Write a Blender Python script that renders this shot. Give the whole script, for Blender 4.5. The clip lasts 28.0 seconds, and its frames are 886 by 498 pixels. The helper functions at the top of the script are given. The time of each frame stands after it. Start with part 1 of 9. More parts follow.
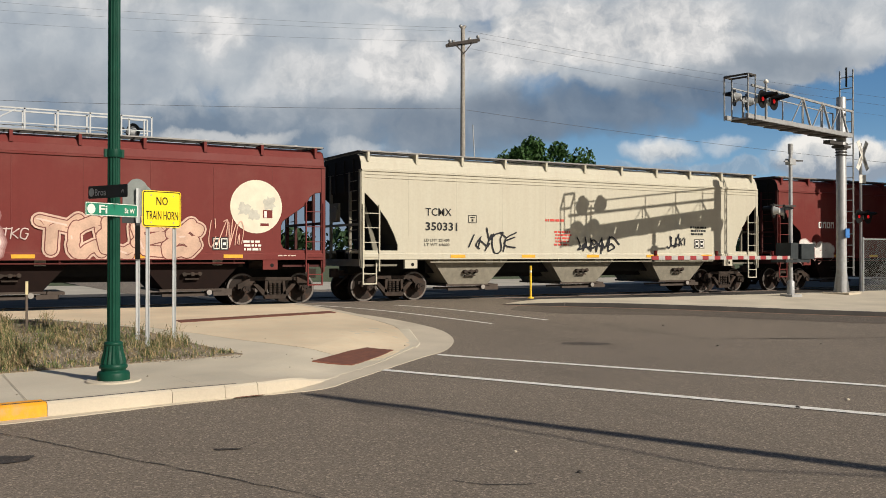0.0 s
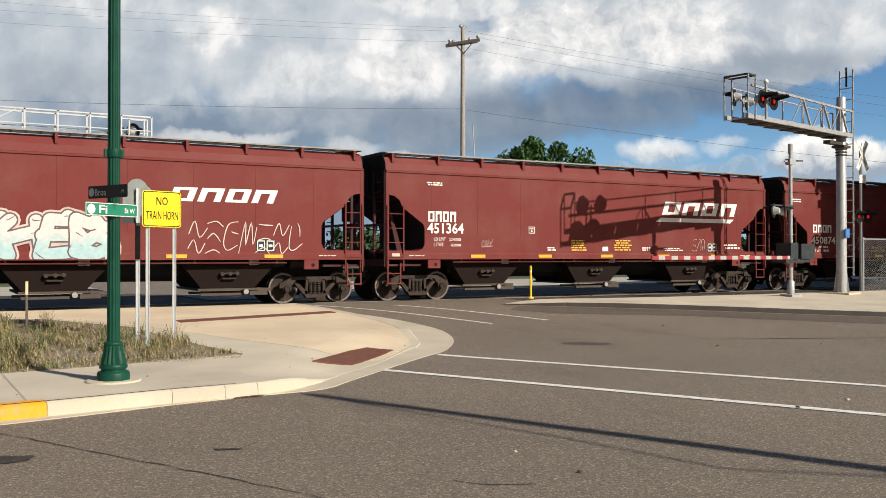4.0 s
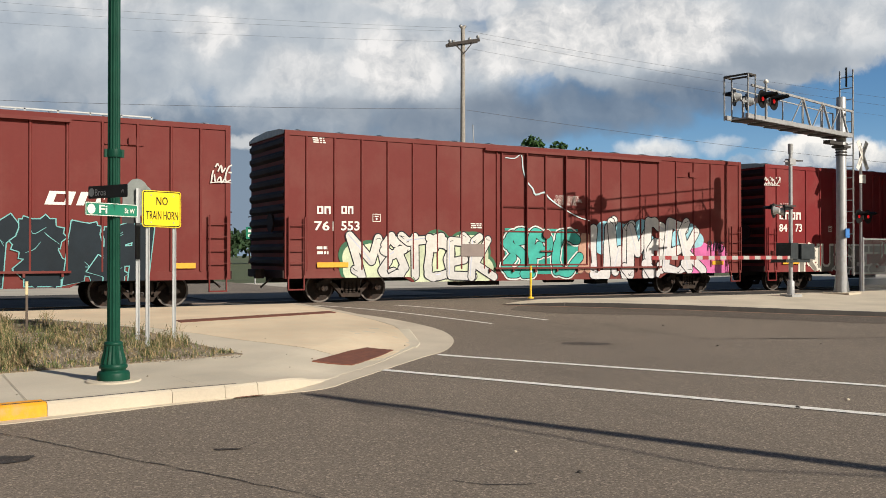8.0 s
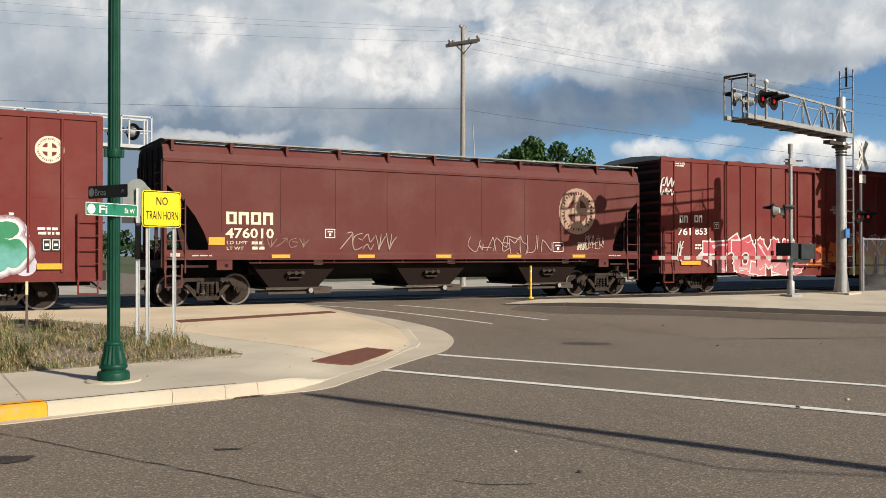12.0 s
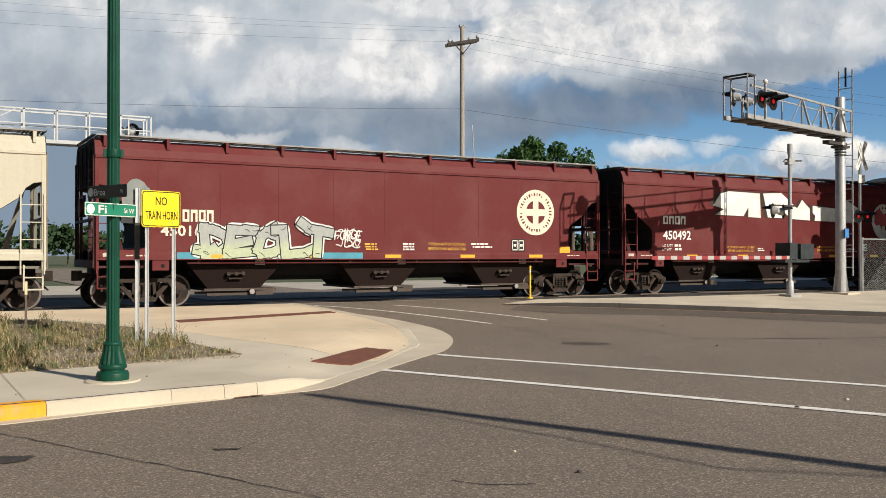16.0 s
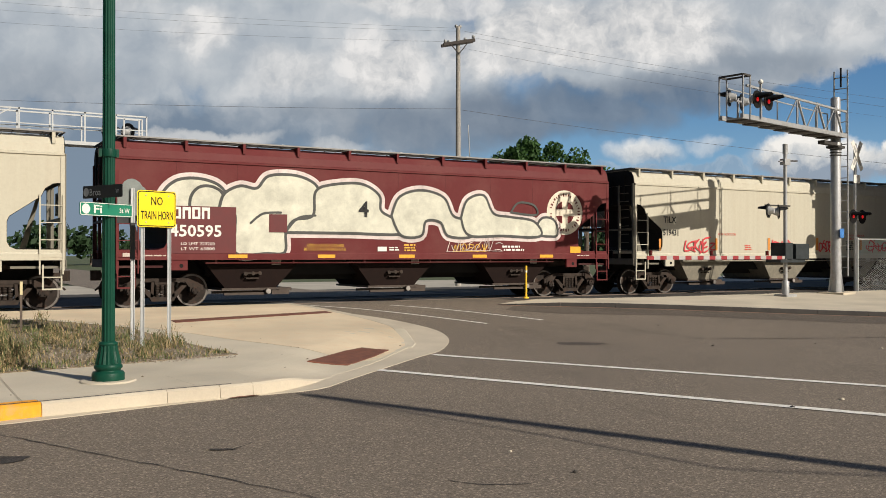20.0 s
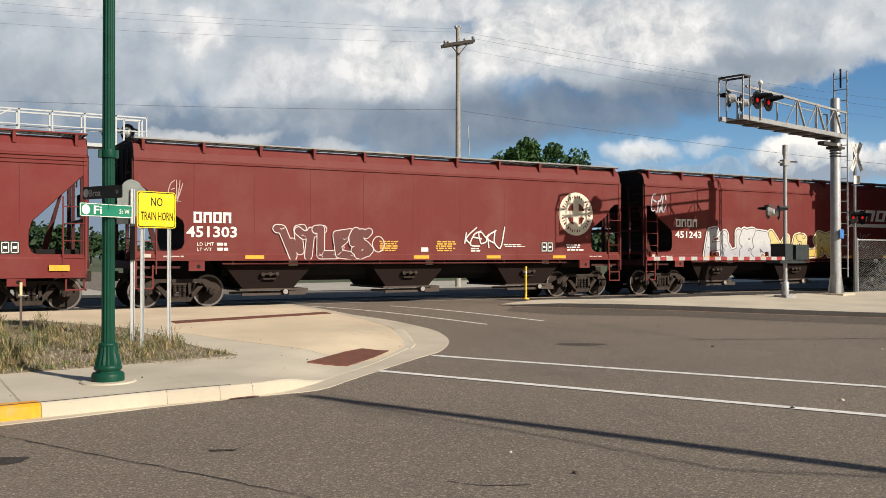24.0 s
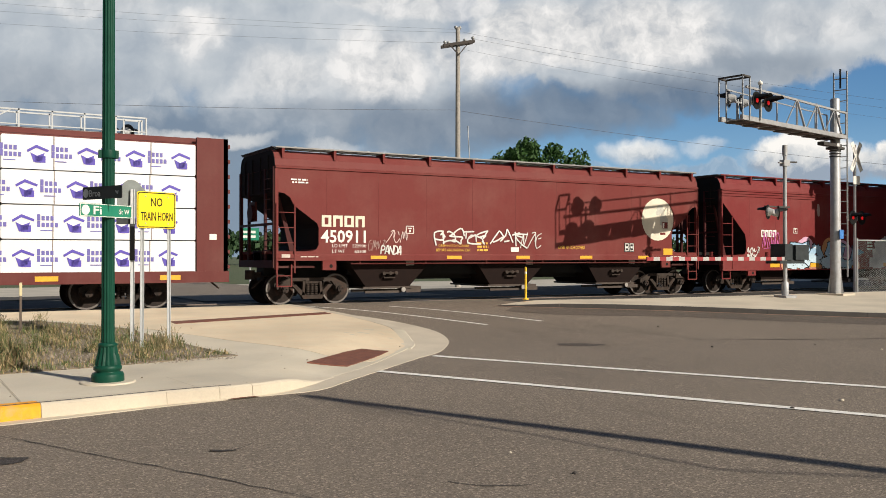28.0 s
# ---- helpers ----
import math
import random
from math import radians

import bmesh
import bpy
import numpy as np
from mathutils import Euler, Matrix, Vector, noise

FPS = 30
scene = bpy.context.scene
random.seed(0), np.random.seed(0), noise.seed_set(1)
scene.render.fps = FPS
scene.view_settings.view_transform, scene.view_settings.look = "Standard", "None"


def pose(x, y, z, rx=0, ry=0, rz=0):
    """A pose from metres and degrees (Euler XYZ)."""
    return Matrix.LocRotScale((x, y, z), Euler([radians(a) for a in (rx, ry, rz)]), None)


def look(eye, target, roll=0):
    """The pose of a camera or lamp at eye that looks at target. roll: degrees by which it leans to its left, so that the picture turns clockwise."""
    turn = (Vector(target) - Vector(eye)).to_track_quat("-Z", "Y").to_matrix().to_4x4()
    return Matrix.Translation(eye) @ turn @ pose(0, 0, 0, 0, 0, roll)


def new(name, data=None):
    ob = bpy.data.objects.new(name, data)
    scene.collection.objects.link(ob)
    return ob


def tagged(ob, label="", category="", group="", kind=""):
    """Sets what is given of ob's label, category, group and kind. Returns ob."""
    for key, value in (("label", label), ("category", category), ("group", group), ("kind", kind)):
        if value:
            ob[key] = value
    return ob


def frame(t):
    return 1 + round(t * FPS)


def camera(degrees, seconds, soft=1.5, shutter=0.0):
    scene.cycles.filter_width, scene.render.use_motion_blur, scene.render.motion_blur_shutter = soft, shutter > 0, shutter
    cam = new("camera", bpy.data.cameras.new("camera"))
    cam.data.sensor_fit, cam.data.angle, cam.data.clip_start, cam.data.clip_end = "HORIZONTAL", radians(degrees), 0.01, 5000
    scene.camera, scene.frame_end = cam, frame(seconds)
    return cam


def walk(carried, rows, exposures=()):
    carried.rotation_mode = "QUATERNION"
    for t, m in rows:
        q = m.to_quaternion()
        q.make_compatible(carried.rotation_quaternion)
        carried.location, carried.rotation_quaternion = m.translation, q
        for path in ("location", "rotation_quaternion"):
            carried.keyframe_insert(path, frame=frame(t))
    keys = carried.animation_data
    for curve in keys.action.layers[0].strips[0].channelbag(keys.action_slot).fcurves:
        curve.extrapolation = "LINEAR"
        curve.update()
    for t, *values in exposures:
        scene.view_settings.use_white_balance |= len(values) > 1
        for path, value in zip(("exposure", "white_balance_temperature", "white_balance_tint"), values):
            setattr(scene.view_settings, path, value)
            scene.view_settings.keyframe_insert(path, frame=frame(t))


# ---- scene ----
# The camera stands at a street corner, 25 m from the track; the track runs along x, the train moves towards +x.
LENS = 51.65
cam = camera(LENS, 28.0, soft=0.75)
EYE = (0.0, 0.0, 1.74)


def aim(yaw, tilt, roll=0.0):
    a, b = radians(yaw), radians(tilt)
    way = Vector((math.sin(a) * math.cos(b), math.cos(a) * math.cos(b), math.sin(b)))
    return look(EYE, Vector(EYE) + way * 10, roll)


walk(cam, [
    (0.0, aim(29.91, 0.389)),
    (5.0, aim(29.91, 0.389)),
    (10.0, aim(29.91, 0.389)),
    (14.5, aim(29.91, 0.389)),
    (15.5, aim(29.93, 0.389)),
    (16.5, aim(29.97, 0.389)),
    (17.0, aim(29.99, 0.389)),
    (17.5, aim(30.03, 0.389)),
    (18.0, aim(30.14, 0.389)),
    (18.5, aim(30.19, 0.389)),
    (19.5, aim(30.20, 0.389)),
    (21.5, aim(30.20, 0.395)),
    (23.5, aim(30.21, 0.44)),
    (26.0, aim(30.21, 0.44)),
    (28.0, aim(30.22, 0.46)),
], exposures=((0, -0.10), (1, 0.0), (2, 0.13), (3.5, 0.20), (5.5, 0.10), (8, 0.05), (12, 0.08), (16, 0.10), (16.9, -0.08), (19, -0.12), (20, -0.08), (21.5, -0.02), (23.5, 0.12), (25, 0.09), (28, 0.06)))

# ---- light ----
SUN_AZ, SUN_EL = 157.2, 31.0   # degrees clockwise from +y, and above the horizon
world = bpy.data.worlds.new("world")
scene.world = world
world.use_nodes = True
wn = world.node_tree.nodes
wl = world.node_tree.links
sky = wn.new("ShaderNodeTexSky")
sky.sky_type, sky.sun_disc = "NISHITA", False
sky.sun_elevation, sky.sun_rotation = radians(SUN_EL), radians(SUN_AZ)
sky.air_density, sky.dust_density = 1.0, 1.2
wl.new(sky.outputs[0], wn["Background"].inputs[0])
wn["Background"].inputs[1].default_value = 0.042
sun = new("sun", bpy.data.lights.new("sun", "SUN"))
sun.data.energy, sun.data.angle, sun.data.color = 4.9, radians(0.53), (1.0, 0.92, 0.80)
sa, se = radians(SUN_AZ), radians(SUN_EL)
TO_SUN = Vector((math.sin(sa) * math.cos(se), math.cos(sa) * math.cos(se), math.sin(se)))
sun.matrix_world = look(TO_SUN * 100, (0, 0, 0))


# ---- materials ----
def node_mat(name):
    m = bpy.data.materials.new(name)
    m.use_nodes = True
    nt = m.node_tree
    return m, nt.nodes, nt.links, nt.nodes["Principled BSDF"]


def texnoise(n, l, coord, scale, detail=4.0, rough=0.6):
    t = n.new("ShaderNodeTexNoise")
    t.inputs["Scale"].default_value = scale
    t.inputs["Detail"].default_value = detail
    t.inputs["Roughness"].default_value = rough
    if coord is not None:
        l.new(coord, t.inputs["Vector"])
    return t.outputs["Fac"]


def ramp(n, l, fac, stops):
    r = n.new("ShaderNodeValToRGB")
    els = r.color_ramp.elements
    while len(els) < len(stops):
        els.new(0.5)
    for e, (p, c) in zip(els, stops):
        e.position = p
        e.color = (*c, 1) if len(c) == 3 else c
    l.new(fac, r.inputs[0])
    return r.outputs[0]


def mixc(n, l, fac, a, b, mode="MIX"):
    m = n.new("ShaderNodeMix")
    m.data_type, m.blend_type = "RGBA", mode
    for sock, v in ((m.inputs[0], fac), (m.inputs[6], a), (m.inputs[7], b)):
        if isinstance(v, (int, float)):
            sock.default_value = v
        elif isinstance(v, tuple):
            sock.default_value = (*v, 1)
        else:
            l.new(v, sock)
    return m.outputs[2]


def mth(n, l, op, a, b=None, c=None, clamp=False):
    m = n.new("ShaderNodeMath")
    m.operation, m.use_clamp = op, clamp
    for i, v in enumerate((a, b, c)):
        if v is None:
            continue
        if isinstance(v, (int, float)):
            m.inputs[i].default_value = v
        else:
            l.new(v, m.inputs[i])
    return m.outputs[0]


def add_bump(n, l, bsdf, h, strength=0.3, dist=0.02):
    b = n.new("ShaderNodeBump")
    b.inputs["Strength"].default_value, b.inputs["Distance"].default_value = strength, dist
    l.new(h, b.inputs["Height"])
    l.new(b.outputs[0], bsdf.inputs["Normal"])


def coords(n, l, kind="Object", scale=(1, 1, 1)):
    tc = n.new("ShaderNodeTexCoord")
    mp = n.new("ShaderNodeMapping")
    mp.inputs["Scale"].default_value = scale
    l.new(tc.outputs[kind], mp.inputs[0])
    return mp.outputs[0]


def world_coords(n, l, scale=(1, 1, 1)):
    g = n.new("ShaderNodeNewGeometry")
    mp = n.new("ShaderNodeMapping")
    mp.inputs["Scale"].default_value = scale
    l.new(g.outputs["Position"], mp.inputs[0])
    return mp.outputs[0]


def simple(name, col, rough=0.6, metal=0.0, vary=0.25, scale=6.0, bump=0.15, bscale=60.0, dirt=None):
    """Plain stuff with variation at two scales and a fine relief."""
    m, n, l, p = node_mat(name)
    c = coords(n, l)
    big = texnoise(n, l, c, scale, 5)
    fine = texnoise(n, l, c, bscale, 3)
    lo = tuple(x * (1 - vary) for x in col)
    hi = tuple(min(1.0, x * (1 + vary)) for x in col)
    base = ramp(n, l, big, [(0.3, lo), (0.7, hi)])
    base = mixc(n, l, 0.25, base, ramp(n, l, fine, [(0.3, lo), (0.7, hi)]))
    if dirt:
        base = mixc(n, l, ramp(n, l, texnoise(n, l, c, scale * 0.6, 6, 0.7), [(0.5, (0, 0, 0)), (0.68, (1, 1, 1))]), base, dirt)
    l.new(base, p.inputs["Base Color"])
    l.new(mth(n, l, "MULTIPLY_ADD", big, 0.25, rough - 0.12, True), p.inputs["Roughness"])
    p.inputs["Metallic"].default_value = metal
    if max(col) < 0.1:
        p.inputs["Specular IOR Level"].default_value = 0.2
    if bump:
        add_bump(n, l, p, fine, bump, 0.005)
    return m


def car_paint():
    """Weathered car paint; the colour is the object's own."""
    m, n, l, p = node_mat("car_paint")
    oi = n.new("ShaderNodeObjectInfo")
    c = coords(n, l)
    streak = texnoise(n, l, coords(n, l, "Object", (2.2, 2.2, 0.12)), 2.0, 5, 0.65)
    patch = texnoise(n, l, c, 0.55, 5, 0.6)
    fine = texnoise(n, l, c, 14.0, 4, 0.65)
    tone = ramp(n, l, streak, [(0.42, (1, 1, 1)), (0.75, (0.94, 0.92, 0.90))])
    col = mixc(n, l, 1.0, oi.outputs["Color"], tone, "MULTIPLY")
    col = mixc(n, l, ramp(n, l, patch, [(0.45, (0, 0, 0)), (0.75, (0.45, 0.45, 0.45))]), col, mixc(n, l, 0.26, col, (0.42, 0.31, 0.26)))
    dark = ramp(n, l, fine, [(0.3, (0.94, 0.935, 0.93)), (0.6, (1, 1, 1))])
    col = mixc(n, l, 1.0, col, dark, "MULTIPLY")
    l.new(col, p.inputs["Base Color"])
    l.new(mth(n, l, "MULTIPLY_ADD", patch, 0.3, 0.50, True), p.inputs["Roughness"])
    p.inputs["Specular IOR Level"].default_value = 0.3
    soft = texnoise(n, l, coords(n, l, "Object", (0.7, 0.7, 0.35)), 1.6, 2)
    add_bump(n, l, p, soft, 0.36, 0.03)
    return m


def asphalt_mat(name, base):
    m, n, l, p = node_mat(name)
    c = world_coords(n, l)
    grain = texnoise(n, l, c, 48.0, 3, 0.75)
    mid = texnoise(n, l, c, 3.0, 5, 0.6)
    big = texnoise(n, l, c, 0.22, 4, 0.55)
    lo, hi = tuple(x * 0.72 for x in base), tuple(x * 1.3 for x in base)
    col = ramp(n, l, big, [(0.3, lo), (0.7, hi)])
    col = mixc(n, l, 0.35, col, ramp(n, l, mid, [(0.3, lo), (0.72, hi)]))
    col = mixc(n, l, ramp(n, l, grain, [(0.56, (0, 0, 0)), (0.66, (0.9, 0.9, 0.9))]), col, tuple(min(1, x * 2.4) for x in base))
    pit = texnoise(n, l, c, 38.0, 3, 0.7)
    col = mixc(n, l, ramp(n, l, pit, [(0.36, (0.85, 0.85, 0.85)), (0.50, (0, 0, 0))]), col, tuple(x * 0.34 for x in base))
    chips = n.new("ShaderNodeTexVoronoi")
    chips.inputs["Scale"].default_value = 62.0
    l.new(c, chips.inputs["Vector"])
    tint = n.new("ShaderNodeSeparateColor")
    l.new(chips.outputs["Color"], tint.inputs[0])
    col = mixc(n, l, 0.38, col, ramp(n, l, tint.outputs[0], [(0.0, tuple(x * 0.40 for x in base)), (0.55, tuple(x * 0.9 for x in base)), (0.86, tuple(x * 1.35 for x in base)), (0.95, tuple(min(1, x * 3.0) for x in base))]))
    stain = texnoise(n, l, world_coords(n, l, (0.5, 0.15, 1)), 1.0, 5, 0.6)
    col = mixc(n, l, ramp(n, l, stain, [(0.56, (0, 0, 0)), (0.72, (0.45, 0.45, 0.45))]), col, tuple(x * 0.5 for x in base))
    l.new(col, p.inputs["Base Color"])
    l.new(mth(n, l, "MULTIPLY_ADD", mid, 0.2, 0.72, True), p.inputs["Roughness"])
    p.inputs["Specular IOR Level"].default_value = 0.3
    add_bump(n, l, p, grain, 0.8, 0.008)
    return m


def concrete_mat(name, base, stain_col):
    m, n, l, p = node_mat(name)
    c = world_coords(n, l)
    grain = texnoise(n, l, c, 45.0, 4, 0.7)
    big = texnoise(n, l, c, 0.5, 5, 0.6)
    mid = texnoise(n, l, c, 4.0, 6, 0.65)
    col = ramp(n, l, big, [(0.3, tuple(x * 0.74 for x in base)), (0.7, tuple(min(1, x * 1.14) for x in base))])
    col = mixc(n, l, ramp(n, l, mid, [(0.45, (0, 0, 0)), (0.8, (0.6, 0.6, 0.6))]), col, stain_col)
    col = mixc(n, l, 0.2, col, ramp(n, l, grain, [(0.3, tuple(x * 0.6 for x in base)), (0.7, base)]))
    l.new(col, p.inputs["Base Color"])
    p.inputs["Roughness"].default_value = 0.85
    add_bump(n, l, p, grain, 0.25, 0.005)
    return m


def grass_ground_mat(name, a, b, d):
    m, n, l, p = node_mat(name)
    c = world_coords(n, l)
    f = texnoise(n, l, c, 9.0, 5, 0.7)
    g = texnoise(n, l, c, 0.35, 4, 0.6)
    col = mixc(n, l, ramp(n, l, g, [(0.38, (0, 0, 0)), (0.62, (1, 1, 1))]), a, b)
    col = mixc(n, l, ramp(n, l, f, [(0.45, (0, 0, 0)), (0.7, (1, 1, 1))]), col, d)
    l.new(col, p.inputs["Base Color"])
    p.inputs["Roughness"].default_value = 0.95
    add_bump(n, l, p, f, 0.6, 0.05)
    return m


def emit_mat(name, col, strength):
    m, n, l, p = node_mat(name)
    p.inputs["Base Color"].default_value = (*col, 1)
    p.inputs["Emission Color"].default_value = (*col, 1)
    p.inputs["Emission Strength"].default_value = strength
    p.inputs["Roughness"].default_value = 0.3
    return m


CAR = car_paint()
ASPHALT = asphalt_mat("asphalt", (0.206, 0.169, 0.131))
CONCRETE = concrete_mat("pavement_concrete", (0.63, 0.56, 0.44), (0.52, 0.43, 0.32))
WARMCONCRETE = concrete_mat("warm_concrete", (0.75, 0.62, 0.44), (0.62, 0.42, 0.26))
KERB = concrete_mat("kerb_concrete", (0.62, 0.54, 0.42), (0.44, 0.37, 0.29))
BALLAST = simple("ballast", (0.075, 0.068, 0.062), 0.95, 0, 0.5, 3, 0.9, 22)
RAIL = simple("rail_steel", (0.22, 0.17, 0.14), 0.5, 0.7, 0.3, 5, 0.1, 40)
DIRT = grass_ground_mat("dry_verge", (0.20, 0.155, 0.105), (0.14, 0.115, 0.065), (0.27, 0.215, 0.155))
GRASS = grass_ground_mat("far_grass", (0.055, 0.085, 0.03), (0.08, 0.095, 0.04), (0.11, 0.11, 0.055))
BLACK = simple("black_steel", (0.018, 0.017, 0.016), 0.7, 0.2, 0.3, 3, 0.2, 30)
TRUCK = simple("truck_iron", (0.050, 0.038, 0.031), 0.8, 0.1, 0.45, 6, 0.3, 40, (0.062, 0.038, 0.028))
WHEEL = simple("wheel_steel", (0.034, 0.026, 0.022), 0.7, 0.2, 0.35, 7, 0.2, 30, (0.085, 0.05, 0.036))
TREAD = simple("wheel_tread", (0.17, 0.15, 0.135), 0.5, 0.5, 0.2, 5, 0.05, 30)
GALV = simple("galvanised_steel", (0.46, 0.47, 0.47), 0.5, 0.3, 0.12, 9, 0.1, 50)
ALU = simple("grey_signal_paint", (0.40, 0.405, 0.41), 0.5, 0.25, 0.15, 5, 0.1, 40, (0.33, 0.32, 0.30))
GREEN = simple("green_enamel", (0.006, 0.056, 0.034), 0.45, 0.0, 0.2, 4, 0.08, 30)
YELLOW = simple("sign_yellow", (0.98, 0.70, 0.015), 0.45, 0, 0.05, 3, 0.0)
KYELLOW = simple("kerb_yellow", (0.84, 0.36, 0.012), 0.7, 0, 0.15, 6, 0.2, 30, (0.55, 0.35, 0.12))
WHITE = simple("white_paint", (0.78, 0.75, 0.68), 0.6, 0, 0.08, 8, 0.1, 40)
ROADWHITE = simple("road_line_paint", (0.82, 0.79, 0.72), 0.75, 0, 0.10, 10, 0.2, 50, (0.56, 0.53, 0.48))
SIGNBLACK = simple("sign_black", (0.012, 0.012, 0.012), 0.5, 0, 0.1, 4, 0.0)
RUST = simple("rusty_plate", (0.17, 0.065, 0.04), 0.85, 0.1, 0.35, 9, 0.5, 60)
ORANGE = simple("yellow_reflector", (0.80, 0.40, 0.03), 0.4, 0, 0.12, 9, 0.0)
WOODPOLE = simple("weathered_wood", (0.36, 0.33, 0.29), 0.85, 0, 0.3, 8, 0.5, 40)
WIRE = simple("wire_black", (0.10, 0.10, 0.105), 0.6, 0.3, 0.1, 5, 0.0)
LEAF = simple("leaf_green", (0.045, 0.098, 0.026), 0.6, 0, 0.5, 2.0, 0.0)
FARLEAF = simple("far_leaf_green", (0.030, 0.058, 0.024), 0.7, 0, 0.4, 0.5, 0.0)
BARK = simple("bark", (0.12, 0.09, 0.07), 0.9, 0, 0.3, 8, 0.5, 30)
SIGNGREEN = simple("sign_green", (0.02, 0.22, 0.13), 0.4, 0, 0.08, 5, 0.0)
LETTERW = simple("lettering_white", (0.80, 0.76, 0.70), 0.6, 0, 0.1, 5, 0.0)
LETTERY = simple("lettering_yellow", (0.75, 0.42, 0.05), 0.6, 0, 0.1, 5, 0.0)
LETTERK = simple("lettering_black", (0.03, 0.03, 0.03), 0.6, 0, 0.1, 5, 0.0)
LETTERR = simple("lettering_red", (0.60, 0.07, 0.05), 0.6, 0, 0.15, 5, 0.0)
CREAMLOGO = simple("emblem_cream", (0.74, 0.66, 0.52), 0.6, 0, 0.12, 3, 0.0)
DARKPATCH = simple("dark_paint_patch", (0.085, 0.018, 0.016), 0.6, 0, 0.15, 3, 0.0)
CARPATCH = simple("clean_red_patch", (0.120, 0.017, 0.018), 0.6, 0, 0.15, 3, 0.0)
GREYPATCH = simple("grey_paint_patch", (0.24, 0.19, 0.17), 0.6, 0, 0.15, 3, 0.0)
STRIPORANGE = simple("orange_strip", (0.66, 0.26, 0.05), 0.5, 0, 0.15, 5, 0.0)
DARKKERB = concrete_mat("dark_kerb", (0.055, 0.048, 0.042), (0.085, 0.07, 0.058))
GRATE = simple("grating_steel", (0.075, 0.070, 0.066), 0.7, 0.2, 0.3, 6, 0.1, 40)
NEARBLACK = simple("near_black_coat", (0.016, 0.014, 0.013), 0.85, 0, 0.4, 2, 0.2, 20)
LENSRED = emit_mat("red_lamp_lit", (0.70, 0.012, 0.014), 0.62)
LENSDARK = simple("red_lamp_dark", (0.10, 0.01, 0.01), 0.25, 0, 0.1, 5, 0.0)

MAROON = (0.160, 0.023, 0.019)
BROWNRED = (0.117, 0.0245, 0.0205)
DKRED = (0.128, 0.015, 0.016)
BRIGHT = (0.205, 0.016, 0.018)
CREAM = (0.56, 0.525, 0.42)


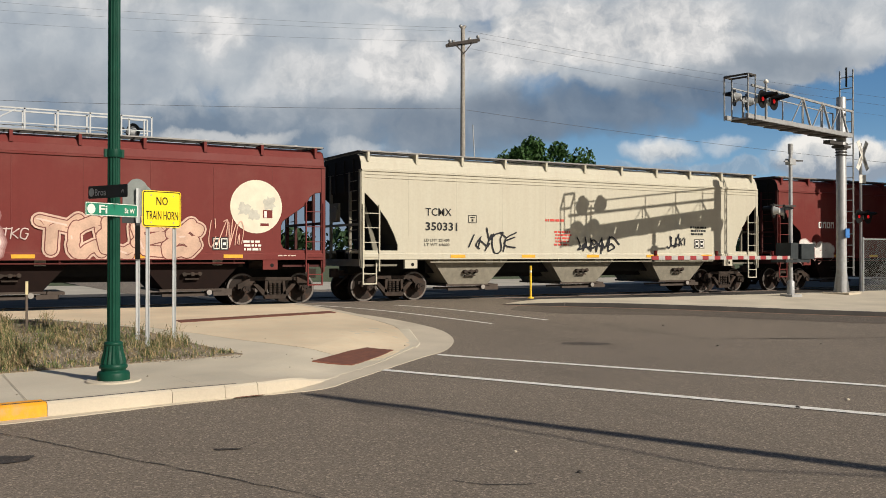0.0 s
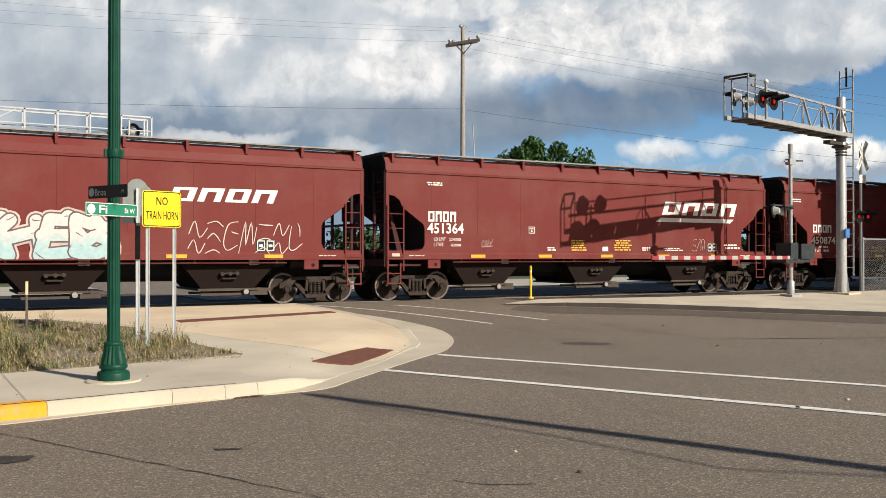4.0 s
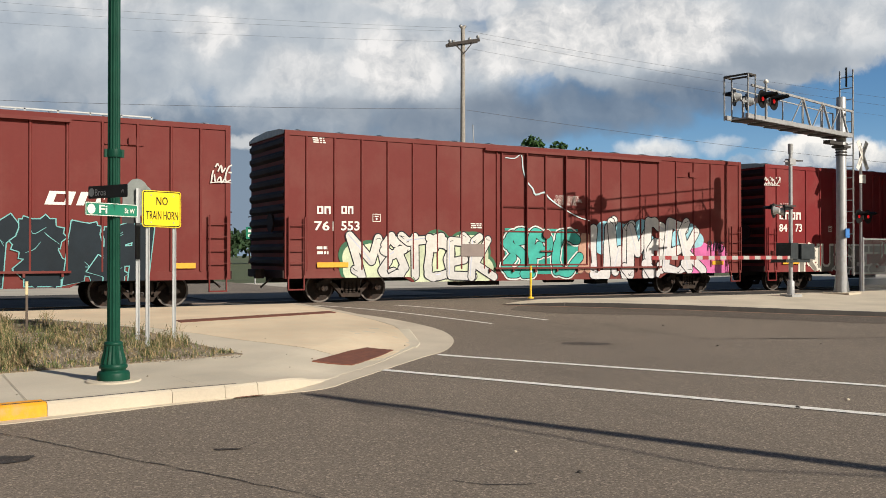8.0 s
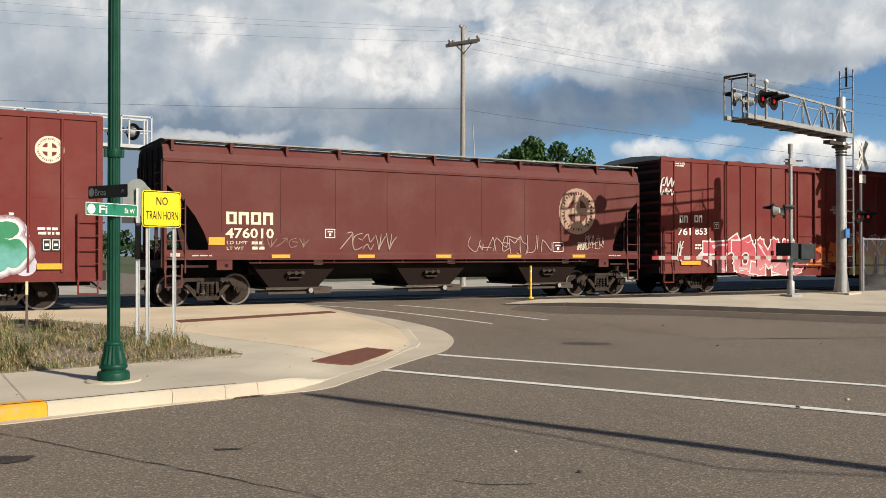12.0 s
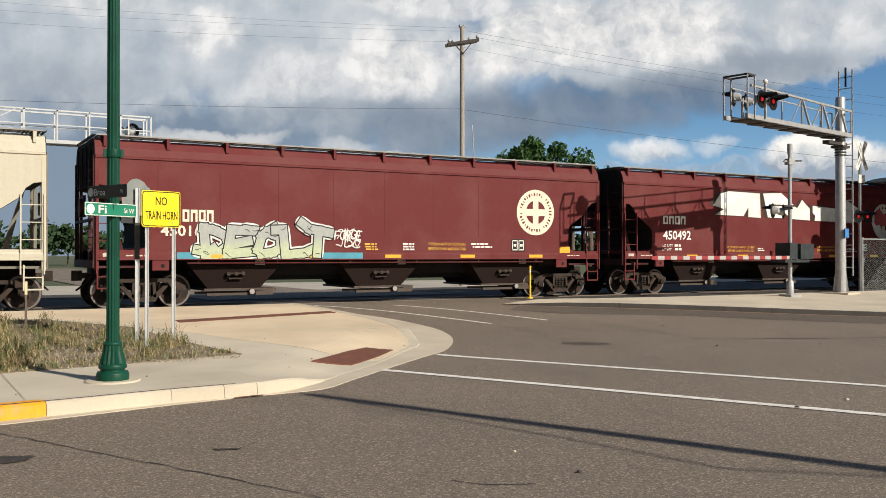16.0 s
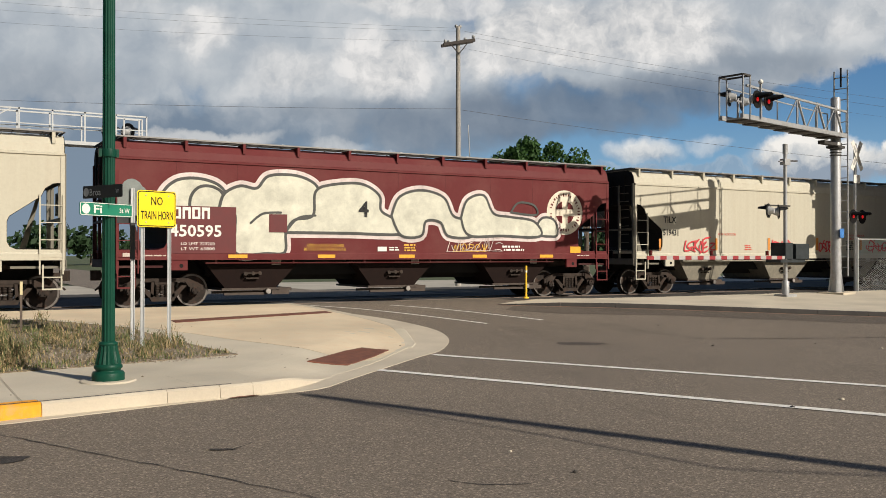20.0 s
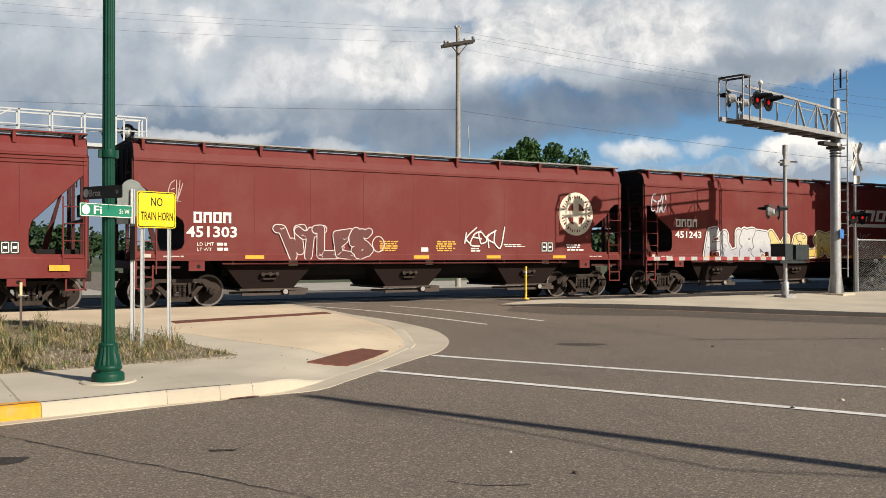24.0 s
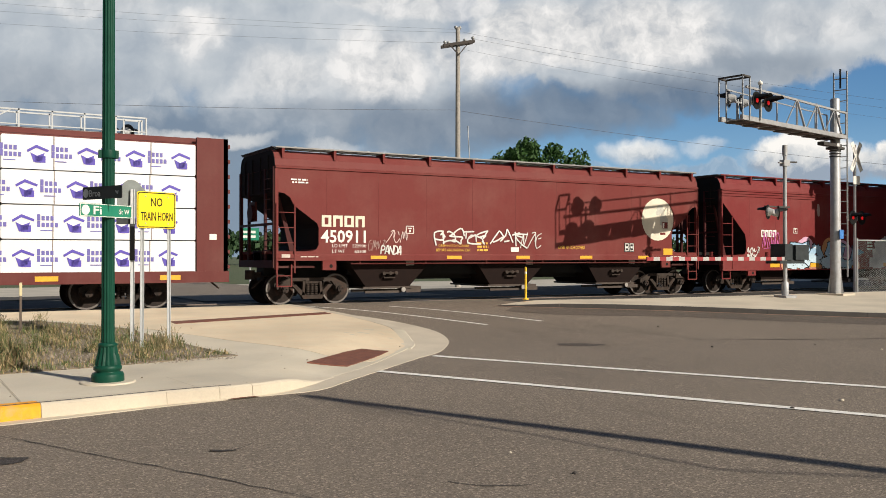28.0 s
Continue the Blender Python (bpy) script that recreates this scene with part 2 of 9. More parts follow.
# ---- mesh helpers ----
class Mesh:
    """Collects faces of one part."""

    def __init__(self):
        self.v, self.f, self.s = [], [], []

    def add(self, vs, fs, smooth=False):
        b = len(self.v)
        self.v += [tuple(p) for p in vs]
        self.f += [tuple(i + b for i in q) for q in fs]
        self.s += [smooth] * len(fs)
        return self

    def box(self, x0, x1, y0, y1, z0, z1):
        return self.add([(x0, y0, z0), (x1, y0, z0), (x1, y1, z0), (x0, y1, z0), (x0, y0, z1), (x1, y0, z1), (x1, y1, z1), (x0, y1, z1)],
                        [(3, 2, 1, 0), (4, 5, 6, 7), (0, 1, 5, 4), (1, 2, 6, 5), (2, 3, 7, 6), (3, 0, 4, 7)])

    def prism(self, poly, axis, a, b):
        """Extrudes a 2D outline along an axis: 'y' takes (x, z), 'x' takes (y, z), 'z' takes (x, y)."""
        def at(p, d):
            return {"x": (d, p[0], p[1]), "y": (p[0], d, p[1]), "z": (p[0], p[1], d)}[axis]
        k = len(poly)
        vs = [at(p, a) for p in poly] + [at(p, b) for p in poly]
        fs = [tuple(range(k)), tuple(range(2 * k - 1, k - 1, -1))]
        fs += [(i, i + k, (i + 1) % k + k, (i + 1) % k) for i in range(k)]
        return self.add(vs, fs)

    def tube(self, p0, p1, r, n=8, r1=None, caps=True):
        p0, p1 = Vector(p0), Vector(p1)
        r1 = r if r1 is None else r1
        w = (p1 - p0).normalized()
        u = w.orthogonal().normalized()
        t = w.cross(u)
        vs = []
        for p, q in ((p0, r), (p1, r1)):
            vs += [p + (u * math.cos(2 * math.pi * i / n) + t * math.sin(2 * math.pi * i / n)) * q for i in range(n)]
        self.add(vs, [(i, (i + 1) % n, (i + 1) % n + n, i + n) for i in range(n)], n > 6)
        if caps:
            self.add(vs, [tuple(range(n - 1, -1, -1)), tuple(range(n, 2 * n))])
        return self

    def lathe(self, x, y, prof, n=20, flutes=0, depth=0.0):
        """Turns (radius, z) rings round an upright axis."""
        vs = []
        for r, z in prof:
            for i in range(n):
                a = 2 * math.pi * i / n
                q = r * (1 - depth * (0.5 + 0.5 * math.cos(flutes * a))) if flutes else r
                vs.append((x + q * math.cos(a), y + q * math.sin(a), z))
        fs = [(j * n + i, j * n + (i + 1) % n, (j + 1) * n + (i + 1) % n, (j + 1) * n + i) for j in range(len(prof) - 1) for i in range(n)]
        self.add(vs, fs, not flutes)
        k = len(prof) - 1
        return self.add(vs, [tuple(range(n - 1, -1, -1)), tuple(range(k * n, k * n + n))])

    def disc(self, cx, cz, y, r, n=28, rx=None):
        rx = r if rx is None else rx
        return self.add([(cx + rx * math.cos(2 * math.pi * i / n), y, cz + r * math.sin(2 * math.pi * i / n)) for i in range(n)], [tuple(range(n))])

    def quad(self, x0, x1, z0, z1, y):
        return self.add([(x0, y, z0), (x1, y, z0), (x1, y, z1), (x0, y, z1)], [(0, 1, 2, 3)])

    def beam(self, p0, p1, w, h):
        """A square bar between two points."""
        p0, p1 = Vector(p0), Vector(p1)
        d = (p1 - p0).normalized()
        s = d.cross(Vector((0, 0, 1)))
        s = s.normalized() if s.length > 1e-3 else Vector((1, 0, 0))
        t = s.cross(d).normalized()
        vs = [p + s * a * w / 2 + t * b * h / 2 for p in (p0, p1) for a, b in ((-1, -1), (1, -1), (1, 1), (-1, 1))]
        return self.add(vs, [(3, 2, 1, 0), (4, 5, 6, 7), (0, 1, 5, 4), (1, 2, 6, 5), (2, 3, 7, 6), (3, 0, 4, 7)])

    def data(self, name, mats):
        me = bpy.data.meshes.new(name)
        me.from_pydata(self.v, [], self.f)
        me.polygons.foreach_set("use_smooth", self.s)
        for m in (mats if isinstance(mats, (list, tuple)) else [mats]):
            me.materials.append(m)
        bm = bmesh.new()
        bm.from_mesh(me)
        if not name.startswith("flat"):
            bmesh.ops.recalc_face_normals(bm, faces=bm.faces)
        bm.to_mesh(me)
        bm.free()
        return me


def part(name, mesh, material, parent=None, label="", color=None):
    """Links a mesh (or shared mesh data) as one object under its thing."""
    me = mesh.data(name, material) if isinstance(mesh, Mesh) else mesh
    ob = new(name, me)
    ob.parent = parent
    if label:
        ob["label"] = label
    if color:
        ob.color = (*color, 1)
    return ob


def thing(name, label, category, at=(0, 0, 0), rz=0.0, group="", kind=""):
    ob = new(name)
    ob.empty_display_size = 0.3
    ob.matrix_basis = pose(*at, 0, 0, rz)
    return tagged(ob, label, category, group, kind)


TEXTS = {}


def text_mesh(body, size, material, bold=0.0, extrude=0.0):
    """A mesh of lettering in the xz plane, its lower left corner at the origin. Returns the mesh and its width."""
    key = (body, size, material.name, bold)
    if key in TEXTS:
        return TEXTS[key]
    cu = bpy.data.curves.new("text", "FONT")
    cu.body, cu.size, cu.resolution_u, cu.offset, cu.extrude = body, size, 2, bold, extrude
    tmp = new("text", cu)
    me = bpy.data.meshes.new_from_object(tmp.evaluated_get(bpy.context.evaluated_depsgraph_get()))
    bpy.data.objects.remove(tmp)
    bpy.data.curves.remove(cu)
    me.name = "lettering"
    xs = [v.co.x for v in me.vertices] or [0]
    x0, x1 = min(xs), max(xs)
    for v in me.vertices:
        v.co = Vector((v.co.x - x0, -v.co.z, v.co.y))
    me.materials.clear()
    me.materials.append(material)
    TEXTS[key] = (me, x1 - x0)
    return TEXTS[key]


def letters(name, body, x0, x1, z, height, y, material, parent, bold=0.012):
    """Lettering that fills x0..x1 with capitals of that height, on the plane y facing the street."""
    me, w = text_mesh(body, height / 0.70, material, bold * height)
    ob = new(name, me)
    ob.parent = parent
    ob.matrix_basis = Matrix.Translation((x0, y, z)) @ Matrix.Diagonal(((x1 - x0) / max(w, 0.01), 1, 1, 1))
    return ob

# ---- ground ----
RAILZ, TRACK_Y, SIDE = 0.30, 26.8, 1.6


def lift(y):
    """The street climbs gently to the track."""
    u = min(1.0, max(0.0, (y - 13.0) / 10.5))
    u = u if y < 31 else max(0.0, 1 - (y - 31) / 14.0)
    return RAILZ * u * u * (3 - 2 * u)


def spline(pts, k=3):
    """More points on a smooth line through the given ones."""
    out, n = [], len(pts)
    for i in range(n - 1):
        p0, p1, p2, p3 = pts[max(i - 1, 0)], pts[i], pts[i + 1], pts[min(i + 2, n - 1)]
        for j in range(k):
            t = j / k
            out.append(tuple(0.5 * (2 * p1[d] + (p2[d] - p0[d]) * t + (2 * p0[d] - 5 * p1[d] + 4 * p2[d] - p3[d]) * t * t + (3 * p1[d] - p0[d] - 3 * p2[d] + p3[d]) * t ** 3) for d in (0, 1)))
    return out + [pts[-1]]


def corner_top(x, y):
    """Height of the corner pavement over the street: it dips to the gutter at the wheelchair ramp."""
    ax, ay, bx, by = 5.1, 12.0, 8.5, 15.8
    t = min(1.0, max(0.0, ((x - ax) * (bx - ax) + (y - ay) * (by - ay)) / ((bx - ax) ** 2 + (by - ay) ** 2)))
    d = math.hypot(x - ax - t * (bx - ax), y - ay - t * (by - ay))
    u = min(1.0, d / 1.35)
    return 0.006 + 0.144 * u * u * (3 - 2 * u)


def island_top(x, y):
    """The far pavement rises out of the street at its tip."""
    u = min(1.0, max(0.0, (x - 15.0) / 1.6))
    return 0.015 + 0.105 * u


def sheet(name, poly, dz, material, thick=0.0, step=1.0, kind="structure", label=""):
    """A flat outline laid on the ground dz above it; with thick it has upright sides down to the ground."""
    bm = bmesh.new()
    f = bm.faces.new([bm.verts.new((x, y, 0)) for x, y in poly])
    lo, hi = min(p[1] for p in poly), max(p[1] for p in poly)
    y = (lo if callable(dz) else max(lo, 12.0)) + step / 2
    while y < min(hi, 46.0):
        bmesh.ops.bisect_plane(bm, geom=bm.verts[:] + bm.edges[:] + bm.faces[:], plane_co=(0, y, 0), plane_no=(0, 1, 0))
        y += step
    if callable(dz):
        x = max(min(p[0] for p in poly), -2.0) + step / 2
        while x < min(max(p[0] for p in poly), 22.0):
            bmesh.ops.bisect_plane(bm, geom=bm.verts[:] + bm.edges[:] + bm.faces[:], plane_co=(x, 0, 0), plane_no=(1, 0, 0))
            x += step
    for v in bm.verts:
        v.co.z = lift(v.co.y) + (dz(v.co.x, v.co.y) if callable(dz) else dz)
    if thick:
        edges = [e for e in bm.edges if e.is_boundary]
        ret = bmesh.ops.extrude_edge_only(bm, edges=edges)
        for v in ret["geom"]:
            if isinstance(v, bmesh.types.BMVert):
                v.co.z -= thick
    bmesh.ops.recalc_face_normals(bm, faces=bm.faces)
    up = sum(f.normal.z * f.calc_area() for f in bm.faces)
    if up < 0:
        bmesh.ops.reverse_faces(bm, faces=bm.faces)
    me = bpy.data.meshes.new(name)
    bm.to_mesh(me)
    bm.free()
    me.materials.append(material)
    ob = new(name, me)
    return tagged(ob, label, "", "", kind)


def ground_sheet():
    ys = [-400, -60, 0, 13, 14, 15, 16, 17, 18, 19, 20, 21, 22, 23, 24, 31, 32, 34, 36, 38, 40, 42, 44, 46, 60, 100, 300, 1000, 3500]
    xs = [-2500, -300, -60, 0, 30, 60, 300, 2500]
    m = Mesh()
    vs = [(x, y, lift(y) - 0.05) for y in ys for x in xs]
    k = len(xs)
    m.add(vs, [(j * k + i, j * k + i + 1, (j + 1) * k + i + 1, (j + 1) * k + i) for j in range(len(ys) - 1) for i in range(k - 1)], True)
    ob = part("ground", m, GRASS)
    return tagged(ob, "flat grassy ground reaching the horizon", "ground", "", "structure")


ground_sheet()
sheet("road", [(-70, -30), (70, -30), (70, 23.6), (-70, 23.6)], -0.004, ASPHALT, label="grey worn asphalt street and crossing approach")
sheet("road", [(8.2, 29.4), (17.5, 29.4), (17.5, 130), (8.2, 130)], -0.004, ASPHALT, label="asphalt street beyond the track")
sheet("road", [(-120, 34.25), (120, 34.25), (120, 43), (-120, 43)], -0.012, BALLAST, label="dark lane beyond the track")
sheet("pavement", [(-120, 43), (120, 43), (120, 56), (-120, 56)], -0.010, concrete_mat("yard_concrete", (0.50, 0.455, 0.375), (0.40, 0.35, 0.28)), label="pale concrete yard beyond the track")

KERB_IN = [(-3.0, 10.55), (-1.0, 10.63), (0.8, 10.72), (2.6, 11.0), (3.78, 11.12), (4.5, 11.55), (5.3, 12.25), (6.3, 13.15), (7.35, 14.3), (8.15, 15.2), (8.55, 16.0), (8.85, 17.2), (8.95, 18.5), (8.9, 20.2), (8.75, 23.3)]
GUTTER = [(-3.0, 10.25), (-1.0, 10.33), (0.8, 10.42), (2.6, 10.8), (3.78, 10.98), (4.6, 11.1), (5.3, 11.72), (6.4, 12.72), (7.5, 13.7), (8.25, 14.3), (9.1, 15.4), (9.65, 16.5), (9.95, 17.7), (9.92, 19.5), (9.6, 21.2), (9.1, 23.3)]


KERB_IN, GUTTER = [(-30, 9.6)] + spline(KERB_IN), [(-30, 9.3)] + spline(GUTTER)


JOINTS = (1.17, 2.55, 3.2, 3.65)


def corner_pavement():
    sheet("pavement", KERB_IN + [(-30, 23.3)], corner_top, CONCRETE, 0.2, 0.3, label="pale concrete corner pavement")
    inner = []
    for i, q in enumerate(KERB_IN):
        a, b = KERB_IN[max(i - 1, 0)], KERB_IN[min(i + 1, len(KERB_IN) - 1)]
        d = Vector((b[0] - a[0], b[1] - a[1])).normalized()
        inner.append((q[0] - 0.12 * d.y, q[1] + 0.12 * d.x))
    sheet("gutter", GUTTER + inner[::-1], 0.004, KERB, 0.03, label="worn concrete gutter round the corner")
    foot = []
    for i, q in enumerate(KERB_IN[:5]):
        a, b = KERB_IN[max(i - 1, 0)], KERB_IN[i + 1]
        d = Vector((b[0] - a[0], b[1] - a[1])).normalized()
        foot.append((Vector(q), Vector((d.y, -d.x))))
    sheet("gutter_line", [tuple(q + n * 0.09) for q, n in foot] + [tuple(q + n * 0.135) for q, n in foot][::-1], 0.008, DARKKERB, label="dark dirt along the foot of the kerb")
    # kerb as separate cast stones
    holder = tagged(new("kerb"), "cream concrete kerb stones round the corner, one end painted yellow", "kerb", "", "structure")
    pts = [Vector((*p, 0)) for p in KERB_IN]
    run = []
    for a, b in zip(pts[:-1], pts[1:]):
        k = max(1, round((b - a).length / 0.1))
        run += [a + (b - a) * i / k for i in range(k)]
    run.append(pts[-1])
    run = [q for q in run if q.x > -6]
    # joints along the kerb
    cuts, s, joint = [0], 0.0, 0
    for i in range(1, len(run)):
        s += (run[i] - run[i - 1]).length
        want = JOINTS[joint] if joint < len(JOINTS) else 99
        if (run[i].x > want and run[i].y < 12) or s > 1.9:
            cuts.append(i)
            s = 0.0
            joint += run[i].x > want
    if cuts[-1] < len(run) - 1:
        cuts.append(len(run) - 1)
    for i0, i1 in zip(cuts[:-1], cuts[1:]):
        m, vs = Mesh(), []
        for i in range(i0, i1 + 1):
            d = (run[min(i + 1, len(run) - 1)] - run[max(i - 1, 0)]).normalized()
            p = run[i] + d * (0.003 if i == i0 else -0.003 if i == i1 else 0.0)
            nrm = Vector((d.y, -d.x, 0))
            for off, down in ((-0.16, 0.15), (-0.16, 0.0), (0.05, 0.0), (0.085, 0.025), (0.10, 9.0)):
                q = p + nrm * off
                top = corner_top(q.x, q.y) + (0.007 if corner_top(q.x, q.y) > 0.10 else 0.001)
                vs.append((q.x, q.y, lift(q.y) + (top - down if down < 1 else -0.02)))
        if max(corner_top(run[i].x, run[i].y) for i in (i0, (i0 + i1) // 2, i1)) < 0.05:
            continue
        n = i1 - i0
        m.add(vs, [(5 * i + j, 5 * i + j + 1, 5 * i + j + 6, 5 * i + j + 5) for i in range(n) for j in range(4)] + [(4, 3, 2, 1, 0), tuple(5 * n + j for j in range(5))])
        yellow = run[i1].x < 1.6
        ramp = all(corner_top(run[i].x, run[i].y) < 0.12 for i in (i0, (i0 + i1) // 2))
        part("kerb_stone", m, KYELLOW if yellow else CONCRETE if ramp else KERB, holder, "yellow painted kerb" if yellow else "")


corner_pavement()
sheet("pavement", [(4.62, 17.3), (4.95, 16.4), (5.45, 15.35), (5.85, 14.3), (6.25, 13.62), (6.62, 13.62), (7.25, 14.3), (8.05, 15.25), (8.42, 16.0), (8.70, 17.2), (8.80, 18.5), (8.75, 20.2), (8.6, 23.2), (-1.5, 23.2), (-1.5, 22.3), (2.4, 20.9), (3.9, 18.8)], lambda x, y: corner_top(x, y) + 0.004, WARMCONCRETE, 0.04, 0.3, label="sand-coloured concrete slab at the crossing ramp")
VERGE = [(-30, 13.1), (0.97, 13.6), (2.6, 13.85), (4.5, 14.2), (4.3, 15.2), (4.0, 16.6), (3.7, 18.6), (2.3, 20.6), (-2, 22.0), (-30, 22.0)]
sheet("verge", VERGE, 0.165, DIRT, 0.02, label="dry gravelly verge with sparse weeds")
sheet("pavement", [(15.0, 22.5), (15.3, 22.05), (16.3, 21.25), (18.85, 19.4), (22.9, 16.0), (30, 10.6), (48, 4), (70, 2), (70, 21.9), (25.0, 21.9), (20.6, 21.95), (17.6, 22.4), (16.0, 22.75)], island_top, CONCRETE, 0.2, label="pale concrete pavement at the far corner")
ISLAND = [(15.0, 22.5), (15.3, 22.05), (16.3, 21.25), (18.85, 19.4), (22.9, 16.0), (30, 10.6), (48, 4), (70, 2)]


def far_kerb():
    holder = tagged(new("kerb"), "dark kerb round the far corner", "kerb", "", "structure")
    pts = [Vector((*p, 0)) for p in ISLAND]
    run = []
    for a, b in zip(pts[:-1], pts[1:]):
        k = max(1, round((b - a).length / 1.5))
        run += [a + (b - a) * i / k for i in range(k)]
    run.append(pts[-1])
    for a, b in zip(run[:-1], run[1:]):
        d = (b - a).normalized()
        nrm = Vector((d.y, -d.x, 0))
        m = Mesh()
        vs = []
        for p in (a + d * 0.004, b - d * 0.004):
            z, top = lift(p.y), island_top(p.x, p.y) + 0.004
            for off, h in ((-0.03, top - 0.10), (-0.03, top), (0.04, top), (0.07, top - 0.02), (0.11, -0.02)):
                q = p + nrm * off
                vs.append((q.x, q.y, z + h))
        m.add(vs, [(0, 1, 6, 5), (1, 2, 7, 6), (2, 3, 8, 7), (3, 4, 9, 8), (4, 3, 2, 1, 0), (5, 6, 7, 8, 9)])
        part("kerb_stone", m, DARKKERB, holder)
    off = []
    for i, q in enumerate(pts):
        d = (pts[min(i + 1, len(pts) - 1)] - pts[max(i - 1, 0)]).normalized()
        off.append((q, Vector((d.y, -d.x, 0))))
    sheet("gutter", [(q + n * 0.05).to_tuple()[:2] for q, n in off] + [(q + n * 0.16).to_tuple()[:2] for q, n in off][::-1], 0.003, DARKKERB, label="dark gutter along the far kerb")
    sheet("road_patch", [(q + n * 0.30).to_tuple()[:2] for q, n in off[1:]] + [(q + n * (1.9 + 0.5 * (i % 2))).to_tuple()[:2] for i, (q, n) in enumerate(off[1:])][::-1], 0.001, asphalt_mat("lane_asphalt", (0.125, 0.103, 0.081)), label="darker asphalt strip along the far kerb")
    sheet("gutter_line", [(q + n * 0.16).to_tuple()[:2] for q, n in off] + [(q + n * 0.30).to_tuple()[:2] for q, n in off][::-1], 0.004, simple("rust_stain", (0.30, 0.17, 0.11), 0.9, 0, 0.3, 5, 0.2, 40), label="rust-stained gutter edge")


far_kerb()

# ---- track ----
# ballast reaches past the track: its dark colour deepens the train's shadow there
sheet("ballast", [(-1200, 23.4), (1200, 23.4), (1200, 34.2), (-1200, 34.2)], -0.03, BALLAST, label="dark stone ballast bed, the train's shade deepened in its colour")
sheet("crossing_panel", [(8.0, 23.4), (16.8, 23.4), (16.8, 25.85), (8.0, 25.85)], -0.006, ASPHALT, label="asphalt crossing surface beside the rail")
sheet("crossing_panel", [(8.0, 26.2), (16.8, 26.2), (16.8, 27.4), (8.0, 27.4)], -0.006, BALLAST, label="dark crossing panel between the rails")
for side in (-0.7525, 0.7525):
    m = Mesh()
    m.prism([(-0.07, -0.10), (0.07, -0.10), (0.02, -0.07), (0.02, -0.035), (0.036, -0.03), (0.036, 0.0), (-0.036, 0.0), (-0.036, -0.03), (-0.02, -0.035), (-0.02, -0.07)], "x", -600, 600)
    r = part("rail", m, RAIL)
    r.location = (0, TRACK_Y + side, RAILZ)
    tagged(r, "rusty steel rail with a polished head", "rail", "rails", "structure")


# ---- road lines ----
def strip(name, a, b, w, label, mat=ROADWHITE):
    a, b = Vector((*a, 0)), Vector((*b, 0))
    d = (b - a).normalized()
    s = Vector((-d.y, d.x, 0)) * w / 2
    return sheet(name, [(p.x, p.y) for p in (a - s, b - s, b + s, a + s)], 0.004, mat, label=label)


strip("road_line", (6.14, 12.5), (10.95, 2.5), 0.17, "white crosswalk line")
strip("road_line", (7.89, 13.89), (14.2, 1.8), 0.17, "white crosswalk line")
strip("road_line", (9.9, 24.6), (11.67, 18.0), 0.12, "thin white lane line")
strip("road_line", (11.95, 23.6), (13.43, 18.2), 0.12, "thin white lane line")
sheet("tactile_plate", [(5.32, 13.32), (6.44, 14.42), (6.98, 14.86), (7.42, 14.68), (6.90, 14.10), (5.92, 13.14)], lambda x, y: corner_top(x, y) + 0.02, RUST, 0.04, 0.2, label="rust-brown cast tactile plate")
sheet("tactile_plate", [(4.75, 19.15), (8.62, 20.05), (8.62, 20.45), (4.75, 19.6)], 0.163, RUST, 0.02, label="long rusty plate in the pavement")

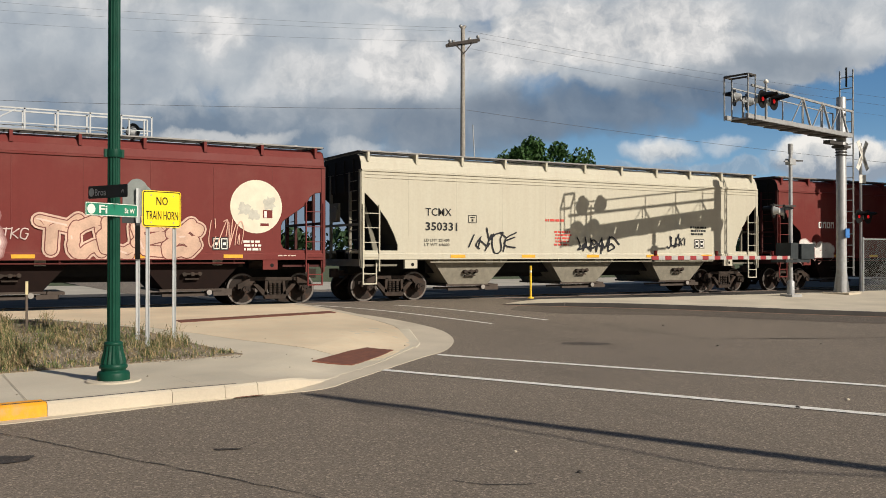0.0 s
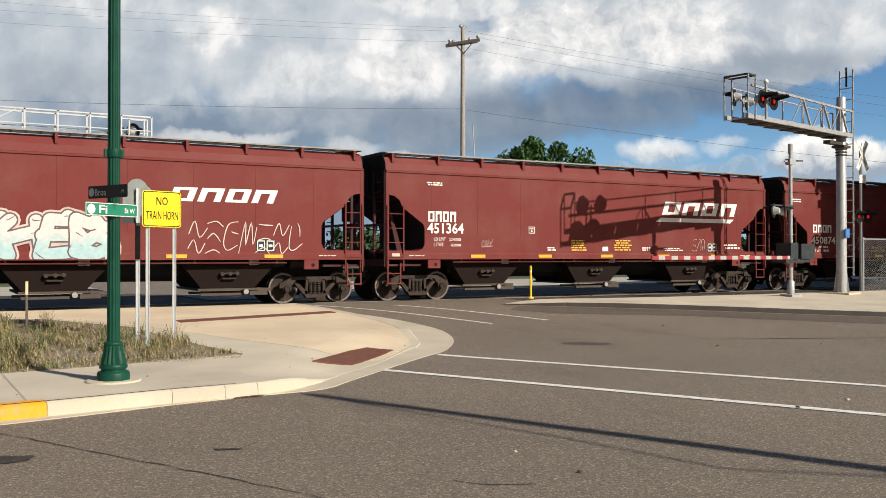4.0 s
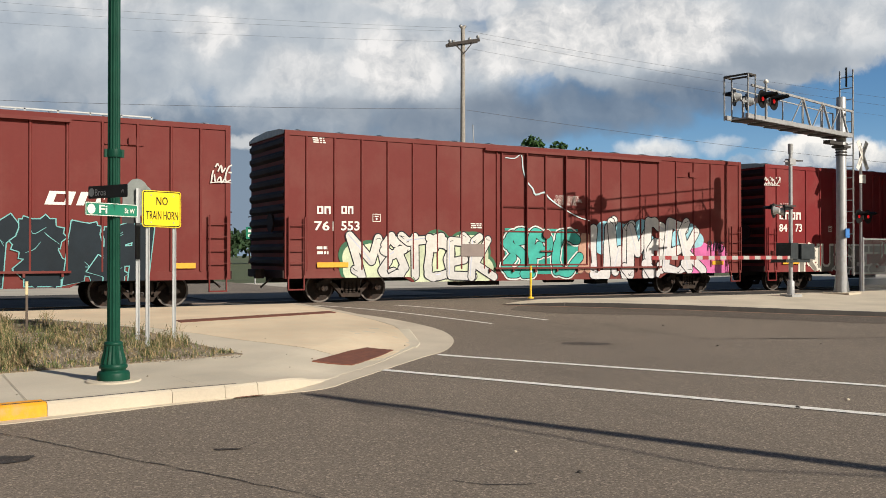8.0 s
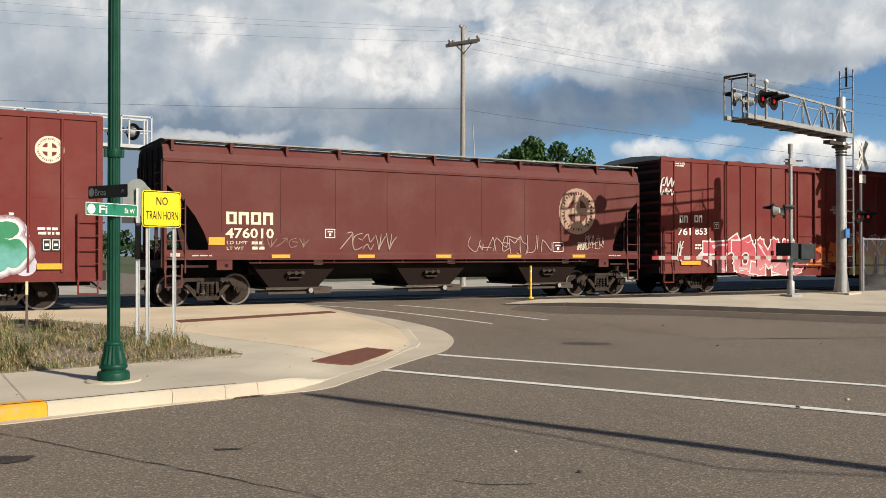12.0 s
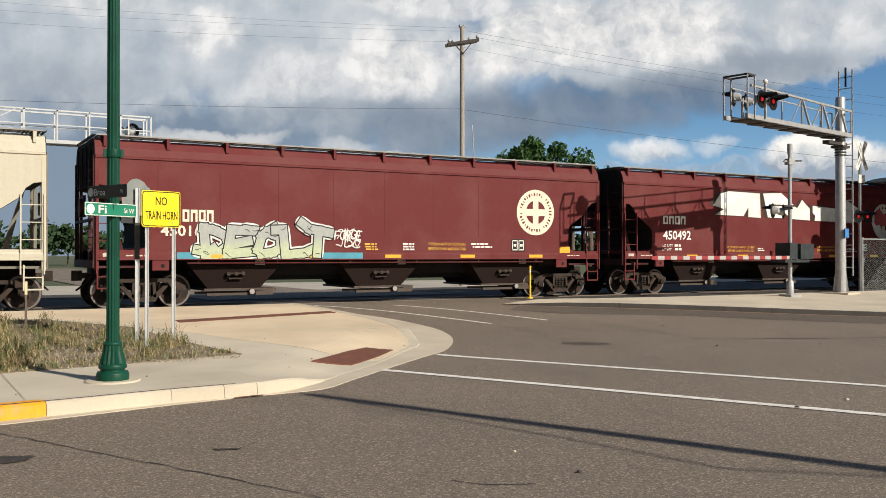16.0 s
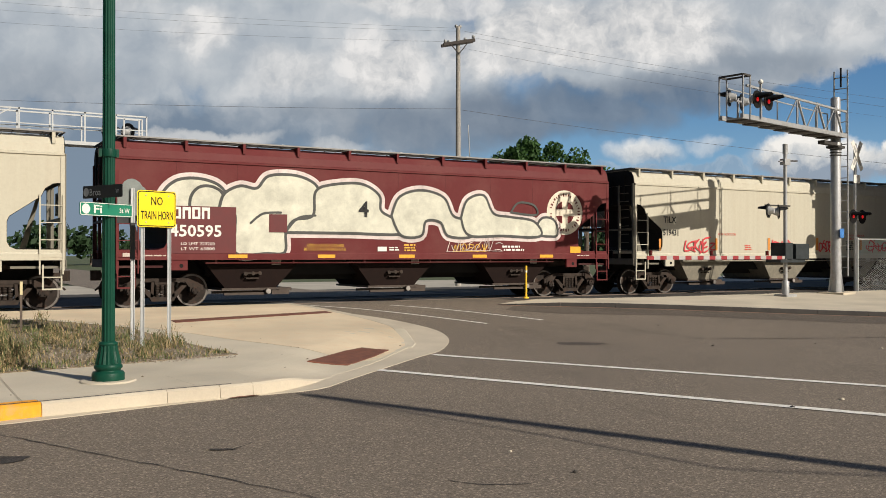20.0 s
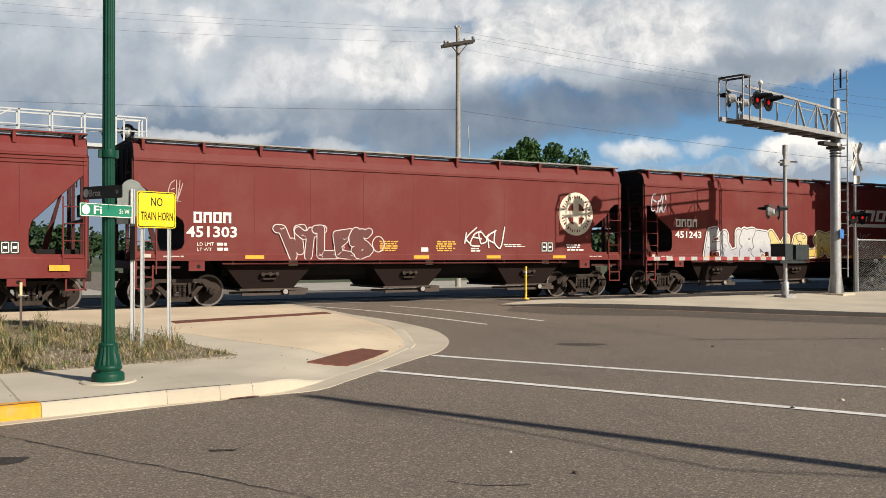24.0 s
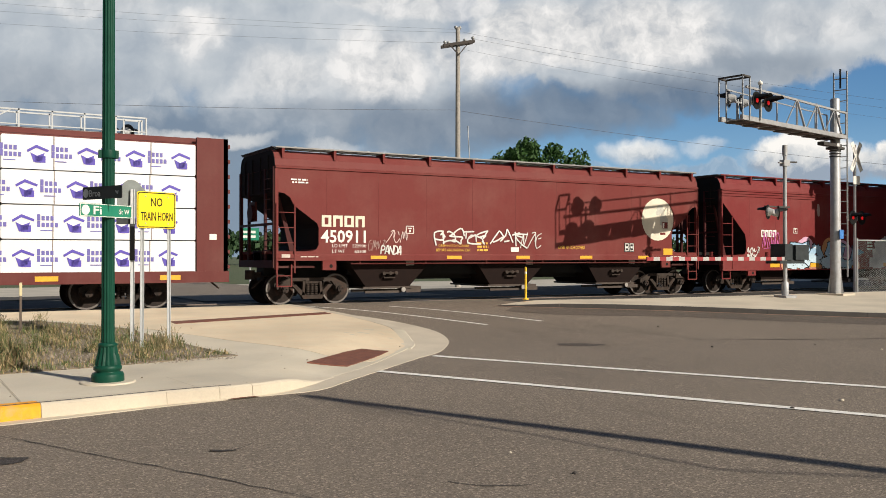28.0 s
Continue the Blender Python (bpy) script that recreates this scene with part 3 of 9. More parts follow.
# ---- sky backdrop ----
def cloud_mat():
    """Broken clouds over blue sky; x runs to the right of the middle, z up from the horizon."""
    m, n, l, p = node_mat("cloudy_sky")
    tc = n.new("ShaderNodeTexCoord")
    P = tc.outputs["Object"]

    def warped(scale, amount, detail):
        nz = n.new("ShaderNodeTexNoise")
        nz.inputs["Scale"].default_value, nz.inputs["Detail"].default_value, nz.inputs["Roughness"].default_value = scale, detail, 0.6
        l.new(P, nz.inputs["Vector"])
        c = n.new("ShaderNodeVectorMath")
        c.operation = "SUBTRACT"
        l.new(nz.outputs["Color"], c.inputs[0])
        c.inputs[1].default_value = (0.5, 0.5, 0.5)
        w = n.new("ShaderNodeVectorMath")
        w.operation = "MULTIPLY_ADD"
        l.new(c.outputs[0], w.inputs[0])
        w.inputs[1].default_value = (amount, 0, amount * 0.8)
        l.new(P, w.inputs[2])
        return w.outputs[0]

    wob = warped(0.9, 0.9, 7)
    sep = n.new("ShaderNodeSeparateXYZ")
    l.new(wob, sep.inputs[0])
    X, Z = sep.outputs[0], sep.outputs[2]
    raw = n.new("ShaderNodeSeparateXYZ")
    l.new(P, raw.inputs[0])
    fine = texnoise(n, l, wob, 2.6, 9, 0.62)
    puff = texnoise(n, l, wob, 1.1, 7, 0.55)
    soft = texnoise(n, l, P, 0.45, 4, 0.5)

    def blob(cx, cz, rx, rz, top=1.0, edge=0.5):
        a = mth(n, l, "MULTIPLY_ADD", X, 1 / rx, -cx / rx)
        b = mth(n, l, "MULTIPLY_ADD", Z, 1 / rz, -cz / rz)
        d = mth(n, l, "ADD", mth(n, l, "MULTIPLY", a, a), mth(n, l, "MULTIPLY", b, b))
        v = mth(n, l, "MULTIPLY_ADD", puff, 1.1, mth(n, l, "SUBTRACT", 0.45, d))
        r = n.new("ShaderNodeMapRange")
        r.interpolation_type = "SMOOTHSTEP"
        l.new(v, r.inputs[0])
        r.inputs[2].default_value = edge
        r.inputs[4].default_value = top
        return r.outputs[0]

    def union(items):
        out = blob(*items[0])
        for it in items[1:]:
            out = mth(n, l, "MAXIMUM", out, blob(*it))
        return out

    col = ramp(n, l, mth(n, l, "MULTIPLY", raw.outputs[2], 0.2), [(0.0, (0.30, 0.42, 0.54)), (0.25, (0.25, 0.44, 0.62)), (0.5, (0.135, 0.29, 0.49)), (0.9, (0.06, 0.17, 0.38))])
    # slate haze low at the left, thin veil above it
    grey = ramp(n, l, mth(n, l, "MULTIPLY_ADD", puff, 0.6, mth(n, l, "MULTIPLY", soft, 0.4)), [(0.36, (0.36, 0.41, 0.47)), (0.5, (0.48, 0.52, 0.56)), (0.62, (0.62, 0.64, 0.66))])
    col = mixc(n, l, union([(-6.0, 1.2, 6.5, 2.2, 0.95, 0.8), (-2.0, 1.2, 2.6, 1.3, 0.9, 0.8), (-3.2, 2.3, 3.6, 0.9, 0.9, 0.8), (0.2, 2.3, 2.2, 0.75, 0.85, 0.9)]), col, (0.21, 0.268, 0.342))
    deck = union([(-6.0, 4.0, 7.5, 1.75, 1.0, 0.6), (-1.0, 3.55, 4.2, 1.75, 1.0, 0.8), (4.2, 3.95, 4.6, 1.15, 1.0, 0.35), (8.5, 4.5, 3.6, 1.35, 1.0, 0.4), (-8.5, 3.0, 3.0, 1.5, 0.9, 0.9)])
    col = mixc(n, l, deck, col, grey)
    dark = union([(-0.1, 2.34, 2.4, 0.60, 0.78, 1.2), (-1.7, 2.52, 1.8, 0.42, 0.6, 1.3), (-3.6, 2.30, 3.2, 0.55, 0.4, 1.3), (1.6, 2.50, 2.2, 0.62, 0.9, 1.0), (2.9, 2.62, 2.3, 0.62, 0.9, 1.0), (4.6, 2.86, 2.3, 0.50, 0.9, 1.0), (-6.8, 2.9, 2.2, 0.8, 0.45, 1.2), (6.0, 3.40, 2.2, 0.45, 0.6, 1.1)])
    col = mixc(n, l, dark, col, ramp(n, l, puff, [(0.35, (0.12, 0.165, 0.232)), (0.65, (0.20, 0.25, 0.318))]))
    lit = ramp(n, l, mth(n, l, "MULTIPLY_ADD", fine, 0.55, mth(n, l, "MULTIPLY", puff, 0.45)), [(0.36, (0.42, 0.45, 0.49)), (0.48, (0.66, 0.66, 0.66)), (0.58, (0.86, 0.84, 0.82))])
    bright = union([(-3.95, 3.95, 0.85, 0.60, 0.85, 1.0), (-0.75, 3.35, 1.2, 0.80, 0.95, 0.9), (-2.4, 3.25, 1.1, 0.60, 0.65, 1.0), (2.2, 3.95, 1.6, 0.72, 1.0, 0.6), (4.0, 3.98, 1.9, 0.76, 1.0, 0.8), (6.8, 4.1, 1.5, 0.45, 0.5, 1.0), (1.2, 3.6, 1.3, 0.62, 0.9, 0.8), (-5.9, 4.5, 1.6, 0.3, 0.5, 1.0), (0.2, 4.45, 1.8, 0.3, 0.7, 0.7), (8.2, 4.2, 1.2, 0.5, 0.4, 0.9)])
    col = mixc(n, l, bright, col, lit)
    # low heaps with grey feet
    low = union([(3.85, 1.85, 0.85, 0.28, 0.85, 1.1), (6.9, 1.72, 1.40, 0.56, 1.0, 0.5), (5.0, 1.92, 0.5, 0.20, 0.55, 1.2), (-1.55, 1.92, 0.75, 0.20, 0.5, 1.2), (-3.9, 2.05, 1.5, 0.18, 0.5, 0.9), (8.9, 1.7, 1.0, 0.5, 1.0, 0.3), (4.6, 1.55, 2.0, 0.14, 0.5, 0.8), (-0.5, 1.8, 0.5, 0.12, 0.5, 0.8)])
    foot = mth(n, l, "MULTIPLY_ADD", fine, 0.5, mth(n, l, "MULTIPLY", mth(n, l, "SUBTRACT", Z, 1.45), 0.55))
    lcol = ramp(n, l, foot, [(0.30, (0.30, 0.36, 0.44)), (0.43, (0.64, 0.65, 0.65)), (0.56, (0.92, 0.89, 0.84))])
    col = mixc(n, l, low, col, lcol)
    em = n.new("ShaderNodeEmission")
    l.new(col, em.inputs[0])
    em.inputs[1].default_value = 1.03
    l.new(em.outputs[0], n["Material Output"].inputs[0])
    return m


def sky_backdrop():
    m = Mesh()
    u = 2000 / 16.20
    m.add([(-2600 / u, 0, -200 / u), (2600 / u, 0, -200 / u), (2600 / u, 0, 1900 / u), (-2600 / u, 0, 1900 / u)], [(0, 1, 2, 3)])
    me = m.data("flat_sky", cloud_mat())
    ob = new("backdrop", me)
    ob.scale = (u, u, u)
    tagged(ob, "blue sky with broken white and dark grey clouds", "sky", "", "structure")
    return ob


BACKDROP = sky_backdrop()

# ---- train: shared part meshes ----
def wheelset_mesh():
    m = Mesh()
    for s in (-1, 1):
        y = 0.72 * s
        m.tube((0, y - 0.065, 0), (0, y + 0.065, 0), 0.457, 28)
        m.tube((0, y - 0.065 * s - 0.03 * s, 0), (0, y - 0.06 * s, 0), 0.485, 28)
        rim = y + 0.066 * s
        m.tube((0, rim, 0), (0, rim + 0.004 * s, 0), 0.40, 24)
        m.tube((0, rim, 0), (0, rim + 0.06 * s, 0), 0.14, 14)
    m.tube((0, -1.05, 0), (0, 1.05, 0), 0.08, 12)
    for s in (-1, 1):
        m.tube((0, 1.0 * s, 0), (0, 1.22 * s, 0), 0.105, 12)
        for k in range(3):
            a = 2 * math.pi * k / 3
            m.tube((0.06 * math.cos(a), 1.22 * s, 0.06 * math.sin(a)), (0.06 * math.cos(a), 1.25 * s, 0.06 * math.sin(a)), 0.018, 6)
    me = m.data("wheelset", [WHEEL, TREAD])
    # the bright worn band of the tread
    bm = bmesh.new()
    bm.from_mesh(me)
    for s in (-1, 1):
        n = 32
        ring = [[bm.verts.new((r * math.cos(2 * math.pi * i / n), 0.789 * s, r * math.sin(2 * math.pi * i / n))) for i in range(n)] for r in (0.40, 0.452)]
        for i in range(n):
            f = bm.faces.new((ring[0][i], ring[0][(i + 1) % n], ring[1][(i + 1) % n], ring[1][i]))
            f.material_index = 1
    bm.to_mesh(me)
    bm.free()
    return me


def side_frame_mesh():
    m = Mesh()
    y0, y1 = -1.13, -0.98
    m.prism([(-1.12, 0.60), (-1.12, 0.46), (-0.72, 0.56), (-0.62, 0.70), (0.62, 0.70), (0.72, 0.56), (1.12, 0.46), (1.12, 0.60), (0.70, 0.80), (-0.70, 0.80)], "y", y0, y1)
    m.prism([(-0.66, 0.60), (-0.52, 0.60), (-0.18, 0.28), (-0.30, 0.20)], "y", y0, y1)
    m.prism([(0.52, 0.60), (0.66, 0.60), (0.30, 0.20), (0.18, 0.28)], "y", y0, y1)
    m.prism([(-0.36, 0.29), (-0.30, 0.17), (0.30, 0.17), (0.36, 0.29)], "y", y0 - 0.02, y1)
    for sx in (-1, 1):
        m.prism([(0.22 * sx, 0.72), (0.30 * sx, 0.72), (0.33 * sx, 0.28), (0.25 * sx, 0.28)], "y", y0, y1)
        m.box(0.889 * sx - 0.14, 0.889 * sx + 0.14, y0 - 0.01, y1 + 0.04, 0.40, 0.62)
    return m.data("side_frame", TRUCK)


def spring_mesh():
    m = Mesh()
    for k in range(-1, 2):
        for j in range(5):
            z = 0.30 + j * 0.068
            m.tube((k * 0.13, -1.06, z), (k * 0.13, -1.06, z + 0.045), 0.058, 10)
    m.box(-0.20, 0.20, -1.12, 1.12, 0.63, 0.70)
    m.box(-0.16, 0.16, -1.0, 1.0, 0.45, 0.66)
    m.box(-0.55, 0.55, -0.18, 0.18, 0.55, 0.95)
    return m.data("bolster", TRUCK)


WHEELSET, SIDE_FRAME, BOLSTER = wheelset_mesh(), side_frame_mesh(), spring_mesh()
ALL_AXLES = []


def truck(car, x):
    """A two-axle truck under a car."""
    t = part("truck", BOLSTER, None, car)
    t.location = (x, 0, 0)
    part("side_frame", SIDE_FRAME, None, t)
    f = part("side_frame", SIDE_FRAME, None, t)
    f.rotation_euler = (0, 0, math.pi)
    for dx in (-0.889, 0.889):
        w = part("wheelset", WHEELSET, None, t)
        w.location = (dx, 0, 0.457)
        ALL_AXLES.append((car, w, dx))
    return t


def coupler_mesh():
    m = Mesh()
    m.box(-0.75, 0.1, -0.09, 0.09, 0.80, 0.96)
    m.prism([(0.1, -0.10), (0.28, -0.17), (0.36, -0.05), (0.36, 0.10), (0.22, 0.16), (0.1, 0.10)], "z", 0.74, 1.02)
    m.tube((-0.1, 0.35, 0.80), (0.30, 0.38, 0.48), 0.028, 6)
    m.tube((-0.4, -0.9, 0.84), (0.0, -0.15, 0.84), 0.018, 6)
    m.tube((-0.4, 0.9, 0.84), (0.0, 0.15, 0.84), 0.018, 6)
    return m.data("coupler", TRUCK)


COUPLER = coupler_mesh()


def couplers(car, h):
    for s in (1, -1):
        c = part("coupler", COUPLER, None, car)
        c.location = (h * s, 0, 0)
        c.rotation_euler = (0, 0, 0 if s > 0 else math.pi)


def plate(name, m, w, h, car, x, z, y, material, label=""):
    """A thin plate fixed to a side."""
    key = (name, round(w, 3), round(h, 3), material.name)
    if key not in PLATES:
        PLATES[key] = Mesh().box(0, w, -0.006, 0.0, 0, h).data(name, material)
    o = part(name, PLATES[key], None, car, label)
    o.location = (x, y, z)
    return o


PLATES = {}
HOPPERS = {}


def ladder_mesh(z0, z1, w, out=0.06):
    m = Mesh()
    m.box(-0.018, 0.018, -0.025, 0.025, z0, z1).box(w - 0.018, w + 0.018, -0.025, 0.025, z0, z1)
    k = int((z1 - z0) / 0.42)
    for i in range(1, k + 1):
        z = z0 + (z1 - z0) * i / (k + 0.6)
        m.box(0, w, -0.02, 0.010, z - 0.011, z + 0.011)
    return m.data("ladder", CAR)


def hopper_parts(L, deep, curved):
    """Shared meshes of a covered hopper of that length; deep: with a tall side sill; curved: with a rounded end opening."""
    key = (L, deep, curved)
    if key in HOPPERS:
        return HOPPERS[key]
    h = L / 2
    P = {}
    sill = 0.88 if deep else 1.31
    belly = 1.40 if deep else 1.50
    floor = belly + 0.085
    if deep:
        cut = [(0, 4.02), (0, 3.60), (0.11, 3.52), (0.70, 2.94), (1.32, 2.32), (1.39, 2.05), (1.39, 1.71), (1.32, 1.54), (1.20, floor)]
    elif curved:
        cut = [(0, 4.02), (0, 3.42), (0.16, 3.30), (0.50, 2.98), (0.86, 2.52), (1.10, 2.08), (1.22, 1.76), (1.22, floor)]
    else:
        cut = [(0, 4.02), (0, 3.31), (0.28, 3.27), (0.46, 3.14), (0.56, 2.93), (1.29, 2.42), (1.34, 2.29), (1.34, 1.78), (1.27, 1.65), (1.12, floor)]
    side = cut + [(0.02, floor), (0.02, belly)]
    outline = [(-h + x, z) for x, z in side] + [(h - x, z) for x, z in reversed(side)]
    P["body"] = Mesh().prism(outline, "y", -SIDE, SIDE).data("body", CAR)
    m = Mesh()
    prof = [(-SIDE - 0.035, 4.00), (-SIDE - 0.035, 4.05), (-SIDE + 0.02, 4.07), (-SIDE + 0.06, 4.28), (-1.44, 4.46), (-1.25, 4.54), (1.25, 4.54), (1.44, 4.46), (SIDE - 0.06, 4.28), (SIDE - 0.02, 4.07), (SIDE + 0.035, 4.05), (SIDE + 0.035, 4.00)]
    m.prism(prof, "x", -h, h)
    if deep:
        for z in (3.80, 3.90):
            m.box(-h, h, -SIDE - 0.03, -SIDE + 0.01, z, z + 0.03)
    P["roof"] = m.data("roof", CAR)
    m = Mesh()
    for s in (-1, 1):
        y = 1.30 * s
        for k in range(5):
            yy = y + (k - 2) * 0.11
            m.box(-h + 0.1, h - 0.1, yy - 0.018, yy + 0.018, 4.58, 4.62)
        m.box(-h + 0.05, h - 0.05, y + s * 0.24 - 0.012, y + s * 0.24 + 0.012, 4.585, 4.63)
    for i in range(int(L / 0.35)):
        x = -h + 0.2 + i * 0.35
        m.box(x, x + 0.02, -1.52, -1.05, 4.57, 4.60)
    for e in (-1, 1):
        for k in range(6):
            x = e * (h - 0.02 - k * 0.09)
            m.box(x - 0.015, x + 0.015, -1.5, 1.5, 4.585, 4.625)
        m.tube((e * (h + 0.03), -1.45, 4.62), (e * (h + 0.03), 1.45, 4.62), 0.018, 6)
    P["running_board"] = m.data("running_board", GRATE)
    P["board_edge"] = Mesh().box(-h + 0.03, h - 0.03, -1.580, -1.574, 4.59, 4.63).box(-h + 0.03, h - 0.03, 1.574, 1.580, 4.59, 4.63).data("board_edge", CAR if deep else simple_once("dull_steel", (0.26, 0.25, 0.24), 0.6, 0.3))
    P["edge_bolt"] = Mesh().box(-0.04, 0.04, -1.40, -1.30, 4.63, 4.665).data("board_clip", GALV)
    m = Mesh().tube((-h + 2.4, -1.56, 1.22), (h - 2.4, -1.56, 1.22), 0.022, 6)
    for k in range(6):
        x = -h + 2.7 + k * (L - 5.4) / 5
        m.box(x - 0.025, x + 0.025, -1.58, -1.53, 1.20, 1.34)
    P["pipe"] = m.data("brake_pipe", CAR)
    P["post"] = Mesh().box(-0.05, 0.05, -SIDE - 0.012, -SIDE + 0.09, 1.05, 4.04).data("corner_post", CAR)
    m = Mesh()
    m.prism([(-1.545, 4.34), (-1.545, 4.60), (-1.05, 4.60), (-1.05, 4.50)], "x", -0.035, 0.035)
    m.box(-0.04, 0.04, -1.572, -1.548, 4.30, 4.61)
    P["bracket"] = m.data("roof_bracket", CAR)
    m = Mesh().prism([(-0.42, 4.53), (-0.42, 4.60), (-0.3, 4.64), (0.3, 4.64), (0.42, 4.60), (0.42, 4.53)], "x", -1.6, 1.6)
    P["hatch"] = m.data("hatch_cover", CAR)
    m = Mesh()
    m.prism([(-SIDE - 0.032, sill), (-SIDE - 0.032, belly - 0.03), (-SIDE - 0.004, belly + 0.012), (-SIDE + 0.10, belly + 0.012), (-SIDE + 0.10, sill)], "x", -h + 0.02, h - 0.02)
    m.box(-h + 0.02, h - 0.02, -SIDE - 0.062, -SIDE - 0.031, sill, sill + 0.03)
    P["sill"] = m.data("side_sill", CAR)
    P["seam"] = Mesh().prism([(-0.012, 0.0), (0.0, -0.003), (0.012, 0.0)], "z", 2.25 if deep else 2.05, 3.74 if deep else 3.98).data("weld_seam", CAR)
    # near-black slope sheets and end walls
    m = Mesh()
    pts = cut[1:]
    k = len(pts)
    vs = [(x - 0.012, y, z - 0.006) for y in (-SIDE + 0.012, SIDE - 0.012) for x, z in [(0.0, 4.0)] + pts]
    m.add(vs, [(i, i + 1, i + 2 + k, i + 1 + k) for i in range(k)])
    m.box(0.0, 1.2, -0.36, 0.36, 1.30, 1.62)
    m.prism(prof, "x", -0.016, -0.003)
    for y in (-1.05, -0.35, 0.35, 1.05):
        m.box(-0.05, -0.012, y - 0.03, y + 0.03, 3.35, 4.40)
    P["slope"] = m.data("slope_sheet", NEARBLACK)
    # hopper bays
    m = Mesh()
    w0, w1, zt, zb = 1.62, 0.76, belly, 0.50
    top = [(-w0, -1.42, zt), (w0, -1.42, zt), (w0, 1.42, zt), (-w0, 1.42, zt)]
    bot = [(-w1, -1.2, zb), (w1, -1.2, zb), (w1, 1.2, zb), (-w1, 1.2, zb)]
    m.add(top + bot, [(0, 1, 2, 3), (7, 6, 5, 4), (0, 4, 5, 1), (1, 5, 6, 2), (2, 6, 7, 3), (3, 7, 4, 0)])
    # bays of red cars: shade below the sill is put into this near-black brown
    P["bay"] = m.data("hopper_bay", simple_once("shaded_bay", (0.016, 0.0085, 0.0068), 0.85))
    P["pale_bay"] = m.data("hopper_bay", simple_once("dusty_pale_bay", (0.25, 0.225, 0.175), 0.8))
    m = Mesh()
    for x in (-0.22, 0.0, 0.2):
        m.tube((x, -1.42, 0.92 + 0.03 * x), (x, -1.28, 0.90), 0.06, 8)
    m.box(-0.28, 0.26, -1.40, -1.36, 0.90, 0.95).box(-0.2, 0.18, -1.36, -1.28, 0.76, 0.80)
    P["gear"] = m.data("gate_gear", TRUCK)
    m = Mesh()
    m.box(-0.86, 0.86, -1.24, 1.24, 0.44, 0.50)
    m.box(-0.80, 0.45, -1.26, -1.18, 0.30, 0.37).box(0.62, 1.15, -1.24, -1.16, 0.30, 0.42).box(-0.95, 1.25, -0.60, -0.52, 0.33, 0.40)
    m.box(0.80, 1.35, -0.9, 0.9, 0.40, 0.48)
    m.tube((0.48, -1.34, 0.40), (0.48, -1.1, 0.40), 0.085, 12)
    m.tube((0.95, -1.10, 0.45), (0.95, -0.9, 0.45), 0.06, 8)
    P["gate"] = m.data("outlet_gate", simple_once("gate_steel", (0.085, 0.066, 0.055), 0.7))
    # second box is no sill: an added black fill behind the bay gaps
    m = Mesh().box(-h + 0.1, h - 0.1, -0.33, 0.33, 0.70, 1.46).box(-h + 2.6, h - 2.6, -0.85, 0.85, 0.86, belly - 0.01)
    P["centre"] = m.data("centre_sill", BLACK)
    # end frame
    m = Mesh()
    for s in (-1, 1):
        m.box(-0.05, 0.05, s * 1.53 - 0.05, s * 1.53 + 0.05, 1.12, 4.05)
        m.box(-0.04, 0.04, s * 0.75 - 0.04, s * 0.75 + 0.04, 1.12, 4.02)
    m.box(-0.06, 0.06, -1.58, 1.58, 1.10, 1.32)
    m.box(-0.05, 0.05, -1.58, 1.58, 2.35, 2.42)
    m.box(-1.25, 0.0, -1.5, 1.5, 1.10, 1.16)
    m.prism([(-0.95, 1.16), (-0.75, 1.16), (-0.08, 3.9), (-0.08, 4.0)], "y", 1.0, 1.06)
    m.box(-0.30, 0.0, -0.3, 0.3, 1.2, 1.55)
    for i in range(9):
        m.box(0.03, 0.06, 0.75, 1.30, 1.3 + i * 0.3, 1.325 + i * 0.3)
    m.box(-0.02, 0.05, -0.62, -0.05, 2.5, 3.1)
    m.tube((0.05, -0.33, 2.75), (0.12, -0.33, 2.75), 0.26, 14)
    P["end_frame"] = m.data("end_frame", CAR)
    m = Mesh()
    m.box(-h + 1.3, h - 1.3, -1.2, 1.2, belly - 0.05, belly)
    P["ladder"] = ladder_mesh(0.95, 2.98, 0.55)
    m = Mesh()
    m.box(-0.02, 0.02, -0.02, 0.02, 0.55, 1.2).box(0.42, 0.46, -0.02, 0.02, 0.55, 1.2).box(0, 0.44, -0.02, 0.02, 0.55, 0.59).box(0, 0.44, -0.02, 0.02, 0.86, 0.89)
    P["step"] = m.data("step", CAR)
    m = Mesh()
    m.box(-0.22, 0.22, -0.03, 0.05, 1.03 if not deep else 0.68, 1.33 if not deep else 0.9)
    P["jack_pad"] = m.data("jacking_pad", CAR)
    # the dark inside of the hole is a flat disc laid on the pad
    P["jack_hole"] = Mesh().disc(0.05, 1.15 if not deep else 0.78, -0.034, 0.055, 14).data("flat_hole", NEARBLACK)
    P["hub"] = Mesh().tube((0.48, -1.36, 0.40), (0.48, -1.335, 0.40), 0.075, 14).data("gate_hub", simple_once("hub_grey", (0.34, 0.31, 0.28), 0.6))
    m = Mesh()
    m.tube((-0.5, -0.9, 0.95), (0.7, -0.9, 0.95), 0.16, 10).box(-1.1, -0.7, -1.1, -0.7, 0.85, 1.15)
    P["brake"] = m.data("brake_cylinder", TRUCK)
    HOPPERS[key] = P
    return P


ONCE = {}


def simple_once(name, *a):
    if name not in ONCE:
        ONCE[name] = simple(name, *a)
    return ONCE[name]


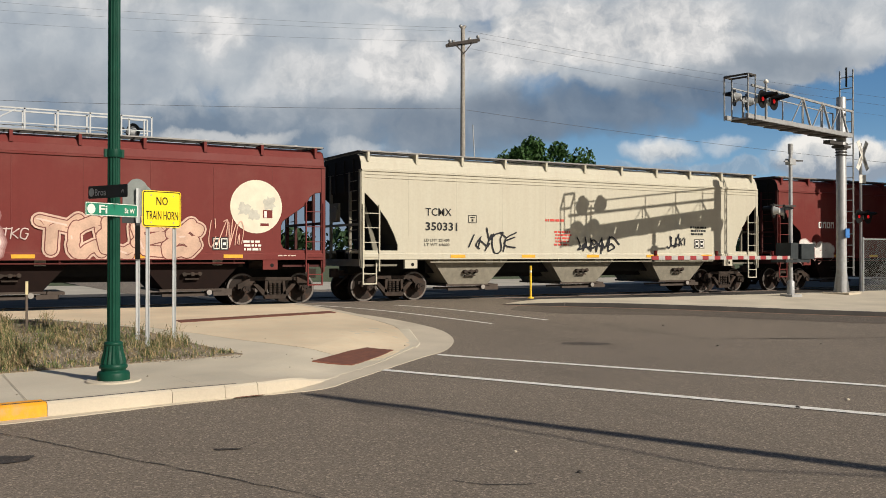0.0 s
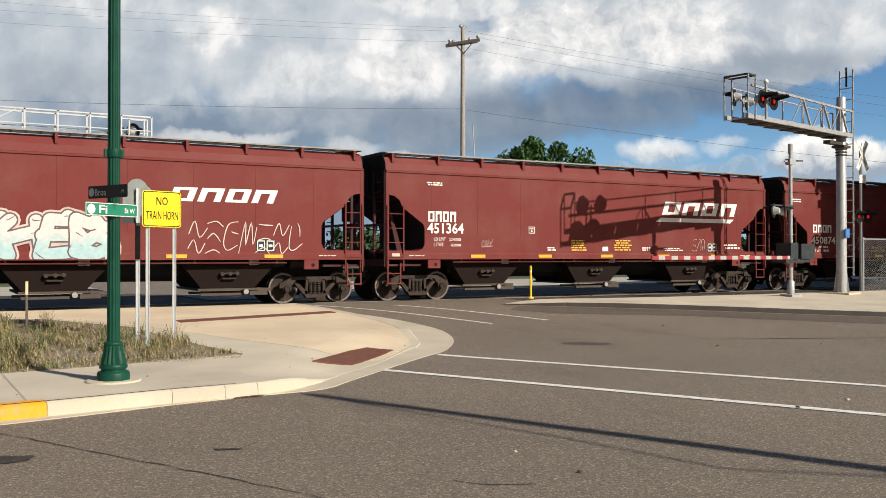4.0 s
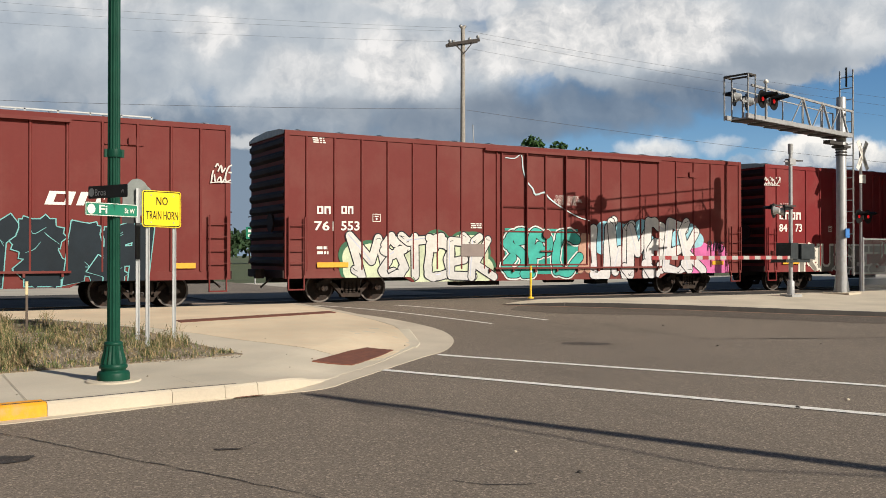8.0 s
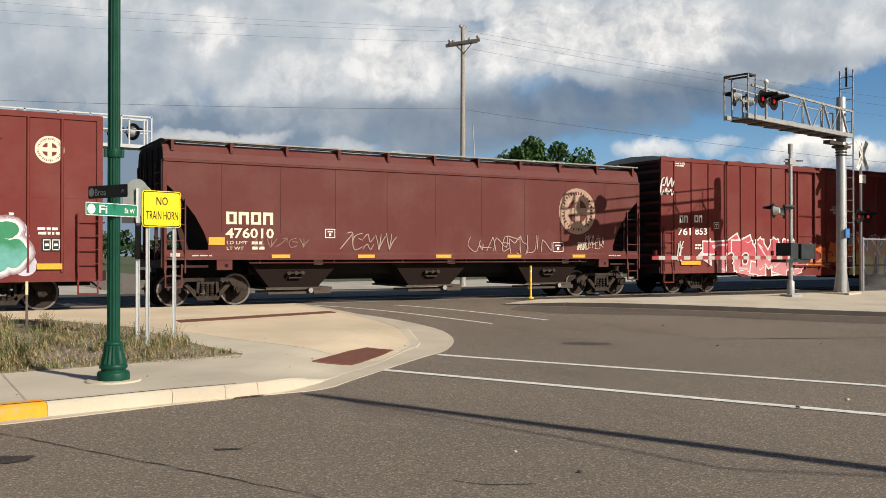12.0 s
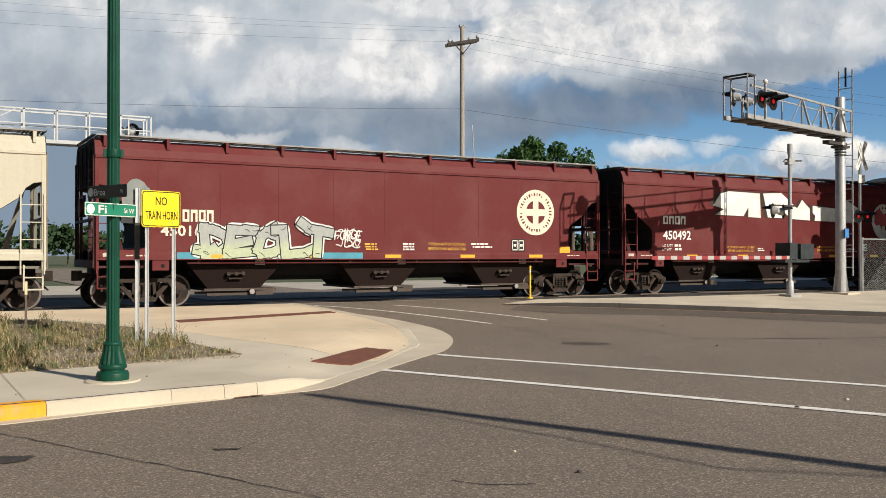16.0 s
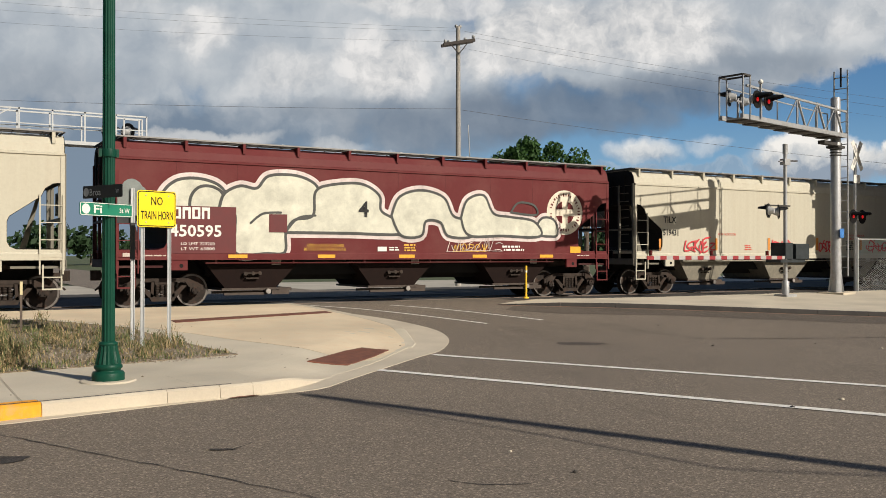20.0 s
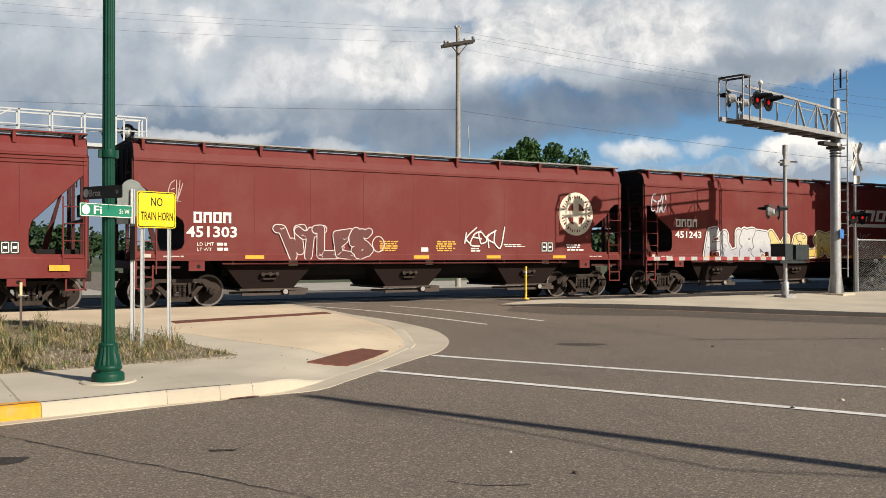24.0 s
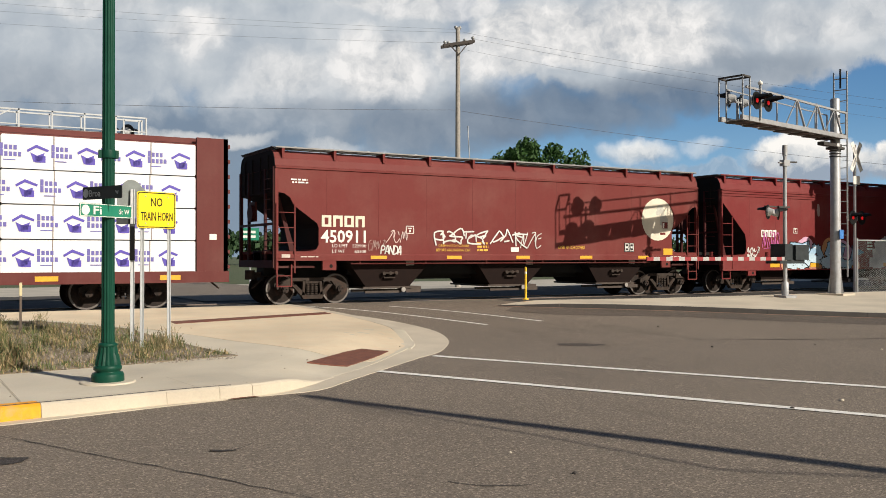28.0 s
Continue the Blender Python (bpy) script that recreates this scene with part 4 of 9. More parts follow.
def hopper(label, x0, x1, col, deep=False, reflectors=(0.18, 0.34, 0.50, 0.66, 0.82), curved=False, lined=False):
    """A covered hopper car between the end posts x0 and x1 (at the start)."""
    L = round(x1 - x0, 1)
    h = L / 2
    car = thing("hopper_car", label, "freight car", ((x0 + x1) / 2, TRACK_Y, RAILZ), group="train of freight cars")
    P = hopper_parts(L, deep, curved)
    part("body", P["body"], None, car, color=col)
    part("roof", P["roof"], None, car, color=col)
    part("running_board", P["running_board"], None, car, "dark steel grating", col)
    part("board_edge", P["board_edge"], None, car, "" if deep else "bare galvanised edge", col)
    for i in range(13):
        part("board_clip", P["edge_bolt"], None, car).location = (-h + 0.7 + (L - 1.4) * i / 12 + 0.21 * math.sin(i * 2.4), 0, 0)
    part("brake_pipe", P["pipe"], None, car, color=tuple(c * 0.6 for c in col))
    if lined:
        for z in (3.80, 3.90):
            part("side_rail", Mesh().box(-h + 0.1, h - 0.1, -SIDE - 0.02, -SIDE + 0.01, z, z + 0.025), CAR, car, color=col)
    for i in range(11):
        for s in (0, math.pi):
            b = part("roof_bracket", P["bracket"], None, car, color=col)
            b.location, b.rotation_euler = ((-h + 0.25 + (L - 0.5) * i / 10) , 0, 0), (0, 0, s)
    for i in range(4):
        part("hatch_cover", P["hatch"], None, car, color=tuple(c * 0.9 for c in col)).location = ((i - 1.5) * L / 4.3, 0, 0)
    for i in range(9 if not lined else 5):
        part("weld_seam", P["seam"], None, car, color=tuple(c * (0.55 if col is BROWNRED else 0.93 if col is CREAM else 0.85) for c in col)).location = (-h + 1.6 + i * (L - 3.2) / 8, -SIDE, 0)
    part("side_sill", P["sill"], None, car, color=col)
    part("side_sill", P["sill"], None, car, color=col).rotation_euler = (0, 0, math.pi)
    part("centre_sill", P["centre"], None, car)
    part("brake_cylinder", P["brake"], None, car).location = (h - 1.5, 0.3, 0.25)
    for i in (-1, 0, 1):
        b = part("hopper_bay", P["pale_bay" if col is CREAM else "bay"], None, car, "" if col is CREAM else "dark brown hopper bay, shade under the sill in its colour")
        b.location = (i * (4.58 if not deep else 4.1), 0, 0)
        g = part("outlet_gate", P["gate"], None, b)
        part("gate_hub", P["hub"], None, b, "pale round hub")
        if not deep:
            plate("bay_plate", None, 0.28, 0.16, b, 0.55, 1.16, -1.40, simple_once("bare_plate", (0.42, 0.39, 0.34), 0.6))
            part("gate_gear", P["gear"], None, b)
    for s in (1, -1):
        # end frames repeat the body colour dimmed, with the ends' shade in it
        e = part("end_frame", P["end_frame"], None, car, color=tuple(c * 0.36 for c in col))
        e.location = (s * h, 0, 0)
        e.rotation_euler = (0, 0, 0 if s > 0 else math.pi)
        q = part("slope_sheet", P["slope"], None, car, "near-black end slope")
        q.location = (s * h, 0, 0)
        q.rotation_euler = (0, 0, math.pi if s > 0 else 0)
        d = part("ladder", P["ladder"], None, car, color=col)
        d.location = (-h + 0.03 if s < 0 else h - 0.58, -SIDE - 0.03, 0)
        part("corner_post", P["post"], None, car, color=col).location = (s * (h - 0.04), 0, 0)
        st = part("step", P["step"], None, car, color=col)
        st.location = (-h + 0.06 if s < 0 else h - 0.5, -SIDE + 0.02, 0)
        j = part("jacking_pad", P["jack_pad"], None, car, color=col)
        j.location = (s * (h - 1.67), -SIDE - 0.01, 0)
        part("jack_hole", P["jack_hole"], None, j, "flat dark disc drawn for the jacking hole")
        truck(car, s * (h - 1.34))
    couplers(car, h)
    if not deep and col is not CREAM:
        plate("white_label", None, 0.26, 0.10, car, -h + 0.18, 1.40, -SIDE - 0.036, simple_once("dull_label", (0.55, 0.46, 0.40), 0.7), "pale worn label")
        bars(car, -h + 0.72, -h + 1.45, 1.40, 1.46, -SIDE - 0.036, 1, simple_once("dull_label", (0.55, 0.46, 0.40), 0.7), 5)
        bars(car, h - 1.5, h - 0.7, 1.40, 1.46, -SIDE - 0.036, 1, simple_once("dull_label", (0.55, 0.46, 0.40), 0.7), 6)
    zr = 1.36 if not deep else 1.0
    for f in reflectors:
        plate("reflector", None, 0.55, 0.10 if not deep else 0.16, car, -h + f * L, zr, -SIDE - 0.036, ORANGE, "yellow reflector strip")
    CARS.append((car, (x0 + x1) / 2))
    return car


CARS = []
BOXES = {}


def boxcar_parts(L, style):
    key = (L, style)
    if key in BOXES:
        return BOXES[key]
    h = L / 2
    P = {}
    P["body"] = Mesh().box(-h + 0.06, h - 0.06, -SIDE, SIDE, 0.98, 5.02).data("body", CAR)
    m = Mesh()
    m.prism([(-SIDE - 0.02, 4.98), (-SIDE - 0.02, 5.06), (-1.2, 5.14), (0, 5.2), (1.2, 5.14), (SIDE + 0.02, 5.06), (SIDE + 0.02, 4.98)], "x", -h, h)
    for i in range(14):
        x = -h + 0.6 + i * (L - 1.2) / 13
        m.prism([(-SIDE, 5.06), (-1.2, 5.17), (0, 5.23), (1.2, 5.17), (SIDE, 5.06)], "x", x - 0.05, x + 0.05)
    P["roof"] = m.data("roof", simple_once("galvanised_roof", (0.42, 0.42, 0.41), 0.5, 0.6))
    P["fascia"] = Mesh().box(-h, h, -SIDE - 0.03, -SIDE + 0.04, 4.93, 5.07).box(-h, h, SIDE - 0.04, SIDE + 0.03, 4.93, 5.07).data("roof_fascia", CAR)
    P["sill"] = Mesh().box(-h, h, -SIDE - 0.015, -SIDE + 0.1, 0.76, 1.0).box(-h, h, SIDE - 0.1, SIDE + 0.015, 0.76, 1.0).prism([(-h + 3.9, 0.76), (-h + 4.2, 0.60), (h - 4.2, 0.60), (h - 3.9, 0.76)], "y", -SIDE - 0.015, -SIDE + 0.1).data("side_sill", CAR)
    P["rib"] = Mesh().prism([(-0.045, 0.0), (-0.020, -0.044), (0.020, -0.044), (0.045, 0.0)], "z", 1.0, 4.94).data("side_rib", CAR)
    P["corner"] = Mesh().box(-0.07, 0.07, -0.035, 0.05, 0.76, 5.0).data("corner_post", CAR)
    # end with pressed corrugations
    m = Mesh()
    prof = [(0.0, 1.0)]
    for i in range(10):
        z = 1.1 + i * 0.39
        prof += [(0.0, z), (0.09, z + 0.1), (0.09, z + 0.2), (0.0, z + 0.3)]
    prof += [(0.0, 5.0), (-0.06, 5.0), (-0.06, 1.0)]
    m.prism([(p, z) for p, z in prof], "y", -SIDE + 0.06, SIDE - 0.06)
    m.box(-0.06, 0.12, -SIDE, SIDE, 0.78, 1.0)
    m.tube((0.14, 0.7, 2.4), (0.2, 0.7, 2.4), 0.28, 16)
    for i in range(5):
        m.box(0.12, 0.15, -1.5, -1.05, 1.2 + i * 0.36, 1.23 + i * 0.36)
    P["end"] = m.data("end_wall", CAR)
    # plug door: frame, panels and bars
    m = Mesh()
    w, z0, z1, y = 3.55, 1.12, 4.82, -0.03
    m.box(0, w, y - 0.02, y + 0.03, z0, z1)
    P["upright"] = Mesh().box(-0.028, 0.028, y - 0.075, y - 0.02, z0, z1).data("door_bar", CAR)
    P["bar"] = Mesh().box(-0.02, w + 0.02, y - 0.065, y - 0.02, -0.024, 0.024).data("door_bar", CAR)
    P["door"] = m.data("plug_door", CAR)
    P["rod"] = Mesh().tube((0, y - 0.12, z0 - 0.05), (0, y - 0.12, z1 + 0.1), 0.028, 6).data("locking_rod", CAR)
    m = Mesh()
    m.tube((0.5 * w, y - 0.09, 2.15), (0.5 * w, y - 0.13, 2.15), 0.16, 12)
    m.box(0.5 * w - 0.25, 0.5 * w + 0.25, y - 0.12, y - 0.08, 1.55, 1.6)
    P["lock"] = m.data("door_lock", CAR)
    m = Mesh()
    m.box(-0.7, w + 3.4, -0.16, -0.02, z1 + 0.06, z1 + 0.12)
    m.box(-0.7, w + 3.4, -0.17, -0.15, z1 + 0.03, z1 + 0.12)
    m.box(-0.3, w + 3.4, -0.18, -0.02, z0 - 0.14, z0 - 0.08)
    for i in range(9):
        x = -0.5 + i * (w + 3.7) / 8
        m.box(x - 0.03, x + 0.03, -0.16, 0.0, z0 - 0.24, z0 - 0.12)
    P["track"] = m.data("door_track", CAR)
    P["ladder"] = ladder_mesh(0.85, 2.55, 0.5)
    P["step"] = Mesh().box(-0.02, 0.02, -0.02, 0.02, 0.42, 0.8).box(0.46, 0.5, -0.02, 0.02, 0.42, 0.8).box(0, 0.48, -0.03, 0.03, 0.42, 0.46).data("step", CAR)
    P["hatch"] = Mesh().box(0, 1.0, -0.03, 0.0, 0.0, 0.03).box(0.6, 0.8, -0.07, 0.0, 0.02, 0.20).data("side_bracket", CAR)
    m = Mesh().box(-h + 0.1, h - 0.1, -0.33, 0.33, 0.62, 1.0)
    m.box(-3.2, -1.6, -1.1, -0.4, 0.45, 0.78).tube((0.5, -0.8, 0.65), (1.7, -0.8, 0.65), 0.17, 12).box(2.4, 3.0, -1.2, -0.6, 0.42, 0.76)
    for i in range(8):
        x = -h + 1 + i * (L - 2) / 7
        m.box(x - 0.05, x + 0.05, -1.45, 1.45, 0.78, 0.98)
    P["under"] = m.data("underframe", BLACK)
    BOXES[key] = P
    return P


RIBS_L = (0.68, 1.57, 2.46, 3.34, 4.22, 5.09, 5.99, 6.85)
RIBS_R = (11.79, 12.70, 13.60, 14.48, 15.35, 16.25, 17.14, 17.95)


def boxcar(label, x0, x1, col, style="ribbed", end_col=None):
    L = round(x1 - x0, 1)
    h = L / 2
    car = thing("boxcar", label, "freight car", ((x0 + x1) / 2, TRACK_Y, RAILZ), group="train of freight cars")
    P = boxcar_parts(L, style)
    part("body", P["body"], None, car, color=col)
    part("roof", P["roof"], None, car, "weathered galvanised roof")
    part("roof_fascia", P["fascia"], None, car, color=col)
    part("side_sill", P["sill"], None, car, color=col)
    part("underframe", P["under"], None, car)
    k = L / 18.79
    ribs = (*RIBS_L, *RIBS_R) if style == "ribbed" else (1.1, 2.6, 4.1, 5.6, 12.2, 13.2, 14.6, 16.0, 17.0, 17.8)
    for r in ribs:
        part("side_rib", P["rib"], None, car, color=col).location = (-h + r * k, -SIDE, 0)
    for s in (-1, 1):
        part("corner_post", P["corner"], None, car, color=col).location = (s * (h - 0.07), -SIDE, 0)
        # the end walls' shade is put into their colour: body red times 0.10
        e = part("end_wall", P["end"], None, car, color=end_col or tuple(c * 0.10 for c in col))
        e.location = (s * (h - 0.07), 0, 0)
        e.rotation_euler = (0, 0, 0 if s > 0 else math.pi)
        d = part("ladder", P["ladder"], None, car, color=col)
        d.location = (-h + 0.1 if s < 0 else h - 0.6, -SIDE - 0.10, 0)
        st = part("step", P["step"], None, car, color=col)
        st.location = (-h + 0.1 if s < 0 else h - 0.6, -SIDE - 0.06, 0)
        truck(car, s * (h - 2.3))
    dr = part("plug_door", P["door"], None, car, color=col)
    dr.location = (-h + 7.55 * k, -SIDE + 0.046, 0)
    for f in (0.27, 0.73):
        part("locking_rod", P["rod"], None, dr, color=col).location = (f * 3.55, 0, 0)
    part("door_lock", P["lock"], None, dr, color=col)
    for f in (0.0, 0.27, 0.5, 0.73, 1.0):
        part("door_bar", P["upright"], None, dr, color=col).location = (f * 3.55, 0, 0)
        part("door_bar", P["bar"], None, dr, color=col).location = (0, 0, 1.12 + (0.0, 0.30, 0.52, 0.74, 1.0)[int(f * 4.1)] * 3.70)
    part("door_track", P["track"], None, car, color=col).location = (-h + 7.55 * k, -SIDE + 0.046, 0)
    for r in (7.36, 11.25):
        part("door_post", P["rib"], None, car, color=col).location = (-h + r * k, -SIDE, 0)
    part("side_bracket", P["hatch"], None, car, color=col).location = (-h + 15.4 * k, -SIDE, 4.35)
    if style == "panelled":
        for a, b in ((-h + 0.1, -h + 7.3), (h - 7.4, h - 0.1)):
            part("side_rail", Mesh().box(a, b, -SIDE - 0.005, -SIDE + 0.05, 2.90, 2.97), CAR, car, color=col)
    couplers(car, h)
    for x in (1.0, 1.4, 17.2):
        plate("reflector", None, 0.6, 0.15, car, -h + x * k, 1.08, -SIDE - 0.046, ORANGE, "yellow reflector strip")
    CARS.append((car, (x0 + x1) / 2))
    return car


# ---- markings ----
def bars(car, x0, x1, z0, z1, y, rows, mat, seed=0, name="stencil_print"):
    """Lines of writing too small to read."""
    rnd = random.Random(seed)
    m = Mesh()
    hh = (z1 - z0) / rows
    for i in range(rows):
        z = z1 - (i + 1) * hh
        x = x0 + (x1 - x0) * rnd.uniform(0, 0.1)
        end = x1 - (x1 - x0) * rnd.uniform(0, 0.25)
        while x < end:
            w = min(rnd.uniform(0.05, 0.22), end - x)
            m.quad(x, x + w, z + hh * 0.22, z + hh * 0.80, y)
            x += w + 0.035
    return tagged(part(name, m, mat, car), kind="stuff")


def block_mark(car, x0, x1, z0, z1, y, mat, n=4, slant=0.0, name="owner_mark"):
    """An owner's mark drawn as plain blocks."""
    m = Mesh()
    w = (x1 - x0) / n
    t = z1 - z0
    for i in range(n):
        a, b = x0 + i * w + 0.06 * w, x0 + (i + 1) * w - 0.10 * w
        s = slant * t
        at = lambda u, v: (a + (b - a) * u + s * v, y, z0 + t * v)
        k = 0.30
        inner = [(k, 0.2), (1 - k, 0.2), (1 - k, 0.8), (k, 0.8)] if i % 2 == 0 else [(k, 0.0), (1 - k, 0.0), (1 - k, 0.72), (k, 0.72)]
        ring = [(0, 0), (1, 0), (1, 1), (0, 1)]
        m.add([at(*q) for q in ring + inner], [(0, 1, 5, 4)] * (i % 2 == 0) + [(1, 2, 6, 5), (2, 3, 7, 6), (3, 0, 4, 7)])
    return part(name, m, mat, car)


def wedge_mark(car, x0, x1, z0, z1, mat=None):
    y = -SIDE - 0.006
    block_mark(car, x0 + 0.25, x1, z0 + (z1 - z0) * 0.35, z1, y, mat or LETTERW, 4, 0.35)
    m = Mesh()
    t = (z1 - z0) * 0.2
    m.add([(x0, y, z0), (x1 - 0.3, y, z0), (x1 - 0.1, y, z0 + t), (x0 + 0.25, y, z0 + t)], [(0, 1, 2, 3)])
    part("mark_stripe", m, mat or LETTERW, car)


def emblem(car, x, z, r, patched=False, col=None, face=None):
    """A round cream emblem with a cross in the paint's colour."""
    y = -SIDE - 0.006
    disc = part("emblem", Mesh().disc(x, z, y, r, 36), face or CREAMLOGO, car, "round cream emblem")
    if patched:
        worn = simple_once("worn_emblem", (0.52, 0.50, 0.43), 0.65)
        rnd = random.Random(int(x * 100))
        for k in range(3):
            a, d = rnd.uniform(0, 6.3), rnd.uniform(0.2, 0.5) * r
            m = Mesh()
            outline_blob(m, x + d * math.cos(a) - 0.3 * r, x + d * math.cos(a) + 0.3 * r, z + d * math.sin(a) - 0.3 * r, z + d * math.sin(a) + 0.3 * r, y - 0.002 - 0.0005 * k, rnd, 18, 0.5)
            part("worn_spot", m, worn, disc)
        part("paint_patch", Mesh().quad(x + 0.25 * r, x + 0.62 * r, z - 0.42 * r, z - 0.12 * r, y - 0.005), CAR, disc, "", col or MAROON)
        part("paint_patch", Mesh().quad(x + 0.30 * r, x + 0.40 * r, z - 0.40 * r, z - 0.16 * r, y - 0.007), LETTERW, disc)
        part("paint_patch", Mesh().quad(x + 0.15 * r, x + 0.48 * r, z - 0.72 * r, z - 0.62 * r, y - 0.005), CAR, disc, "", col or MAROON)
        return
    m = Mesh()
    q = r * 0.52
    a = r * 0.15
    for sx in (-1, 1):
        for sz in (-1, 1):
            pts = [(a, a)] + [(q * math.cos(t), q * math.sin(t)) for t in (math.asin(a / q) + (math.pi / 2 - 2 * math.asin(a / q)) * i / 6 for i in range(7))]
            part("emblem_quadrant", Mesh().add([(x + sx * px, y - 0.003, z + sz * pz) for px, pz in pts], [tuple(range(len(pts)))]), CAR, disc, "", col or MAROON)
    for i in range(36):
        t = 2 * math.pi * (i + 0.5) / 36
        if i % 12 == 5:
            continue
        c, s = math.cos(t), math.sin(t)
        r0, r1, w = r * (0.72 + 0.03 * (i % 3 == 1)), r * (0.86 - 0.04 * (i % 4 == 2)), r * (0.022 + 0.016 * (i % 2))
        m.add([(x + c * r0 - s * w, y - 0.003, z + s * r0 + c * w), (x + c * r1 - s * w, y - 0.003, z + s * r1 + c * w), (x + c * r1 + s * w, y - 0.003, z + s * r1 - c * w), (x + c * r0 + s * w, y - 0.003, z + s * r0 - c * w)], [(0, 1, 2, 3)])
    part("emblem_ring", m, CAR, disc, "", col or MAROON)


def ribbon(m, pts, w, y, taper=0.0):
    """A painted stroke through 2D points, w wide; each dab lies a little over the one before."""
    k, e = len(pts), 0.00004
    vs = []
    for i, (x, z) in enumerate(pts):
        a, b = pts[max(i - 1, 0)], pts[min(i + 1, k - 1)]
        dx, dz = b[0] - a[0], b[1] - a[1]
        d = math.hypot(dx, dz) or 1
        ww = w * (1 - taper * abs(2 * i / (k - 1) - 1))
        nx, nz = -dz / d * ww / 2, dx / d * ww / 2
        vs += [(x + nx, y - i * e, z + nz), (x - nx, y - i * e, z - nz)]
    m.add(vs, [(2 * i, 2 * i + 1, 2 * i + 3, 2 * i + 2) for i in range(k - 1)])
    if taper == 0:
        for i in sorted({*range(0, k, 2 if k > 9 else 1), k - 1}):
            m.disc(pts[i][0], pts[i][1], y - (i + 0.37) * e, w / 2, 10)


def curve_pts(ctrl, k=5):
    """A smooth line through control points."""
    out = []
    n = len(ctrl)
    for i in range(n - 1):
        p0, p1, p2, p3 = ctrl[max(i - 1, 0)], ctrl[i], ctrl[i + 1], ctrl[min(i + 2, n - 1)]
        for j in range(k):
            t = j / k
            out.append(tuple(0.5 * (2 * p1[d] + (p2[d] - p0[d]) * t + (2 * p0[d] - 5 * p1[d] + 4 * p2[d] - p3[d]) * t * t + (3 * p1[d] - p0[d] - 3 * p2[d] + p3[d]) * t ** 3) for d in (0, 1)))
    out.append(ctrl[-1])
    return out


# abstract strokes of sprayed pieces in a unit box: zigzags, hooks, waves, fans, arrows
GLYPHS = [
    [[(0.05, 0.05), (0.30, 0.95), (0.55, 0.15), (0.90, 1.0)]],
    [[(0.10, 0.9), (0.05, 0.3), (0.45, 0.05), (0.90, 0.4)], [(0.5, 1.0), (0.62, 0.8), (0.75, 0.6)]],
    [[(0.0, 0.6), (0.3, 0.95), (0.6, 0.5), (1.0, 0.85)], [(0.05, 0.1), (0.4, 0.35), (0.7, 0.0), (1.0, 0.25)]],
    [[(0.5, 0.0), (0.3, 0.45), (0.05, 0.95)], [(0.5, 0.0), (0.54, 0.5), (0.52, 1.0)], [(0.5, 0.0), (0.7, 0.45), (0.98, 0.85)]],
    [[(0.1, 0.15), (0.1, 0.75), (0.5, 1.0), (0.9, 0.7), (0.85, 0.2)], [(0.4, 0.1), (0.5, 0.5), (0.6, 0.1)]],
    [[(0.0, 0.0), (0.45, 0.5), (0.9, 0.95)], [(0.45, 0.95), (0.95, 1.0), (0.98, 0.45)]],
    [[(0.0, 0.1), (0.35, 0.15), (0.4, 0.55), (0.75, 0.6), (0.85, 1.0)], [(0.6, 0.05), (0.95, 0.3)]],
    [[(0.85, 1.0), (0.25, 0.85), (0.1, 0.4), (0.35, 0.05), (0.95, 0.2)], [(0.45, 0.6), (0.95, 0.6)]],
    [[(0.0, 0.0), (0.2, 1.0), (0.4, 0.3), (0.6, 1.0), (0.8, 0.3), (1.0, 0.9)]],
    [[(0.2, 0.0), (0.25, 0.35), (0.3, 0.7)], [(0.55, 0.9), (0.75, 0.98), (0.95, 0.9)], [(0.6, 0.4), (0.75, 0.2), (0.95, 0.1)]],
    [[(0.5, 0.5), (0.7, 0.62), (0.6, 0.88), (0.2, 0.75), (0.12, 0.25), (0.6, 0.02), (1.0, 0.35)]],
    [[(0.05, 0.85), (0.5, 0.98), (0.95, 0.9)], [(0.1, 0.45), (0.5, 0.55), (0.9, 0.42)], [(0.0, 0.05), (0.5, 0.12), (0.95, 0.03)]],
]
SPRAY = {}


def spray(rgb):
    key = tuple(round(c, 3) for c in rgb)
    if key not in SPRAY:
        SPRAY[key] = simple("spray_paint", rgb, 0.6, 0, 0.28, 2.2, 0.0, 26.0)
    return SPRAY[key]


def outline_blob(m, x0, x1, z0, z1, y, rnd, teeth=26, rough=0.18):
    """An uneven cloud outline."""
    cx, cz, rx, rz = (x0 + x1) / 2, (z0 + z1) / 2, (x1 - x0) / 2, (z1 - z0) / 2
    pts = []
    for i in range(teeth):
        t = 2 * math.pi * i / teeth
        c, s = math.cos(t), math.sin(t)
        q = 1 - rough * rnd.random()
        sq = (abs(c) ** 4 + abs(s) ** 4) ** -0.25
        pts.append((cx + rx * c * sq * q, y, cz + rz * s * sq * q))
    m.add([(cx, y, cz)] + pts, [(0, i + 1, (i + 1) % teeth + 1) for i in range(teeth)])


